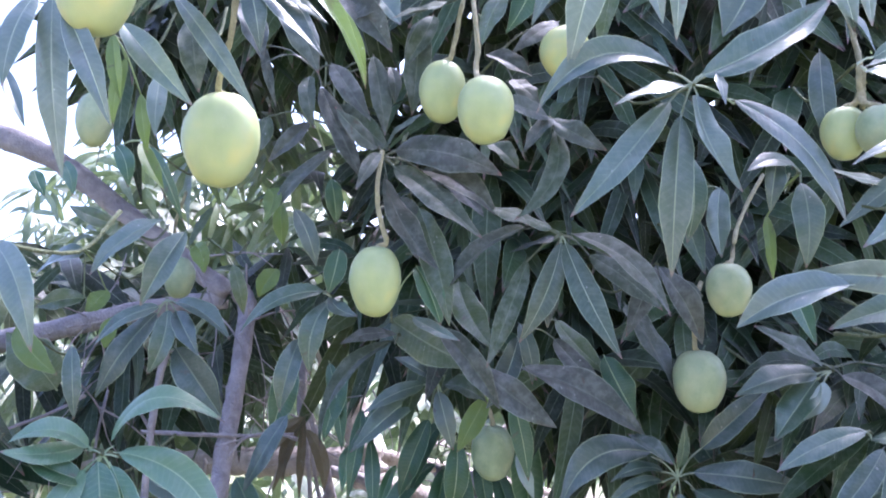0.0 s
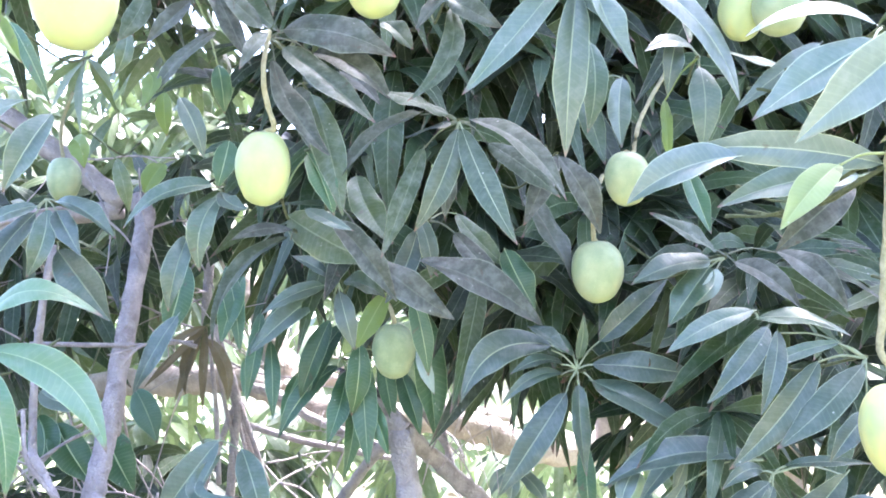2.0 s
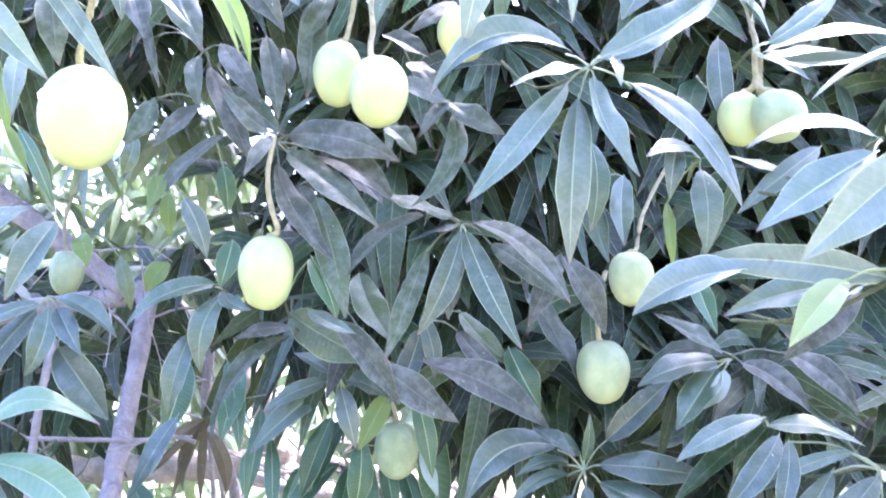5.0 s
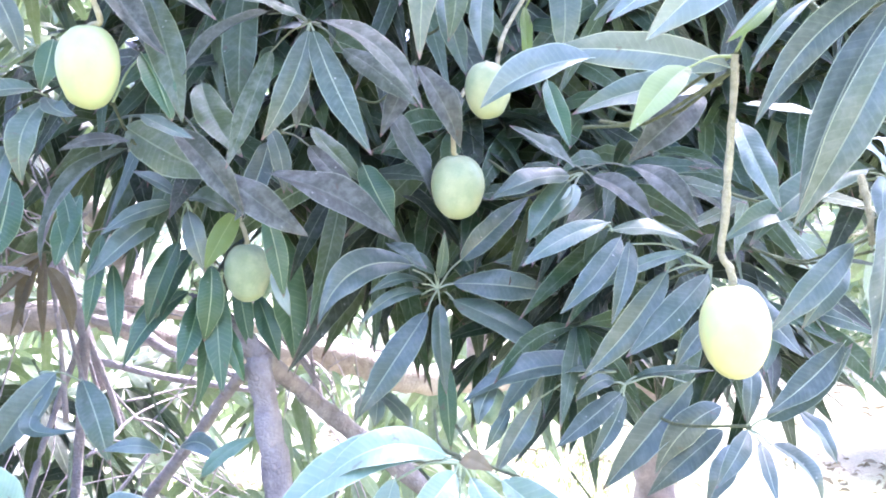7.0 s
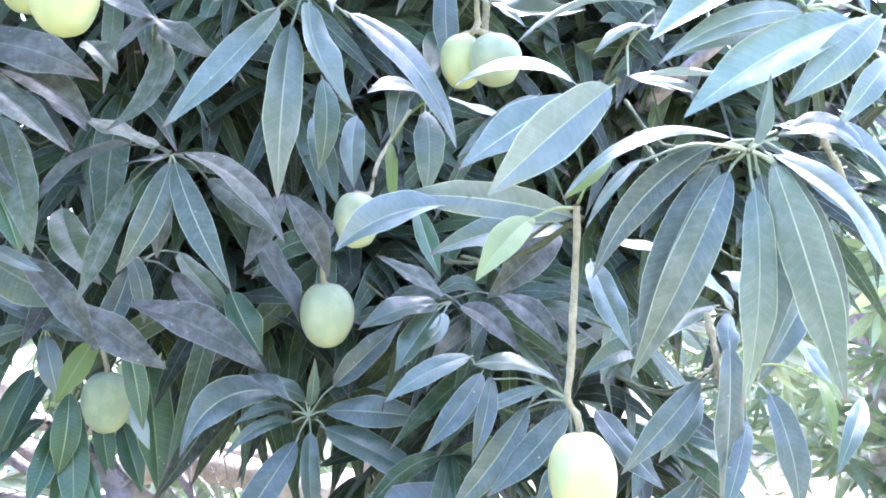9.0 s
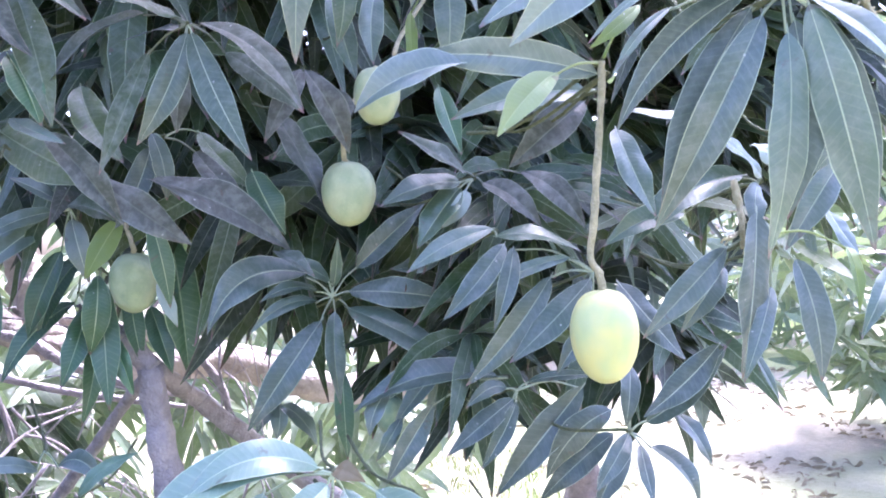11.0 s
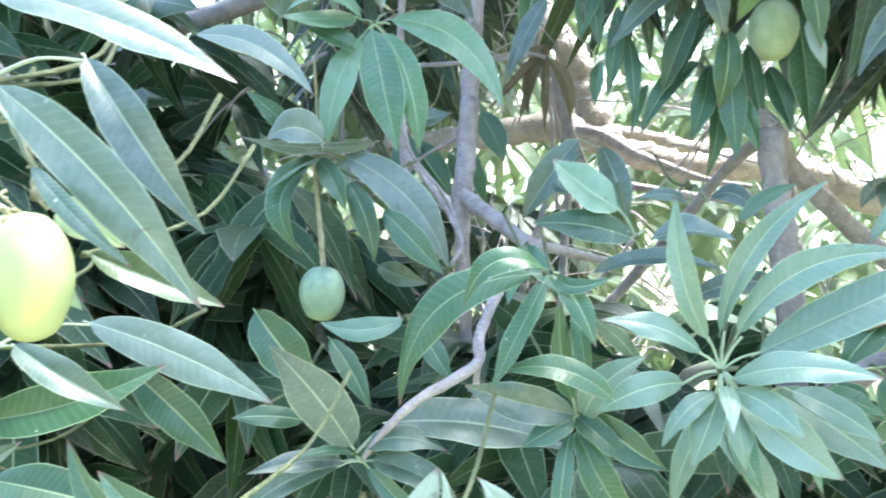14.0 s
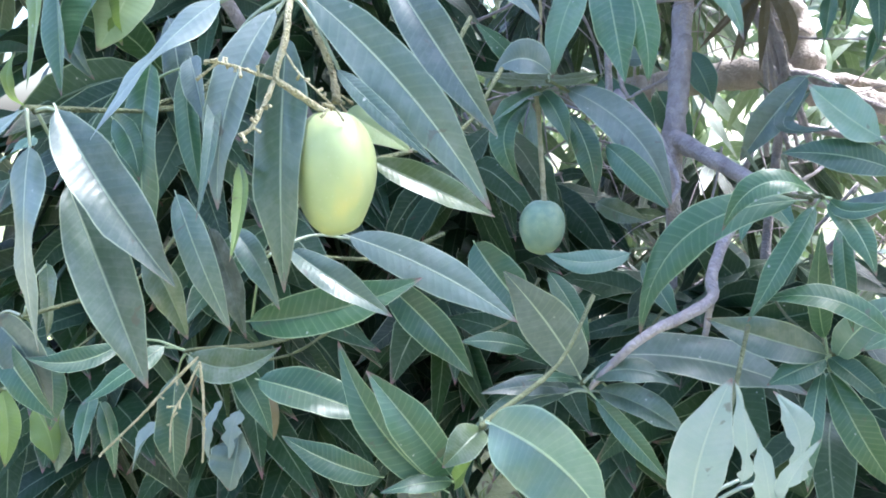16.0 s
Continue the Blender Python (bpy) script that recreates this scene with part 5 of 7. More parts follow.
leaf(tw, (-0.741, 0.501, 1.332), (0.046, -0.030, -0.073), 0.011, 0.007, 0.023, -4, "")
leaf(tw, (-0.693, 0.490, 1.332), (0.038, -0.025, -0.050), 0.008, -0.003, 0.025, -2, "young")
leaf(tw, (-0.691, 0.554, 1.313), (0.035, -0.034, -0.094), 0.007, -0.008, 0.028, 8, "")

tw = twig((-0.718, 0.572, 0.995))
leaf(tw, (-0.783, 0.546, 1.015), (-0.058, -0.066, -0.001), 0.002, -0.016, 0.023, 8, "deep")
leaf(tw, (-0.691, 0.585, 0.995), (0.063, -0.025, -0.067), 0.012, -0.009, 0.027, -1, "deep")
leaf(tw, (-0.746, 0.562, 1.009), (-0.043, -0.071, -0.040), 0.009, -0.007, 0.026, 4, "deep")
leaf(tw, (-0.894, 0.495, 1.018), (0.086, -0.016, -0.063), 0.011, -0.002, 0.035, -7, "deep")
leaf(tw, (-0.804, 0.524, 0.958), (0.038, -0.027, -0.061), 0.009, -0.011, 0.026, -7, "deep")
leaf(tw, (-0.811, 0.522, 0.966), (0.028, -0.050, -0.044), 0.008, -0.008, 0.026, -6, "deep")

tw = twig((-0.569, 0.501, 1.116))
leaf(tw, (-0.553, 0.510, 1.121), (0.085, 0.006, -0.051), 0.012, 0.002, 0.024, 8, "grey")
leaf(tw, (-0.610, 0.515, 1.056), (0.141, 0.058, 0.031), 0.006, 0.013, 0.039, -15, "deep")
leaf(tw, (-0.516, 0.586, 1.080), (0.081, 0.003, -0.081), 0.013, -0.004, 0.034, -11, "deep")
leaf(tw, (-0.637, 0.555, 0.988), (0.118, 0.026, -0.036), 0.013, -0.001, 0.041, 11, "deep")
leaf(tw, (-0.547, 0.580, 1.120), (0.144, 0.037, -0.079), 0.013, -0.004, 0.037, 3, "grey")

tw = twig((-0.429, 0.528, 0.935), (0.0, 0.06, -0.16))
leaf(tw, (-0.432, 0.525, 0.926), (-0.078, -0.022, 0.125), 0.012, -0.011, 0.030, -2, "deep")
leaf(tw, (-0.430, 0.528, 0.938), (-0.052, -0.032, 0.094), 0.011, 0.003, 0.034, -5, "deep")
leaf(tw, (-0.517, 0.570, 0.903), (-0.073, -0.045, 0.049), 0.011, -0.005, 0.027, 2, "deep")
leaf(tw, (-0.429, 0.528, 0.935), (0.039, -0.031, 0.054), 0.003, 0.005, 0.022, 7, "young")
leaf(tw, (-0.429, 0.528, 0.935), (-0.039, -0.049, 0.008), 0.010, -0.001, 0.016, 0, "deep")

tw = twig((-0.380, 0.756, 0.930))
leaf(tw, (-0.379, 0.759, 0.943), (0.088, 0.005, -0.001), 0.017, -0.008, 0.030, 14, "")
leaf(tw, (-0.373, 0.759, 0.931), (0.089, 0.005, -0.040), 0.013, -0.005, 0.033, 13, "")
leaf(tw, (-0.375, 0.757, 0.925), (0.077, -0.008, -0.078), 0.013, -0.000, 0.022, -2, "deep")
leaf(tw, (-0.388, 0.754, 0.939), (-0.037, -0.059, 0.019), 0.010, -0.000, 0.010, 8, "deep")
leaf(tw, (-0.395, 0.749, 0.932), (-0.068, -0.078, 0.018), 0.009, 0.002, 0.022, 1, "")
leaf(tw, (-0.398, 0.747, 0.929), (-0.080, -0.083, -0.025), 0.012, 0.006, 0.025, 3, "")


tw = twig((-0.163, 0.754, 0.989))
leaf(tw, (-0.165, 0.756, 1.002), (-0.007, -0.028, 0.107), 0.011, -0.005, 0.022, -14, "deep")
leaf(tw, (-0.157, 0.756, 0.982), (0.060, -0.005, 0.068), 0.020, -0.004, 0.031, -3, "soft")
leaf(tw, (-0.166, 0.751, 0.979), (-0.009, -0.048, -0.098), 0.014, 0.003, 0.018, -7, "deep")
leaf(tw, (-0.163, 0.752, 0.979), (0.060, -0.012, -0.104), 0.015, 0.007, 0.031, 1, "deep")
leaf(tw, (-0.163, 0.754, 0.989), (0.050, -0.023, -0.035), 0.012, 0.002, 0.024, 8, "deep")

tw = twig((-0.222, 0.455, 0.980), (0.0, 0.06, -0.16))
leaf(tw, (-0.192, 0.470, 0.985), (0.019, -0.030, 0.061), 0.009, -0.002, 0.012, -3, "ragged")

tw = twig((-0.480, 0.939, 1.232))
leaf(tw, (-0.458, 0.950, 1.236), (0.127, 0.021, -0.145), 0.013, -0.021, 0.051, 10, "grey")
leaf(tw, (-0.412, 0.974, 1.249), (-0.148, -0.073, 0.013), 0.005, -0.017, 0.030, -12, "olive")
leaf(tw, (-0.486, 0.934, 1.224), (-0.001, -0.049, -0.100), 0.024, 0.023, 0.035, 5, "deep")
leaf(tw, (-0.480, 0.939, 1.232), (-0.037, -0.080, -0.035), 0.008, -0.003, 0.032, -3, "deep")
leaf(tw, (-0.480, 0.939, 1.232), (0.040, -0.022, -0.063), 0.011, -0.004, 0.027, 0, "deep")
leaf(tw, (-0.504, 0.934, 1.261), (-0.038, -0.045, 0.054), 0.012, -0.003, 0.028, -5, "deep")
leaf(tw, (-0.448, 0.948, 1.204), (0.037, -0.023, -0.098), 0.010, -0.008, 0.033, -6, "deep")

tw = twig((-0.234, 0.973, 1.117))
leaf(tw, (-0.234, 0.973, 1.117), (-0.014, -0.070, -0.058), 0.010, 0.000, 0.022, 1, "fresh")
leaf(tw, (-0.234, 0.973, 1.117), (0.042, -0.047, -0.048), 0.005, 0.002, 0.026, -4, "fresh")
leaf(tw, (-0.083, 1.425, 1.319), (-0.028, -0.069, -0.084), 0.010, 0.001, 0.020, -6, "fresh")
leaf(tw, (-0.160, 1.397, 1.357), (-0.008, -0.048, -0.074), 0.010, -0.001, 0.025, -13, "fresh")

tw = twig((0.077, 0.849, 0.966))
leaf(tw, (0.073, 0.846, 0.951), (-0.009, -0.048, -0.049), 0.018, 0.012, 0.016, 2, "fresh")
leaf(tw, (-0.165, 0.789, 0.962), (0.037, -0.033, -0.057), 0.013, 0.000, 0.027, 13, "fresh")
leaf(tw, (-0.044, 0.821, 0.975), (0.070, -0.016, -0.111), 0.013, -0.006, 0.032, 6, "soft")
leaf(tw, (-0.022, 0.828, 0.985), (-0.053, -0.044, -0.102), 0.017, 0.008, 0.026, 8, "soft")
leaf(tw, (-0.011, 0.830, 0.981), (0.023, -0.043, -0.082), 0.010, 0.008, 0.025, 14, "fresh")
leaf(tw, (0.070, 0.851, 0.988), (0.047, -0.046, -0.008), 0.011, 0.003, 0.024, 6, "fresh")

tw = twig((-0.420, 0.973, 1.391))
leaf(tw, (-0.429, 0.972, 1.399), (-0.071, -0.062, -0.001), 0.006, -0.014, 0.031, 7, "light")

tw = twig((-0.009, 1.275, 1.351))
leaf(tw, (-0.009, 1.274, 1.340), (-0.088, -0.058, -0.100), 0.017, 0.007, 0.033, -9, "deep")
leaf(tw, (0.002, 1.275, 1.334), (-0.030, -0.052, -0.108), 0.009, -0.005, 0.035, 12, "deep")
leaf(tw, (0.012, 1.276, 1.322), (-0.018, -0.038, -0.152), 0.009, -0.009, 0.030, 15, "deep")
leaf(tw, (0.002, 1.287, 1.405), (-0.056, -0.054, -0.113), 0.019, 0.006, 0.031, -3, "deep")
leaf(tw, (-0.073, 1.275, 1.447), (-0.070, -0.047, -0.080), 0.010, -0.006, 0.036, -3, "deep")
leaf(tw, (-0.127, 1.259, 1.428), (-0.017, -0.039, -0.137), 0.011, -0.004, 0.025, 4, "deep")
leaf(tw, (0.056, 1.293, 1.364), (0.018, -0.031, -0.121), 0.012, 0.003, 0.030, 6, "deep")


tw = twig((0.439, 0.896, 1.071))
leaf(tw, (0.439, 0.896, 1.071), (0.099, -0.046, -0.000), 0.006, 0.014, 0.006, 12, "slate")
leaf(tw, (0.537, 0.875, 1.072), (0.099, -0.041, 0.011), 0.004, 0.015, 0.022, -6, "slate")
leaf(tw, (0.660, 0.847, 1.069), (-0.031, -0.031, -0.061), 0.011, 0.001, 0.021, 3)
leaf(tw, (0.634, 0.852, 1.056), (-0.055, -0.049, -0.038), 0.012, 0.003, 0.025, -10)
leaf(tw, (0.587, 0.862, 1.049), (-0.019, -0.047, -0.038), 0.011, 0.005, 0.023, 8)
leaf(tw, (0.569, 0.865, 1.045), (-0.052, -0.025, -0.042), 0.014, 0.006, 0.026, -13)
leaf(tw, (0.427, 0.900, 1.084), (0.033, -0.052, 0.016), 0.012, 0.000, 0.016, 10, "young")

tw = twig((-0.212, 1.259, 1.232))
leaf(tw, (-0.186, 1.253, 1.237), (-0.089, -0.006, -0.121), 0.012, -0.002, 0.048, 7)
leaf(tw, (-0.156, 1.246, 1.225), (0.040, -0.039, -0.113), 0.013, -0.003, 0.041, -2)
leaf(tw, (-0.177, 1.250, 1.220), (0.028, -0.055, -0.056), -0.012, 0.057, 0.026, 12)

tw = twig((-0.030, 1.111, 1.171))
leaf(tw, (-0.036, 1.110, 1.147), (-0.068, -0.017, 0.011), 0.018, 0.001, 0.021, -7)
leaf(tw, (-0.017, 1.106, 1.151), (0.058, -0.047, -0.019), 0.019, -0.012, 0.025, -15)
leaf(tw, (-0.168, 1.132, 1.050), (0.176, -0.044, 0.011), 0.021, -0.013, 0.028, 2)
leaf(tw, (-0.042, 1.101, 1.017), (0.138, -0.046, 0.030), 0.019, -0.011, 0.031, -10)

tw = twig((-0.478, 0.483, 1.224))
leaf(tw, (-0.476, 0.484, 1.226), (0.061, -0.022, -0.028), 0.007, 0.002, 0.024, 3, "under")

tw = twig((-0.554, 0.495, 1.152))
leaf(tw, (-0.512, 0.508, 1.166), (0.055, -0.038, -0.010), 0.002, -0.002, 0.013, 6, "under")

tw = twig((0.478, 1.072, 1.264))
leaf(tw, (0.478, 1.072, 1.264), (-0.127, 0.008, -0.078), 0.016, 0.004, 0.029, 7)
leaf(tw, (0.478, 1.072, 1.264), (-0.090, -0.004, -0.098), 0.013, 0.001, 0.029, -14)
leaf(tw, (0.478, 1.072, 1.264), (-0.045, -0.008, -0.097), 0.012, 0.004, 0.021, 0)

tw = twig((-0.255, 0.759, 1.851))
leaf(tw, (-0.255, 0.759, 1.845), (0.013, -0.008, -0.083), 0.007, 0.000, 0.028, 0, "dull", 0)

tw = twig((-0.377, 0.857, 1.869))
leaf(tw, (-0.377, 0.857, 1.869), (0.017, -0.009, -0.083), 0.006, -0.000, 0.019, -15, "young", 0)
leaf(tw, (-0.361, 0.861, 1.843), (-0.008, -0.008, -0.084), 0.007, 0.001, 0.017, 12, "young", 0)
leaf(tw, (-0.345, 0.866, 1.802), (0.015, -0.010, -0.074), 0.006, 0.000, 0.016, -3, "young", 0)
leaf(tw, (-0.345, 0.874, 1.747), (0.034, -0.012, -0.060), 0.005, 0.003, 0.019, 22, "young", 0)

tw = twig((-0.379, 0.971, 1.775))
leaf(tw, (-0.374, 0.972, 1.771), (0.050, -0.006, -0.101), 0.008, -0.002, 0.020, -25, "deep", 0)
leaf(tw, (-0.415, 0.972, 1.769), (0.023, -0.012, -0.057), 0.009, -0.006, 0.023, -15, "deep", 0)
leaf(tw, (-0.519, 0.976, 1.739), (0.024, -0.015, -0.038), 0.005, 0.001, 0.019, 4, "deep", 0)
leaf(tw, (-0.482, 0.975, 1.748), (0.022, -0.014, -0.046), 0.007, -0.004, 0.019, -13, "deep", 0)

tw = twig((-0.453, 1.084, 1.689))
leaf(tw, (-0.457, 1.085, 1.687), (-0.056, -0.023, 0.023), 0.005, -0.007, 0.027, 24, "olive", 0)

tw = twig((-0.154, 1.009, 1.863))
leaf(tw, (-0.145, 1.013, 1.837), (0.077, -0.011, -0.067), 0.008, 0.005, 0.033, 1, "dull", 0)
leaf(tw, (-0.093, 1.004, 1.904), (0.017, -0.004, -0.114), 0.007, -0.001, 0.030, 18, "dull", 0)
leaf(tw, (-0.071, 1.006, 1.887), (0.007, -0.012, -0.056), 0.007, -0.004, 0.018, 17, "dull", 0)
leaf(tw, (-0.033, 0.997, 1.949), (-0.008, -0.002, -0.133), 0.007, -0.003, 0.037, 16, "dull", 0)


tw = twig((0.079, 0.897, 1.943))
leaf(tw, (0.076, 0.898, 1.940), (-0.030, -0.010, -0.072), 0.007, 0.002, 0.034, -14, "olive", 0)

tw = twig((0.067, 0.937, 1.877))
leaf(tw, (0.145, 0.931, 1.917), (-0.061, -0.014, -0.047), 0.007, -0.003, 0.028, 6, "dull", 0)
leaf(tw, (0.053, 0.937, 1.877), (0.057, -0.015, -0.035), 0.006, 0.004, 0.031, 6, "dull", 0)
leaf(tw, (0.085, 0.941, 1.846), (0.033, -0.015, -0.038), 0.006, 0.003, 0.031, 15, "dull", 0)
leaf(tw, (0.059, 0.952, 1.768), (0.033, -0.015, -0.038), 0.007, 0.003, 0.032, 2, "dull", 0)

tw = twig((-0.591, 1.288, 1.677))
leaf(tw, (-0.589, 1.287, 1.682), (-0.077, -0.013, -0.050), 0.010, -0.002, 0.073, -16, "", 0)
leaf(tw, (-0.589, 1.299, 1.601), (-0.074, -0.018, -0.017), 0.008, -0.002, 0.034, 14, "olive", 0)
leaf(tw, (-0.554, 1.297, 1.615), (-0.028, -0.015, -0.038), 0.004, -0.005, 0.040, -2, "young", 0)
leaf(tw, (-0.545, 1.303, 1.571), (-0.005, -0.013, -0.054), 0.006, -0.001, 0.027, 20, "young", 0)
leaf(tw, (-0.636, 1.320, 1.449), (-0.073, -0.034, 0.095), 0.009, 0.001, 0.078, 6, "olive", 0)

tw = twig((-0.408, 1.207, 1.532))
leaf(tw, (-0.410, 1.209, 1.521), (0.078, -0.005, -0.106), 0.008, 0.001, 0.055, -23, "", 0)

tw = twig((-0.413, 0.958, 1.366))
leaf(tw, (-0.420, 0.959, 1.358), (-0.071, -0.026, 0.038), 0.005, -0.006, 0.034, -9, "deep", 0)

tw = twig((-0.145, 1.089, 1.654))
leaf(tw, (-0.144, 1.089, 1.655), (-0.014, -0.011, -0.067), 0.006, -0.003, 0.031, 12, "deep", 0)

tw = twig((-0.062, 1.106, 1.535))
leaf(tw, (-0.062, 1.106, 1.535), (-0.080, -0.018, -0.014), 0.010, 0.002, 0.025, -15, "dull", 0)
leaf(tw, (-0.062, 1.107, 1.529), (-0.107, 0.001, -0.148), 0.023, 0.023, 0.034, -16, "dull", 0)

tw = twig((-0.067, 1.001, 1.563))
leaf(tw, (-0.035, 0.993, 1.620), (0.032, -0.009, -0.078), 0.006, -0.002, 0.034, 4, "deep", 0)

tw = twig((0.013, 1.116, 1.466))
leaf(tw, (0.002, 1.116, 1.466), (0.058, -0.017, -0.024), 0.011, 0.000, 0.033, 10, "dull", 0)
leaf(tw, (0.062, 1.118, 1.451), (-0.043, -0.009, -0.077), 0.008, -0.002, 0.031, 10, "young", 0)
leaf(tw, (0.095, 1.118, 1.451), (0.022, -0.004, -0.116), 0.007, -0.002, 0.029, -20, "deep", 0)
# pale leaf added in place of bright bits of the limb behind
leaf(tw, (0.103, 1.129, 1.373), (0.022, -0.011, -0.063), 0.008, 0.002, 0.019, -9, "pale", 0)

tw = twig((0.478, 1.126, 1.392))
leaf(tw, (0.478, 1.126, 1.392), (-0.078, -0.018, -0.017), 0.002, -0.008, 0.028, -5, "", 0)


tw = twig((-0.028, 1.015, 1.695))
leaf(tw, (-0.033, 1.017, 1.701), (0.041, -0.035, -0.160), 0.011, -0.003, 0.039, -21, "olive", 0)
leaf(tw, (-0.040, 1.018, 1.555), (0.061, -0.040, -0.032), 0.004, 0.005, 0.020, -5, "", 0)

tw = twig((0.359, 1.051, 1.734))
leaf(tw, (0.321, 1.063, 1.735), (0.025, -0.030, -0.124), 0.006, 0.004, 0.034, 3, "", 0)
leaf(tw, (0.376, 1.045, 1.733), (-0.010, -0.019, -0.101), 0.006, 0.006, 0.033, 8, "", 0)
leaf(tw, (0.348, 1.053, 1.585), (-0.046, -0.006, 0.024), 0.001, -0.011, 0.037, 15, "dull", 0)
leaf(tw, (0.448, 1.022, 1.610), (0.020, -0.028, -0.093), 0.005, 0.004, 0.029, -11, "deep", 0)

tw = twig((0.477, 0.980, 1.486))
leaf(tw, (0.465, 0.983, 1.483), (-0.103, 0.011, -0.029), 0.011, 0.003, 0.044, -11, "", 0)
leaf(tw, (0.462, 0.984, 1.478), (-0.059, -0.003, -0.076), 0.008, -0.000, 0.043, -23, "", 0)
leaf(tw, (0.469, 0.982, 1.474), (-0.037, -0.010, -0.048), 0.008, -0.006, 0.020, 10, "pale", 0)

tw = twig((0.541, 0.782, 1.560))
leaf(tw, (0.536, 0.784, 1.559), (-0.143, 0.024, -0.029), 0.011, 0.003, 0.035, 19, "grey", 0)


tw = twig((0.783, 0.705, 1.519))
leaf(tw, (0.796, 0.701, 1.531), (-0.062, -0.002, -0.062), 0.006, -0.001, 0.025, 17, "", 0)
leaf(tw, (0.777, 0.833, 1.515), (0.008, -0.024, -0.033), 0.008, 0.004, 0.046, 4, "pale", 0)
leaf(tw, (0.839, 0.792, 1.436), (0.018, -0.027, -0.053), 0.004, 0.008, 0.030, 9, "grey", 0)

tw = twig((0.114, 1.283, 1.443))
leaf(tw, (0.114, 1.283, 1.437), (0.022, -0.030, -0.215), 0.008, -0.002, 0.053, 14, "deep", 0)
leaf(tw, (0.083, 1.291, 1.329), (0.030, -0.031, -0.098), 0.008, 0.000, 0.034, -11, "deep", 0)
leaf(tw, (0.029, 1.256, 1.294), (0.034, -0.032, -0.086), 0.010, -0.002, 0.029, -23, "fresh", 0)
leaf(tw, (0.125, 1.488, 1.381), (0.030, -0.031, -0.117), 0.014, -0.011, 0.048, -4, "grey", 0)

tw = twig((0.275, 1.387, 1.149))
leaf(tw, (0.275, 1.387, 1.149), (-0.038, -0.009, -0.043), 0.009, 0.006, 0.024, 16, "grey", 0)
leaf(tw, (0.275, 1.387, 1.149), (-0.008, -0.019, -0.053), 0.008, -0.002, 0.028, -20, "grey", 0)
leaf(tw, (0.275, 1.387, 1.149), (0.055, -0.039, -0.067), 0.013, -0.006, 0.041, 22, "grey", 0)

tw = twig((0.330, 1.109, 1.337))
leaf(tw, (0.336, 1.107, 1.327), (0.130, -0.063, -0.074), 0.009, 0.001, 0.061, 20, "", 0)
leaf(tw, (0.338, 1.147, 1.240), (0.001, -0.022, -0.124), 0.007, 0.002, 0.027, -15, "deep", 0)

tw = twig((0.512, 0.967, 1.241))
leaf(tw, (0.506, 0.969, 1.241), (-0.181, 0.036, -0.035), 0.020, 0.016, 0.048, -22, "", 0)
leaf(tw, (0.425, 0.994, 1.213), (-0.064, -0.002, -0.093), 0.008, -0.000, 0.030, 21, "", 0)
leaf(tw, (0.386, 1.006, 1.196), (-0.036, -0.010, -0.049), 0.007, -0.001, 0.018, 5, "", 0)
leaf(tw, (0.372, 1.010, 1.230), (-0.029, -0.012, -0.052), 0.009, 0.006, 0.026, -19, "grey", 0)

tw = twig((0.261, 0.762, 1.209))
leaf(tw, (0.261, 0.762, 1.209), (0.022, -0.028, -0.005), 0.010, 0.002, 0.018, -16, "dry", 0)

tw = twig((0.893, 1.088, 1.317))
leaf(tw, (0.897, 1.087, 1.314), (-0.028, -0.013, -0.111), 0.007, 0.006, 0.047, -2, "grey", 0)
leaf(tw, (0.870, 1.095, 1.201), (-0.002, -0.021, -0.083), 0.007, 0.002, 0.026, -19, "grey", 0)

tw = twig((-0.405, 0.962, 1.388))
leaf(tw, (-0.410, 0.961, 1.386), (0.033, -0.030, -0.149), 0.007, -0.001, 0.049, 7, "fresh", 0)
leaf(tw, (-0.396, 0.961, 1.380), (0.045, -0.029, -0.147), 0.009, -0.013, 0.039, -11, "fresh", 0)
leaf(tw, (-0.420, 0.959, 1.376), (-0.039, -0.040, -0.130), 0.010, 0.006, 0.045, -1, "light", 0)
leaf(tw, (-0.393, 0.962, 1.391), (0.141, -0.012, -0.115), 0.019, -0.027, 0.042, -3, "light", 0)

tw = twig((-0.457, 0.899, 1.242))
leaf(tw, (-0.454, 0.900, 1.250), (-0.062, -0.021, 0.007), 0.015, 0.009, 0.041, 11, "grey", 0)

tw = twig((-0.605, 1.639, 1.220))
leaf(tw, (-0.249, 1.286, 1.505), (-0.021, -0.038, -0.122), 0.007, -0.008, 0.044, 17, "deep", 0)

tw = twig((0.022, 1.257, 1.384))
leaf(tw, (0.022, 1.256, 1.375), (0.011, -0.045, -0.181), 0.007, -0.000, 0.040, -5, "deep", 0)
leaf(tw, (-0.113, 1.253, 1.384), (0.008, -0.036, -0.117), 0.007, -0.002, 0.024, 9, "deep", 0)
leaf(tw, (-0.182, 1.267, 1.499), (0.028, -0.038, -0.136), 0.008, -0.004, 0.029, 1, "deep", 0)
leaf(tw, (-0.153, 1.265, 1.482), (-0.029, -0.036, -0.105), 0.007, 0.001, 0.035, -12, "deep", 0)

tw = twig((0.018, 1.039, 1.130))
leaf(tw, (0.013, 1.040, 1.132), (0.067, -0.012, 0.046), 0.010, -0.003, 0.029, 23, "light", 0)

tw = twig((-0.352, 0.846, 1.058))
leaf(tw, (-0.352, 0.846, 1.058), (-0.091, -0.023, -0.000), 0.002, -0.013, 0.028, -4, "light", 0)

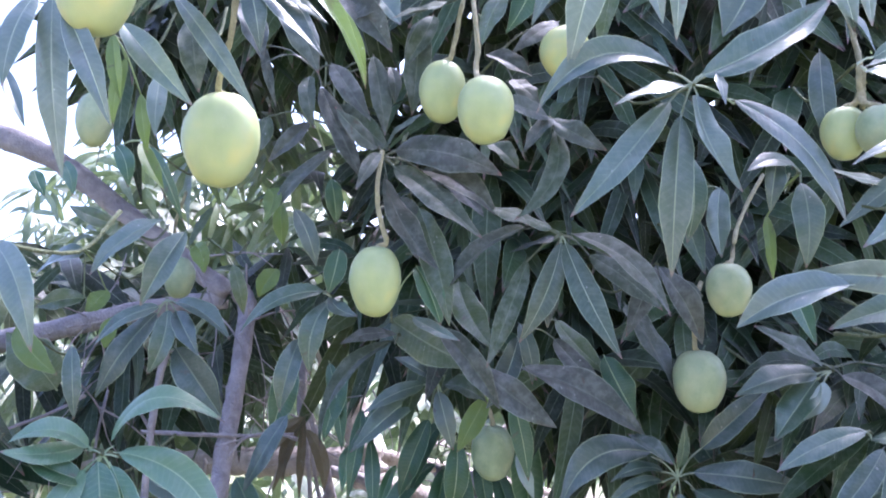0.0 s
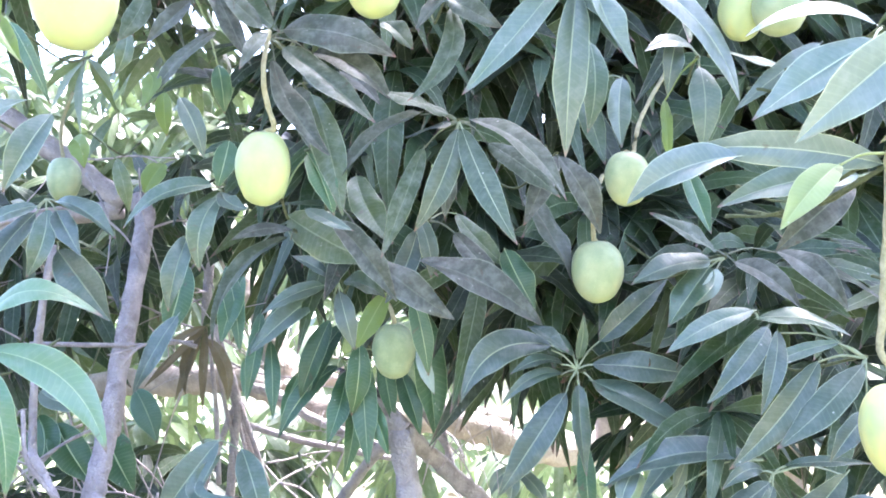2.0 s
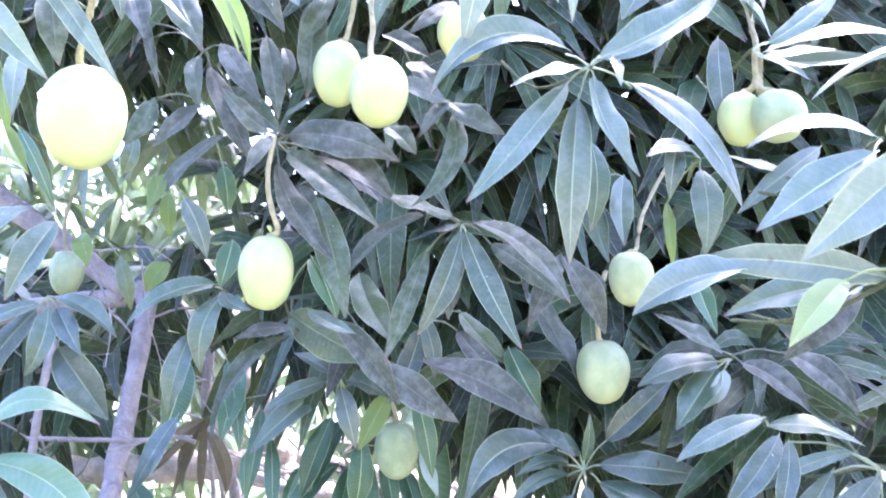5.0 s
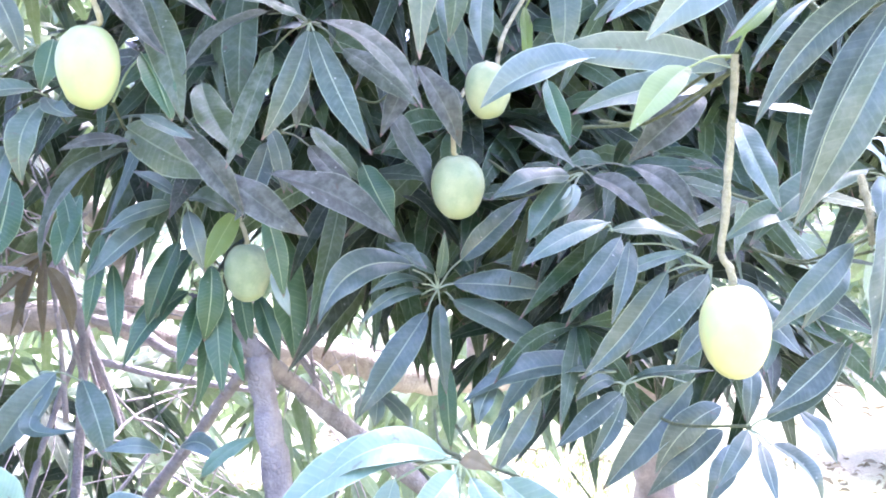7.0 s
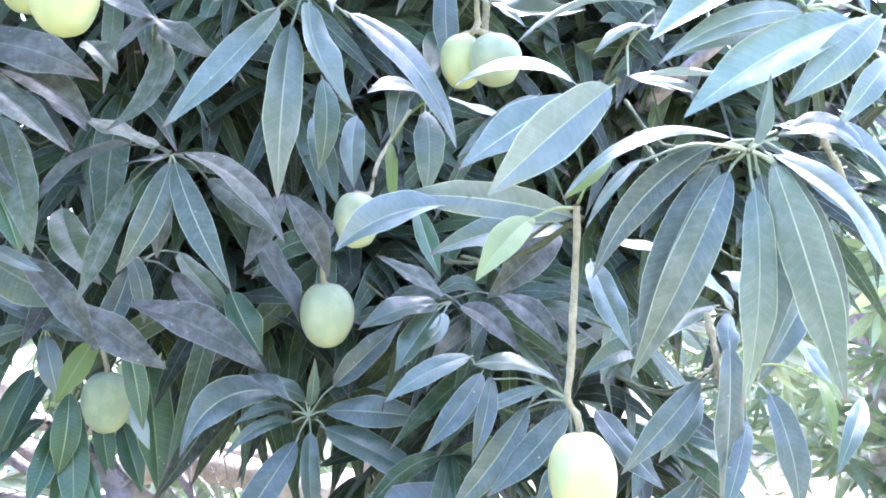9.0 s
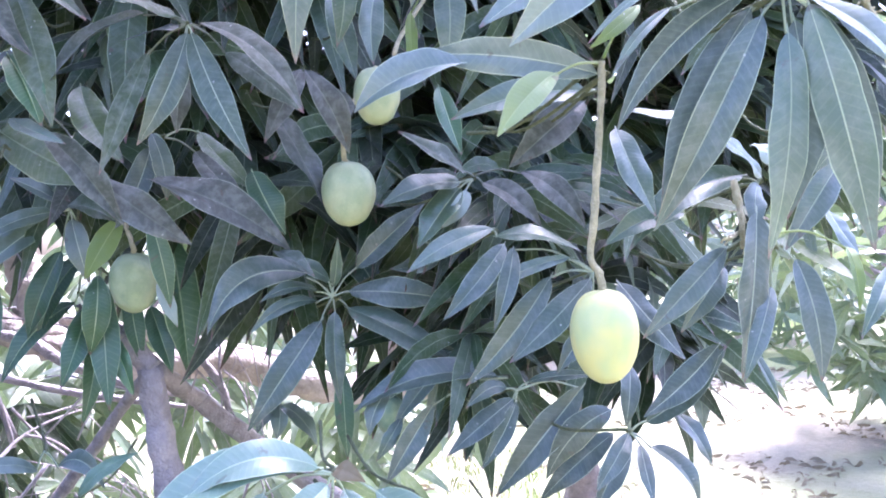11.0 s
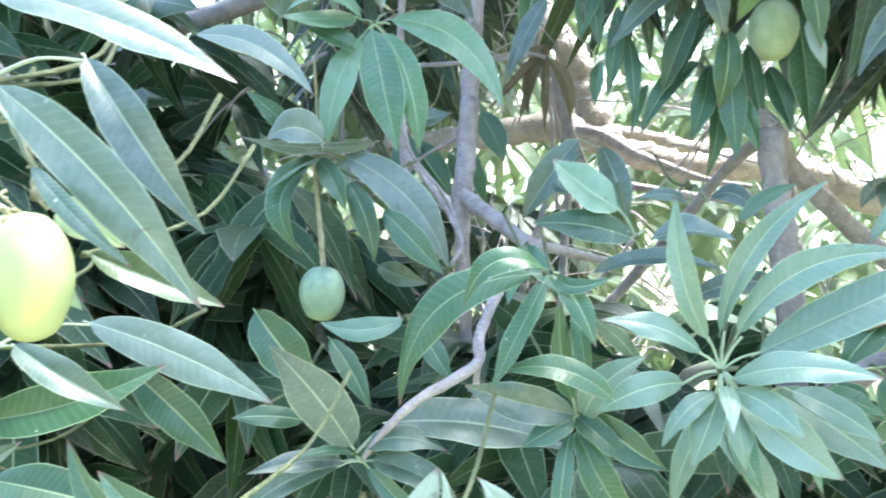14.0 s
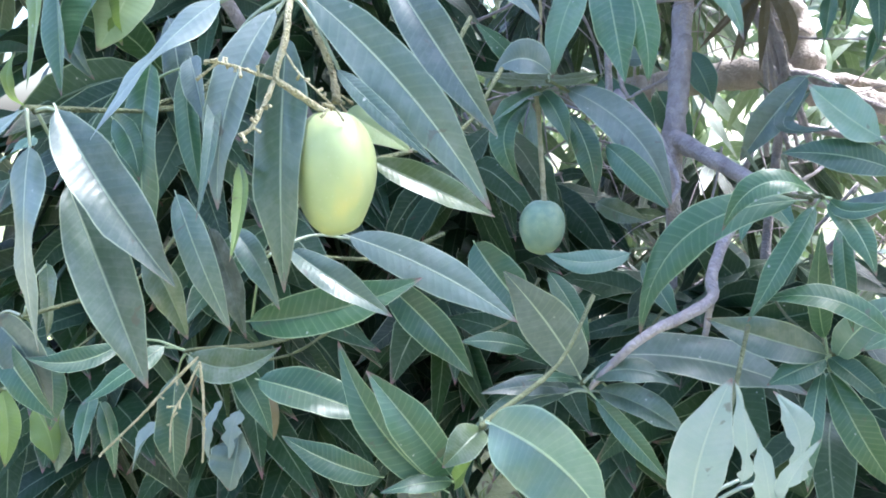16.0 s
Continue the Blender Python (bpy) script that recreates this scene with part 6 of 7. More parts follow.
tw = twig((-0.183, 0.691, 1.137))
leaf(tw, (-0.183, 0.691, 1.137), (-0.132, -0.001, -0.122), 0.021, 0.034, 0.043, -11, "deep", 0)
leaf(tw, (-0.351, 0.894, 1.038), (0.044, -0.027, -0.060), 0.007, 0.001, 0.026, 9, "deep", 0)
leaf(tw, (-0.462, 0.889, 1.023), (0.058, -0.029, -0.079), 0.009, -0.004, 0.028, 15, "deep", 0)
leaf(tw, (-0.404, 0.941, 1.168), (0.081, -0.028, -0.075), 0.007, 0.000, 0.035, -23, "deep", 0)
leaf(tw, (-0.425, 0.980, 1.093), (0.070, -0.021, -0.020), 0.005, 0.005, 0.027, -8, "olive", 0)

tw = twig((-0.106, 0.846, 1.144))
leaf(tw, (-0.107, 0.845, 1.142), (-0.100, -0.020, 0.021), 0.009, 0.002, 0.034, 16, "deep", 0)
leaf(tw, (-0.121, 0.849, 1.172), (-0.065, -0.015, 0.054), 0.004, -0.006, 0.046, -19, "light", 0)
leaf(tw, (-0.093, 0.925, 1.128), (0.091, -0.017, 0.001), 0.011, -0.006, 0.036, 24, "grey", 0)

tw = twig((-0.160, 0.752, 0.990))
leaf(tw, (-0.160, 0.752, 0.990), (-0.104, -0.019, 0.032), 0.006, -0.004, 0.036, 9, "", 0)
leaf(tw, (-0.163, 0.751, 0.987), (-0.048, -0.025, -0.021), 0.009, -0.001, 0.026, -14, "deep", 0)
leaf(tw, (-0.147, 0.753, 0.992), (0.065, -0.024, -0.041), 0.006, 0.005, 0.031, -23, "deep", 0)

tw = twig((-0.037, 0.713, 1.049))
leaf(tw, (-0.052, 0.715, 1.063), (-0.084, -0.018, 0.033), 0.011, 0.005, 0.026, -17, "soft", 0)
leaf(tw, (-0.157, 0.739, 1.112), (0.011, -0.032, -0.086), 0.007, 0.002, 0.017, -13, "deep", 0)
leaf(tw, (-0.023, 0.711, 1.027), (0.076, -0.026, -0.057), 0.008, 0.005, 0.036, -3, "soft", 0)
leaf(tw, (-0.040, 0.711, 1.032), (-0.047, -0.027, -0.041), 0.010, 0.005, 0.021, -18, "soft", 0)
leaf(tw, (-0.039, 0.711, 1.030), (-0.025, -0.029, -0.056), 0.008, -0.001, 0.027, -23, "soft", 0)
leaf(tw, (-0.030, 0.711, 1.028), (0.009, -0.028, -0.055), 0.008, -0.000, 0.020, 24, "soft", 0)

tw = twig((0.020, 0.819, 0.997))
leaf(tw, (0.020, 0.819, 0.997), (0.099, -0.026, -0.064), 0.009, 0.000, 0.049, -4, "soft", 0)
leaf(tw, (0.030, 0.791, 1.008), (0.074, -0.023, -0.039), 0.010, -0.001, 0.030, 14, "soft", 0)
leaf(tw, (0.122, 0.803, 1.077), (-0.052, -0.028, -0.045), 0.009, 0.004, 0.035, -22, "deep", 0)

tw = twig((0.211, 0.532, 1.071))
leaf(tw, (0.219, 0.531, 1.064), (0.020, -0.022, -0.014), 0.009, 0.001, 0.015, -7, "fresh", 0)

tw = twig((0.343, 0.802, 1.167))
leaf(tw, (0.343, 0.802, 1.167), (0.012, -0.030, -0.077), 0.006, 0.006, 0.020, -4, "young", 0)

tw = twig((-0.473, 0.434, 1.303))
leaf(tw, (-0.473, 0.434, 1.303), (0.117, 0.011, -0.139), 0.007, -0.008, 0.034, 2, "grey", 0)
leaf(tw, (-0.427, 0.459, 1.317), (0.075, -0.008, -0.110), 0.006, 0.001, 0.029, 5, "", 0)

tw = twig((-0.721, 0.473, 1.358))
leaf(tw, (-0.721, 0.473, 1.358), (0.024, -0.033, -0.111), 0.005, -0.005, 0.036, -18, "deep", 0)
leaf(tw, (-0.676, 0.493, 1.349), (-0.016, -0.045, -0.075), 0.005, -0.002, 0.052, -2, "deep", 0)
leaf(tw, (-0.662, 0.499, 1.348), (-0.012, -0.042, -0.069), 0.002, -0.008, 0.051, 7, "under", 0)
leaf(tw, (-0.703, 0.436, 1.354), (0.017, -0.034, -0.102), 0.003, -0.011, 0.031, -17, "young", 0)
leaf(tw, (-0.700, 0.414, 1.239), (0.008, -0.011, 0.040), 0.013, 0.003, 0.015, 2, "young", 0)
leaf(tw, (-0.733, 0.440, 1.219), (-0.021, -0.038, -0.025), 0.001, -0.009, 0.033, -15, "deep", 0)

tw = twig((-0.687, 0.499, 1.236))
leaf(tw, (-0.703, 0.490, 1.230), (0.037, -0.015, -0.051), 0.005, -0.009, 0.024, -11, "deep", 0)
leaf(tw, (-0.649, 0.524, 1.273), (0.030, -0.031, -0.114), 0.008, -0.001, 0.020, 12, "deep", 0)
leaf(tw, (-0.678, 0.481, 1.124), (0.050, -0.013, -0.071), 0.006, -0.006, 0.036, -16, "olive", 0)
leaf(tw, (-0.629, 0.507, 1.139), (0.043, -0.019, -0.088), 0.004, -0.004, 0.030, -20, "dull", 0)

tw = twig((-0.963, 0.535, 0.949))
leaf(tw, (-0.963, 0.535, 0.949), (0.023, -0.026, -0.075), 0.003, -0.010, 0.027, 23, "young", 0)
leaf(tw, (-0.933, 0.546, 0.927), (0.039, -0.014, -0.052), 0.005, -0.010, 0.038, 13, "young", 0)
leaf(tw, (-0.913, 0.555, 0.926), (0.022, -0.024, -0.061), 0.003, -0.010, 0.050, -15, "olive", 0)

tw = twig((-0.721, 0.560, 1.003))
leaf(tw, (-0.721, 0.560, 1.003), (0.094, 0.024, 0.007), -0.002, 0.017, 0.035, 2, "olive", 0)
leaf(tw, (-0.743, 0.568, 0.981), (0.015, -0.034, -0.096), 0.007, -0.002, 0.050, -17, "deep", 0)
leaf(tw, (-0.801, 0.716, 0.845), (0.002, -0.034, -0.061), 0.006, -0.006, 0.073, -19, "grey", 0)

tw = twig((-0.512, 0.755, 0.971))
leaf(tw, (-0.451, 0.782, 0.960), (-0.060, -0.047, 0.018), 0.008, 0.001, 0.024, -2, "deep", 0)
leaf(tw, (-0.555, 0.887, 1.057), (0.079, -0.004, -0.097), 0.008, 0.003, 0.056, -10, "deep", 0)

tw = twig((-0.384, 0.753, 0.940))
leaf(tw, (-0.386, 0.753, 0.943), (-0.068, -0.032, 0.117), 0.007, 0.005, 0.054, 7, "grey", 0)
leaf(tw, (-0.360, 0.770, 0.966), (0.186, 0.058, -0.044), 0.013, -0.010, 0.057, 17, "grey", 0)

tw = twig((-0.366, 0.441, 1.026))
leaf(tw, (-0.365, 0.443, 1.029), (0.074, 0.002, -0.054), 0.011, -0.008, 0.055, -23, "soft", 0)
leaf(tw, (-0.388, 0.493, 1.000), (-0.017, -0.034, -0.017), 0.007, -0.003, 0.024, 10, "olive", 0)

tw = twig((-0.240, 0.448, 0.983))
leaf(tw, (-0.240, 0.448, 0.983), (0.021, 0.005, 0.087), 0.009, -0.003, 0.035, -25, "pale", 0)
leaf(tw, (-0.214, 0.464, 1.001), (-0.004, -0.011, 0.068), 0.004, 0.005, 0.015, -3, "ragged", 0)
leaf(tw, (-0.187, 0.476, 0.999), (-0.011, -0.016, 0.063), 0.002, 0.009, 0.022, -13, "ragged", 0)
leaf(tw, (-0.197, 0.468, 0.981), (-0.008, -0.015, 0.058), 0.006, 0.001, 0.017, 4, "ragged", 0)

tw = twig((0.533, 0.742, 1.695))
leaf(tw, (0.532, 0.743, 1.697), (-0.125, 0.021, -0.005), 0.019, 0.009, 0.033, -5, "grey", 0)
leaf(tw, (0.520, 0.904, 1.706), (-0.069, 0.000, 0.017), 0.002, -0.006, 0.028, -8, "grey", 0)
leaf(tw, (0.520, 0.727, 1.681), (-0.115, 0.025, -0.074), 0.008, -0.001, 0.042, -7, "grey", 0)

tw = twig((0.497, 0.684, 1.553))
leaf(tw, (0.384, 0.731, 1.569), (-0.092, 0.056, -0.038), 0.012, 0.004, 0.039, 1, "grey", 0)

tw = twig((0.593, 0.573, 1.598))
leaf(tw, (0.611, 0.566, 1.608), (0.059, -0.038, -0.026), 0.021, -0.004, 0.030, -9, "", 0)
leaf(tw, (0.533, 0.635, 1.601), (-0.057, 0.004, -0.062), 0.008, 0.004, 0.010, -1, "grey", 0)

tw = twig((0.642, 0.555, 1.716))
leaf(tw, (0.621, 0.559, 1.754), (-0.113, 0.024, -0.069), 0.007, -0.001, 0.050, -13, "soft", 0)
leaf(tw, (0.644, 0.555, 1.713), (-0.129, 0.027, -0.047), 0.014, 0.006, 0.024, 18, "grey", 0)
leaf(tw, (0.632, 0.581, 1.705), (-0.096, 0.014, -0.027), 0.008, -0.001, 0.017, 18, "grey", 0)
leaf(tw, (0.534, 0.638, 1.672), (0.045, -0.034, -0.022), 0.005, 0.007, 0.017, 10, "grey", 0)
leaf(tw, (0.684, 0.542, 1.708), (-0.149, 0.037, -0.085), 0.011, 0.004, 0.048, 5, "soft", 0)

tw = twig((0.465, 0.878, 1.419))
leaf(tw, (0.465, 0.877, 1.424), (-0.098, 0.016, -0.047), 0.010, 0.003, 0.029, -11, "", 0)
leaf(tw, (0.462, 0.879, 1.414), (0.084, -0.048, -0.019), 0.013, -0.002, 0.034, 24, "", 0)

tw = twig((0.005, 0.938, 2.033))
leaf(tw, (-0.000, 0.939, 2.026), (-0.128, -0.003, -0.053), 0.000, -0.011, 0.057, -21, "olive", 0)
leaf(tw, (-0.059, 0.937, 2.055), (-0.070, -0.008, -0.045), 0.003, -0.007, 0.035, -23, "olive", 0)
leaf(tw, (0.021, 0.952, 1.955), (-0.086, -0.010, -0.029), 0.002, -0.007, 0.043, -24, "dull", 0)
leaf(tw, (-0.114, 1.142, 2.064), (0.050, -0.011, -0.063), 0.007, 0.002, 0.047, 22, "grey", 0)
leaf(tw, (0.117, 0.911, 1.982), (-0.041, -0.001, -0.090), 0.005, -0.008, 0.034, 1, "deep", 0)
leaf(tw, (0.207, 0.884, 1.989), (-0.023, 0.006, -0.132), 0.006, -0.002, 0.029, -24, "olive", 0)

tw = twig((0.390, 0.875, 1.983))
leaf(tw, (0.380, 0.879, 1.970), (-0.052, 0.001, -0.095), 0.006, -0.005, 0.062, -12, "grey", 0)

tw = twig((0.500, 0.619, 1.662))
leaf(tw, (0.498, 0.620, 1.660), (-0.101, 0.043, -0.092), 0.008, -0.001, 0.044, 25, "grey", 0)

tw = twig((0.503, 0.693, 1.554))
leaf(tw, (0.501, 0.693, 1.554), (-0.154, 0.081, 0.029), 0.012, -0.002, 0.034, 51, "grey", 0)

tw = twig((0.594, 0.577, 1.598))
leaf(tw, (0.611, 0.571, 1.597), (0.047, -0.017, -0.205), 0.007, 0.004, 0.037, -56, "", 0)

tw = twig((-0.077, 0.979, 1.756))
leaf(tw, (-0.066, 0.977, 1.764), (0.139, -0.027, -0.039), 0.013, -0.003, 0.054, -9, "dull", 0)
leaf(tw, (-0.030, 0.994, 1.743), (0.096, -0.029, -0.065), 0.012, -0.006, 0.039, -11, "dull", 0)
leaf(tw, (-0.066, 0.978, 1.746), (0.114, -0.030, -0.100), 0.007, 0.002, 0.040, -1, "dull", 0)
leaf(tw, (-0.075, 0.980, 1.734), (0.070, -0.022, -0.125), 0.000, 0.012, 0.039, 24, "dull", 0)


tw = twig((-0.175, 1.019, 1.822))
leaf(tw, (-0.235, 1.027, 1.827), (-0.031, -0.012, -0.066), 0.004, -0.008, 0.028, 13, "dull", 0)
leaf(tw, (-0.178, 1.020, 1.816), (-0.052, -0.009, -0.058), 0.005, -0.005, 0.026, 13, "dull", 0)
leaf(tw, (-0.156, 1.071, 1.751), (0.008, 0.003, -0.066), 0.009, -0.002, 0.025, 0, "deep", 0)
leaf(tw, (-0.266, 1.054, 1.785), (-0.016, 0.006, -0.052), 0.007, -0.009, 0.026, 0, "olive", 0)
leaf(tw, (-0.204, 1.061, 1.706), (0.032, 0.001, -0.081), 0.010, -0.003, 0.028, 0, "grey", 0)
leaf(tw, (-0.222, 1.063, 1.712), (0.003, 0.003, -0.058), 0.008, 0.000, 0.022, 0, "young", 0)

tw = twig((-0.346, 1.153, 1.676))
leaf(tw, (-0.369, 1.156, 1.669), (0.023, -0.021, -0.046), 0.009, -0.005, 0.028, -19, "young", 0)
leaf(tw, (-0.309, 1.150, 1.641), (0.018, 0.002, -0.076), 0.009, -0.002, 0.022, 0, "olive", 0)
leaf(tw, (-0.241, 1.141, 1.632), (-0.024, -0.014, -0.044), 0.007, -0.002, 0.029, 10, "young", 0)

tw = twig((-0.461, 0.483, 1.191))
leaf(tw, (-0.460, 0.483, 1.193), (0.079, 0.033, -0.045), 0.009, 0.003, 0.023, 3, "olive", 0)

tw = twig((-0.607, 0.894, 1.384))
leaf(tw, (-0.608, 0.894, 1.382), (0.146, 0.003, -0.077), 0.015, -0.017, 0.037, 11, "grey", 0)

tw = twig((-0.791, 0.651, 0.948))
leaf(tw, (-0.867, 0.657, 0.874), (-0.014, -0.038, -0.048), 0.008, -0.002, 0.036, -17, "ragged", 0)
leaf(tw, (-0.802, 0.721, 0.871), (0.002, -0.032, -0.051), 0.008, -0.001, 0.035, 4, "ragged", 0)
leaf(tw, (-0.747, 0.691, 0.931), (0.019, -0.005, -0.074), 0.006, -0.007, 0.027, 0, "dry", 0)
leaf(tw, (-0.830, 0.666, 0.890), (-0.010, -0.018, -0.064), 0.006, -0.006, 0.027, 0, "dry", 0)
leaf(tw, (-0.807, 0.700, 0.893), (-0.000, -0.035, -0.063), 0.009, 0.006, 0.024, -5, "ragged", 0)

tw = twig((-0.827, 0.475, 1.056))
leaf(tw, (-0.893, 0.487, 1.047), (0.055, 0.008, -0.094), 0.007, -0.016, 0.053, 0, "", 0)
leaf(tw, (-0.853, 0.527, 1.096), (0.002, -0.014, -0.076), 0.005, -0.009, 0.026, 0, "olive", 0)
leaf(tw, (-0.882, 0.529, 1.006), (0.027, -0.025, -0.077), 0.004, -0.013, 0.037, 6, "deep", 0)

tw = twig((0.147, 0.963, 1.652))
leaf(tw, (0.138, 0.966, 1.660), (-0.085, 0.006, 0.031), 0.007, -0.005, 0.034, -11, "dull", 0)
leaf(tw, (0.107, 0.975, 1.667), (-0.106, 0.014, -0.085), 0.011, 0.008, 0.045, -22, "dull", 0)
leaf(tw, (0.140, 0.965, 1.652), (-0.063, -0.000, -0.022), 0.006, -0.005, 0.025, -25, "dull", 0)
leaf(tw, (0.147, 0.963, 1.648), (-0.055, -0.002, -0.128), 0.007, -0.009, 0.032, 17, "slate", 0)
leaf(tw, (0.149, 0.962, 1.648), (0.059, -0.038, -0.147), 0.005, 0.007, 0.033, -26, "slate", 0)
leaf(tw, (0.154, 0.961, 1.655), (0.108, -0.054, -0.106), 0.019, -0.009, 0.037, 16, "dull", 0)
leaf(tw, (0.107, 0.976, 1.627), (-0.054, -0.002, -0.137), 0.009, -0.003, 0.028, 0, "dull", 0)
leaf(tw, (0.140, 1.018, 1.616), (-0.008, -0.018, -0.077), 0.006, 0.001, 0.027, 10, "dull", 0)
leaf(tw, (0.184, 1.004, 1.635), (0.083, -0.047, -0.076), 0.008, 0.001, 0.030, -17, "dull", 0)

tw = twig((-0.046, 1.087, 1.729))
leaf(tw, (-0.063, 1.113, 1.736), (0.054, -0.016, -0.130), 0.009, -0.000, 0.043, -15, "dull", 0)
leaf(tw, (-0.052, 1.089, 1.743), (0.095, -0.051, -0.073), 0.011, -0.003, 0.030, -25, "dull", 0)
leaf(tw, (0.001, 1.072, 1.744), (0.053, -0.037, -0.055), 0.006, -0.001, 0.031, 14, "dull", 0)

tw = twig((-0.059, 1.135, 1.550))
leaf(tw, (-0.078, 1.142, 1.561), (0.126, -0.040, -0.072), 0.003, 0.008, 0.057, -27, "olive", 0)
leaf(tw, (0.021, 1.109, 1.613), (0.049, -0.035, -0.100), 0.003, 0.010, 0.043, -6, "olive", 0)

tw = twig((0.115, 1.058, 1.542))
leaf(tw, (0.102, 1.063, 1.535), (-0.044, 0.015, -0.100), 0.008, -0.009, 0.033, 0, "slate", 0)
leaf(tw, (0.101, 1.063, 1.550), (0.017, -0.005, -0.083), 0.011, -0.004, 0.024, 0, "slate", 0)
leaf(tw, (0.149, 1.079, 1.531), (0.066, -0.041, -0.080), 0.005, 0.005, 0.029, -14, "dull", 0)
leaf(tw, (0.155, 1.098, 1.558), (0.069, -0.021, -0.078), 0.004, 0.008, 0.032, 0, "olive", 0)
leaf(tw, (0.218, 1.079, 1.507), (0.039, -0.011, -0.083), 0.006, 0.005, 0.043, 0, "deep", 0)
leaf(tw, (0.247, 1.079, 1.578), (0.056, -0.037, -0.121), 0.009, -0.000, 0.057, 24, "dull", 0)

tw = twig((0.613, 0.593, 1.612))
leaf(tw, (0.587, 0.602, 1.610), (-0.107, 0.036, -0.113), 0.013, 0.013, 0.028, 10, "slate", 0)
leaf(tw, (0.595, 0.609, 1.602), (-0.076, 0.027, -0.171), 0.009, 0.010, 0.034, -7, "slate", 0)
leaf(tw, (0.617, 0.592, 1.589), (-0.006, 0.004, -0.168), 0.010, -0.005, 0.038, -34, "slate", 0)
leaf(tw, (0.629, 0.588, 1.598), (0.051, -0.014, -0.175), 0.010, -0.001, 0.032, -56, "slate", 0)
leaf(tw, (0.633, 0.587, 1.606), (0.067, -0.021, -0.064), 0.007, 0.004, 0.032, 0, "", 0)

tw = twig((0.711, 0.722, 1.395))
leaf(tw, (0.689, 0.728, 1.438), (-0.029, -0.009, -0.172), 0.008, 0.001, 0.047, 17, "slate", 0)
leaf(tw, (0.724, 0.718, 1.388), (0.011, -0.023, -0.126), 0.010, -0.001, 0.033, -16, "slate", 0)
leaf(tw, (0.681, 0.733, 1.297), (0.015, -0.025, -0.054), 0.006, 0.005, 0.014, 19, "slate", 0)
leaf(tw, (0.653, 0.742, 1.301), (-0.086, 0.008, -0.070), 0.005, -0.004, 0.029, 16, "slate", 0)
leaf(tw, (0.608, 0.757, 1.231), (0.022, -0.028, -0.048), 0.008, 0.001, 0.026, 6, "slate", 0)

tw = twig((0.164, 0.696, 1.096))
leaf(tw, (0.150, 0.695, 1.092), (-0.075, -0.026, -0.028), 0.010, 0.004, 0.027, 21, "soft", 0)
leaf(tw, (0.173, 0.695, 1.088), (0.091, -0.003, -0.040), 0.012, -0.007, 0.031, -22, "olive", 0)
leaf(tw, (0.160, 0.693, 1.077), (0.004, -0.015, -0.110), 0.008, 0.005, 0.037, -9, "grey", 0)
leaf(tw, (0.176, 0.697, 1.102), (0.036, -0.019, 0.000), 0.011, -0.003, 0.017, -12, "soft", 0)

tw = twig((0.235, 0.603, 1.069))
leaf(tw, (0.231, 0.602, 1.060), (-0.081, 0.001, 0.023), 0.011, 0.004, 0.022, 14, "soft", 0)
leaf(tw, (0.242, 0.604, 1.076), (0.045, -0.009, 0.071), 0.009, -0.001, 0.028, -13, "soft", 0)
leaf(tw, (0.248, 0.604, 1.072), (0.045, -0.016, 0.020), 0.008, 0.002, 0.018, -11, "soft", 0)

tw = twig((0.232, 0.580, 1.050))
leaf(tw, (0.228, 0.581, 1.055), (-0.074, 0.014, -0.026), 0.012, 0.003, 0.032, 6, "soft", 0)
leaf(tw, (0.229, 0.610, 1.049), (-0.066, 0.016, -0.012), 0.017, 0.008, 0.025, 0, "", 0)
leaf(tw, (0.241, 0.581, 1.053), (0.055, 0.005, 0.026), 0.008, 0.002, 0.029, 0, "fresh", 0)
leaf(tw, (0.242, 0.580, 1.048), (0.042, -0.019, 0.001), 0.008, 0.003, 0.023, -23, "soft", 0)

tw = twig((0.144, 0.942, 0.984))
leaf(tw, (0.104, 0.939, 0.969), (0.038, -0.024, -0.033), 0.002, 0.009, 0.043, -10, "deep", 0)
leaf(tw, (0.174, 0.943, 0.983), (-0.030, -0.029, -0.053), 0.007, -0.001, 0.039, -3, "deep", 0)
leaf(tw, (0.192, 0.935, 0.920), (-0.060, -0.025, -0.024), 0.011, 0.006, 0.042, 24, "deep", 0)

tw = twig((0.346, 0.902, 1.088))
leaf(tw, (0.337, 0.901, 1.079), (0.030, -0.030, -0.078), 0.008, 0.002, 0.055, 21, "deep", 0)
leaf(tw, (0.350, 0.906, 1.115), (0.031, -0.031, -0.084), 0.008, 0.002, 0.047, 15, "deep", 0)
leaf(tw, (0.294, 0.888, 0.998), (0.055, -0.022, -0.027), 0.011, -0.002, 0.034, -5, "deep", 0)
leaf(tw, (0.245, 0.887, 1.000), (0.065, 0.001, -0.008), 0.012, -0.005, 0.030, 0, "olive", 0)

tw = twig((-0.480, 1.400, 1.291))
leaf(tw, (-0.509, 1.401, 1.299), (0.095, 0.001, -0.013), -0.000, 0.018, 0.041, 0, "grey", 0)
leaf(tw, (-0.499, 1.443, 1.241), (0.075, -0.032, -0.102), 0.007, 0.003, 0.058, -2, "deep", 0)
leaf(tw, (-0.529, 1.444, 1.252), (0.013, -0.033, -0.093), 0.007, -0.016, 0.057, -17, "deep", 0)
leaf(tw, (-0.439, 1.493, 1.225), (0.069, -0.034, -0.115), 0.008, 0.002, 0.061, 8, "deep", 0)
leaf(tw, (-0.386, 1.504, 1.287), (0.049, -0.032, -0.093), 0.008, -0.004, 0.048, -16, "deep", 0)

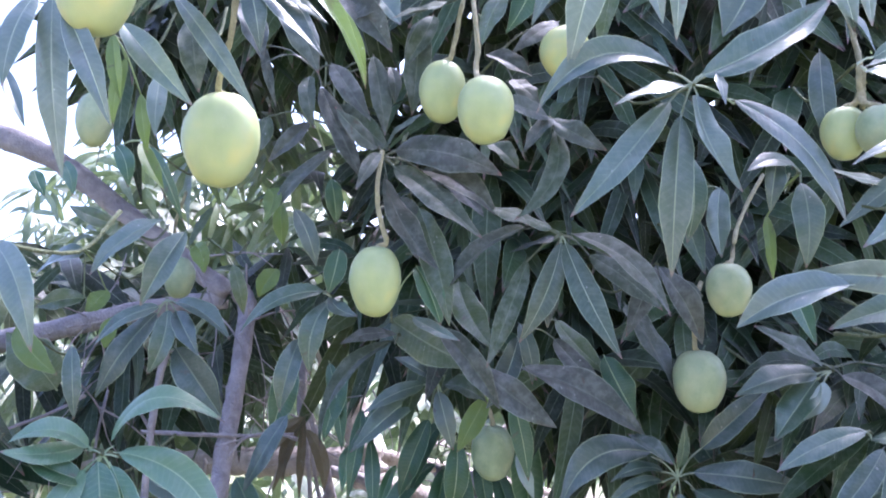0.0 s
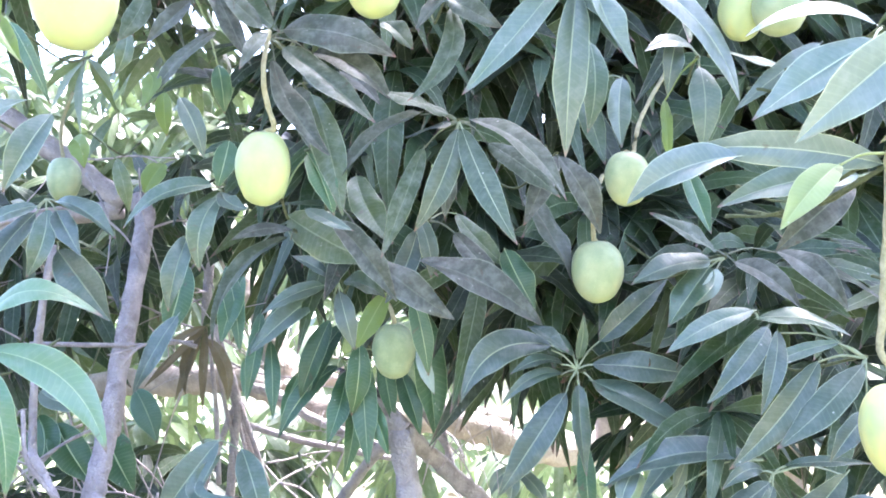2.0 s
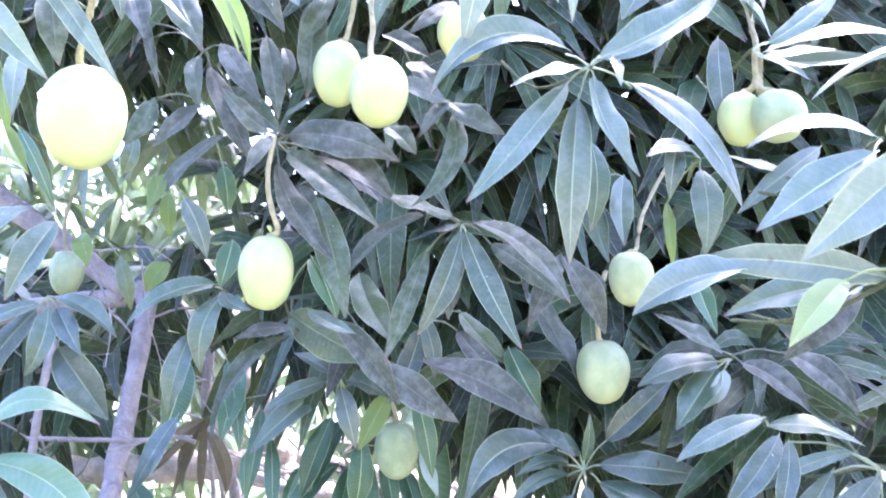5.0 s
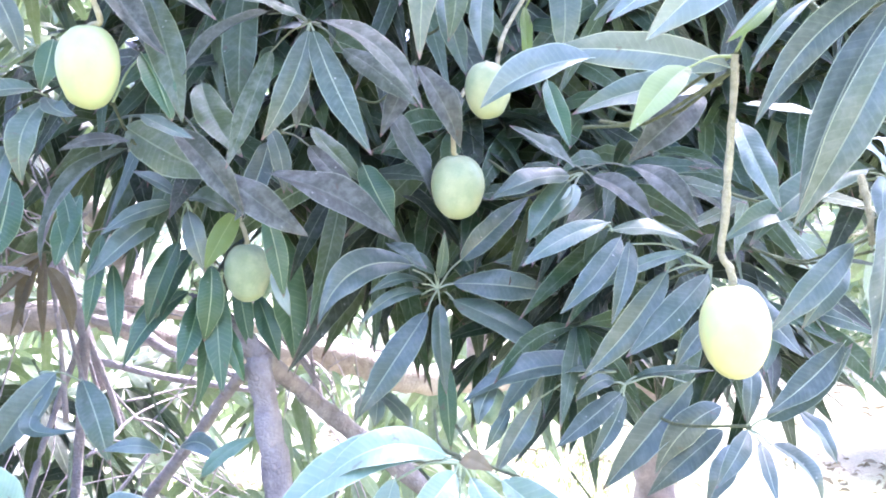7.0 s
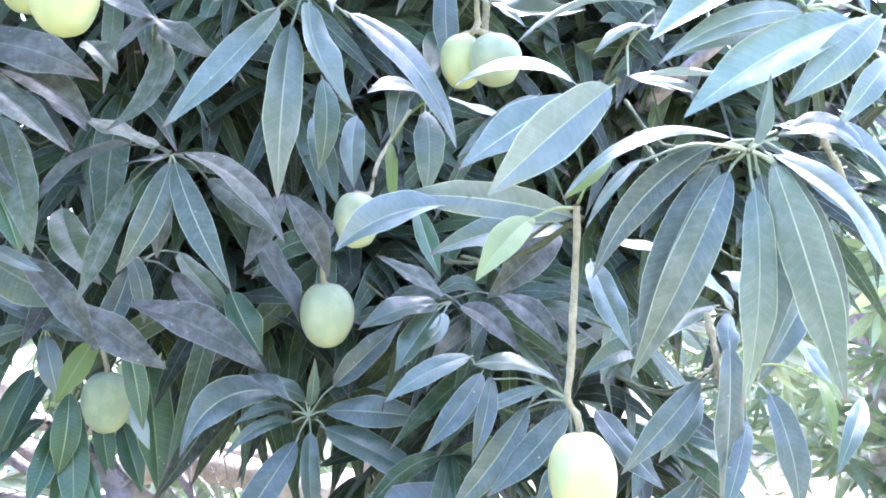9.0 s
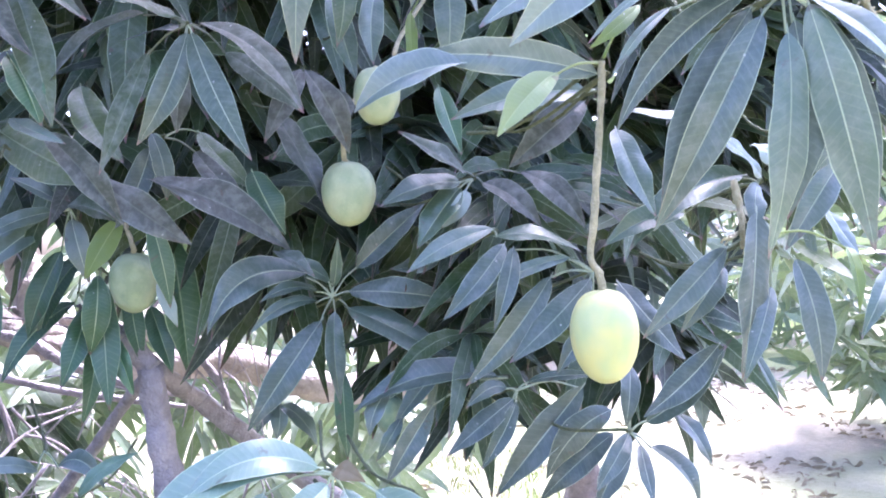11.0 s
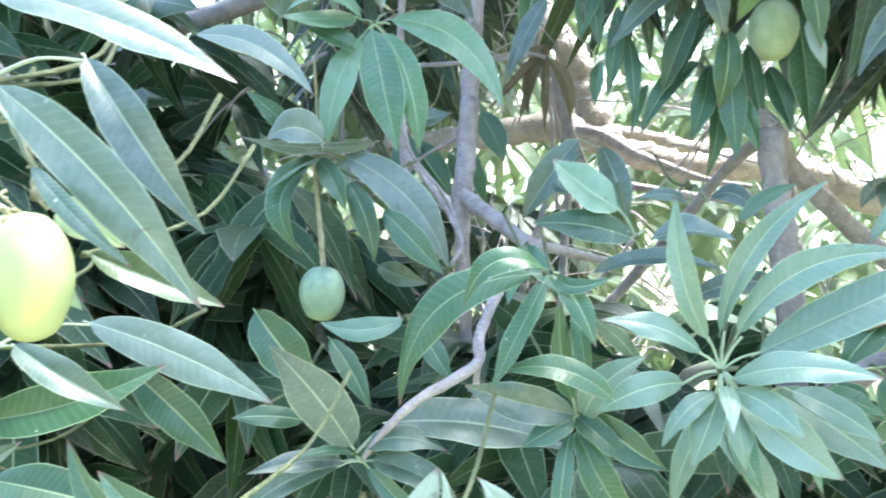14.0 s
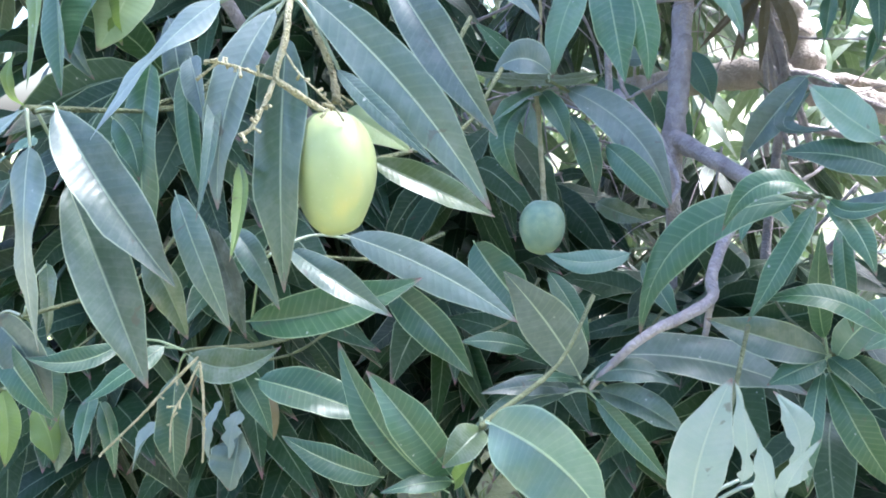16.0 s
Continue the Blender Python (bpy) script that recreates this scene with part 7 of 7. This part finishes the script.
tw = twig((-0.689, 0.410, 1.237))
leaf(tw, (-0.669, 0.409, 1.242), (0.080, 0.012, -0.132), 0.008, 0.001, 0.040, 28, "", 0)
leaf(tw, (-0.696, 0.432, 1.186), (0.059, -0.002, -0.161), 0.007, -0.005, 0.043, 42, "", 0)


def bare_twigs(box, count, seed):
    """Thin leafless twigs that droop and fork, a few with withered leaves."""
    rng = random.Random(seed)
    V, F = [], []

    def add(pts, k):
        v, q = tube(pts, 5, 0.15, 4, seed + k)
        o = len(V)
        V.extend(tuple(a) for a in v), F.extend(tuple(i + o for i in a) for a in q)
    for k in range(count):
        p = Vector([rng.uniform(a, b) for a, b in zip(*box)])
        d = Vector((rng.uniform(-0.8, 0.8), rng.uniform(-0.6, 0.3), rng.uniform(-1.0, 0.35))).normalized()
        L, r = rng.uniform(0.12, 0.4), rng.uniform(0.0012, 0.004)
        pts = []
        for i in range(5):
            pts.append((*p, r * (1 - 0.15 * i)))
            p = p + d * L / 4
            d = (d + Vector((rng.uniform(-0.3, 0.3), rng.uniform(-0.3, 0.3), rng.uniform(-0.35, 0.2)))).normalized()
        add(pts, k)
        q = Vector(pts[2][:3])
        e = (d + Vector((rng.uniform(-1, 1), 0, rng.uniform(-0.6, 0.4)))).normalized()
        add([(*q, r * 0.7), (*(q + e * L * 0.2), r * 0.6), (*(q + e * L * 0.4 + Vector((0, 0, -0.02))), r * 0.45)], k + 500)
    tagged(mesh_object("brushwood", V, F, BARK, tree), kind="stuff")


# ---- the mass of leaves behind the near whorls ----
def dark_mass(p):
    x, y, z = p[0], p[1], p[2] - 0.105 * p[1]
    gap_low = (z < 1.42 and x < 0.16 * y) or (z < 1.31 and x < 0.34 * y)
    gap_left = x < (-0.12 if z < 1.5 else -0.03) * y
    gap_right = z < 1.30 and x > 0.55 * y
    return not (gap_low or gap_left or gap_right)


foliage("foliage", [((-0.3, 1.28, 1.57), (1.6, 1.7, 2.38), 5), ((0.20, 1.22, 1.40), (0.80, 1.6, 1.6), 1.2)], 560, tree, SHADED_FOLIAGE, 21, keep=dark_mass)
foliage("foliage", [((0.42, 1.02, 1.20), (0.82, 1.35, 1.50), 1)], 46, tree, SHADED_FOLIAGE, 26, (0.10, 0.19), 0.35)
foliage("foliage", [((-0.34, 1.15, 2.14), (-0.10, 1.6, 2.5), 1)], 24, tree, SHADED_FOLIAGE, 25)
foliage("foliage", [((-1.6, 1.08, 0.57), (-0.64, 1.6, 1.22), 3.2), ((-1.6, 1.2, 1.2), (-0.9, 1.6, 1.5), 0.8), ((-1.4, 0.8, 0.48), (-0.82, 1.0, 1.3), 1.2), ((-0.5, 1.0, 0.48), (0.5, 1.45, 0.94), 1.6), ((-1.6, 0.95, 1.2), (-1.05, 1.3, 2.0), 1.0)], 400, tree, SHADED_DEEP_FOLIAGE, 22, (0.14, 0.24), 0.3, broad=1.35)
foliage("foliage", [((-1.05, 1.7, 1.5), (-0.42, 2.1, 1.85), 1)], 13, tree, SHADED_FOLIAGE, 28)
foliage("foliage", [((-1.1, 1.8, 0.70), (-0.2, 2.4, 1.12), 1)], 42, tree, SHADED_FOLIAGE, 61, (0.12, 0.2))
foliage("foliage", [((-0.75, 1.6, 1.4), (-0.3, 2.0, 1.75), 1)], 12, tree, SHADED_FOLIAGE, 62, (0.12, 0.2), 1.0)
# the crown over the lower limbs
foliage("foliage", [((-1.9, 0.95, 2.4), (-0.1, 2.1, 3.9), 1)], 190, tree, SHADED_FOLIAGE, 64, keep=lambda p: 0 < p[2] - 1.88 - 0.62 * p[1] < 0.75)
foliage("foliage", [((-0.75, 1.25, 1.98), (-0.15, 2.0, 2.75), 1)], 62, tree, SHADED_FOLIAGE, 68, keep=lambda p: 1.53 + 0.38 * p[1] < p[2] < 1.75 + 0.5 * p[1])
foliage("foliage", [((-0.24, 1.45, 1.66), (-0.02, 1.95, 1.98), 1)], 18, tree, SHADED_FOLIAGE, 70, (0.10, 0.18))
# foliage on the far side of the tree, its sunlight put into lighter tones
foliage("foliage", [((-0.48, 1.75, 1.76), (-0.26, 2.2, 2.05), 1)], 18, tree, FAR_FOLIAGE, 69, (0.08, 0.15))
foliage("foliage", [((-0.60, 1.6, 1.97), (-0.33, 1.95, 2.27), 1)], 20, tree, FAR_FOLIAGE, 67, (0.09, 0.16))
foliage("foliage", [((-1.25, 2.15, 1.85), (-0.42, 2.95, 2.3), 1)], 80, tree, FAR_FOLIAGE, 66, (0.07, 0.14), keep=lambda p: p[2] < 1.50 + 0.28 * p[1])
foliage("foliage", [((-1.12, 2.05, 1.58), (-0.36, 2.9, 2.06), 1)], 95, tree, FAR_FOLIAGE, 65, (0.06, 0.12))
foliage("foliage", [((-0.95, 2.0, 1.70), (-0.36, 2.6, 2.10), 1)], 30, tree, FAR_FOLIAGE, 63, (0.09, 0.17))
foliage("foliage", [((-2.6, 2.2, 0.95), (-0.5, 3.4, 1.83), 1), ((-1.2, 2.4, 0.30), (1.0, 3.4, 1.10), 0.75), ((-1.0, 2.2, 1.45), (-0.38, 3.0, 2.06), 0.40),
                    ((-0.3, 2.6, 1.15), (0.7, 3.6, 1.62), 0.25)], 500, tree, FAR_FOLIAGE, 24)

# trunk and the dome of the crown
limb([(2.05, 3.75, -0.1, 0.11), (2.0, 3.7, 0.35, 0.09), (1.85, 3.45, 0.8, 0.08), (1.5, 2.95, 1.3, 0.07), (1.05, 2.3, 1.75, 0.06), (0.85, 2.0, 2.2, 0.045), (0.7, 2.0, 2.9, 0.02)], TRUNK, tree, "stout grey-brown trunk", "trunk", 14)
crown_foliage("foliage", [p for p in crown_points((0.4, 2.0, 1.9), (2.0, 1.2, 1.4), 2.45, 330, 41, 0.4) if 1.25 < p[1] < 2.1 and p[0] > -0.15 * p[1]], tree, SHADED_FOLIAGE, 41, 1.1)
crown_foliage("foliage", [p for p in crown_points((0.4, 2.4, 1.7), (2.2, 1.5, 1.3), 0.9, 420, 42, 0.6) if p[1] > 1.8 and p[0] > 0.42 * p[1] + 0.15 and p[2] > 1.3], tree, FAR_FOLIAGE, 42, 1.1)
# drooping bare twigs below the crown
bare_twigs(((-0.85, 1.35, 0.70), (0.25, 2.1, 1.5)), 95, 51)
bare_twigs(((-0.75, 1.4, 1.2), (-0.35, 1.9, 1.85)), 22, 52)

orchard_tree(4.72, 4.15, 2.7, 1.15, 0.1, 30, 330, "mango tree with leaves hanging low over bare soil")
orchard_tree(6.7, 8.3, 3.4, 1.8, 0.15, 31, 560, "orchard mango tree across the clearing")
orchard_tree(10.5, 12.5, 4.2, 2.6, 0.2, 32, 620, "sunlit orchard mango tree in the distance")
orchard_tree(1.5, 13.5, 4.2, 2.6, 0.2, 33, 620, "sunlit orchard mango tree in the distance")
orchard_tree(-5.0, 10.0, 2.5, 2.5, 0.2, 34, 620, "sunlit orchard mango tree in the distance")
# unseen row of trees, added behind the camera to cut low frontal light
orchard_tree(-4.4, -6.2, 4.4, 2.4, 0.4, 35, 600, "unseen orchard mango tree added to block low sky light")
orchard_tree(0.6, -6.8, 4.6, 2.5, 0.4, 36, 600, "unseen orchard mango tree added to block low sky light")
orchard_tree(5.6, -6.2, 4.4, 2.4, 0.4, 37, 600, "unseen orchard mango tree added to block low sky light")
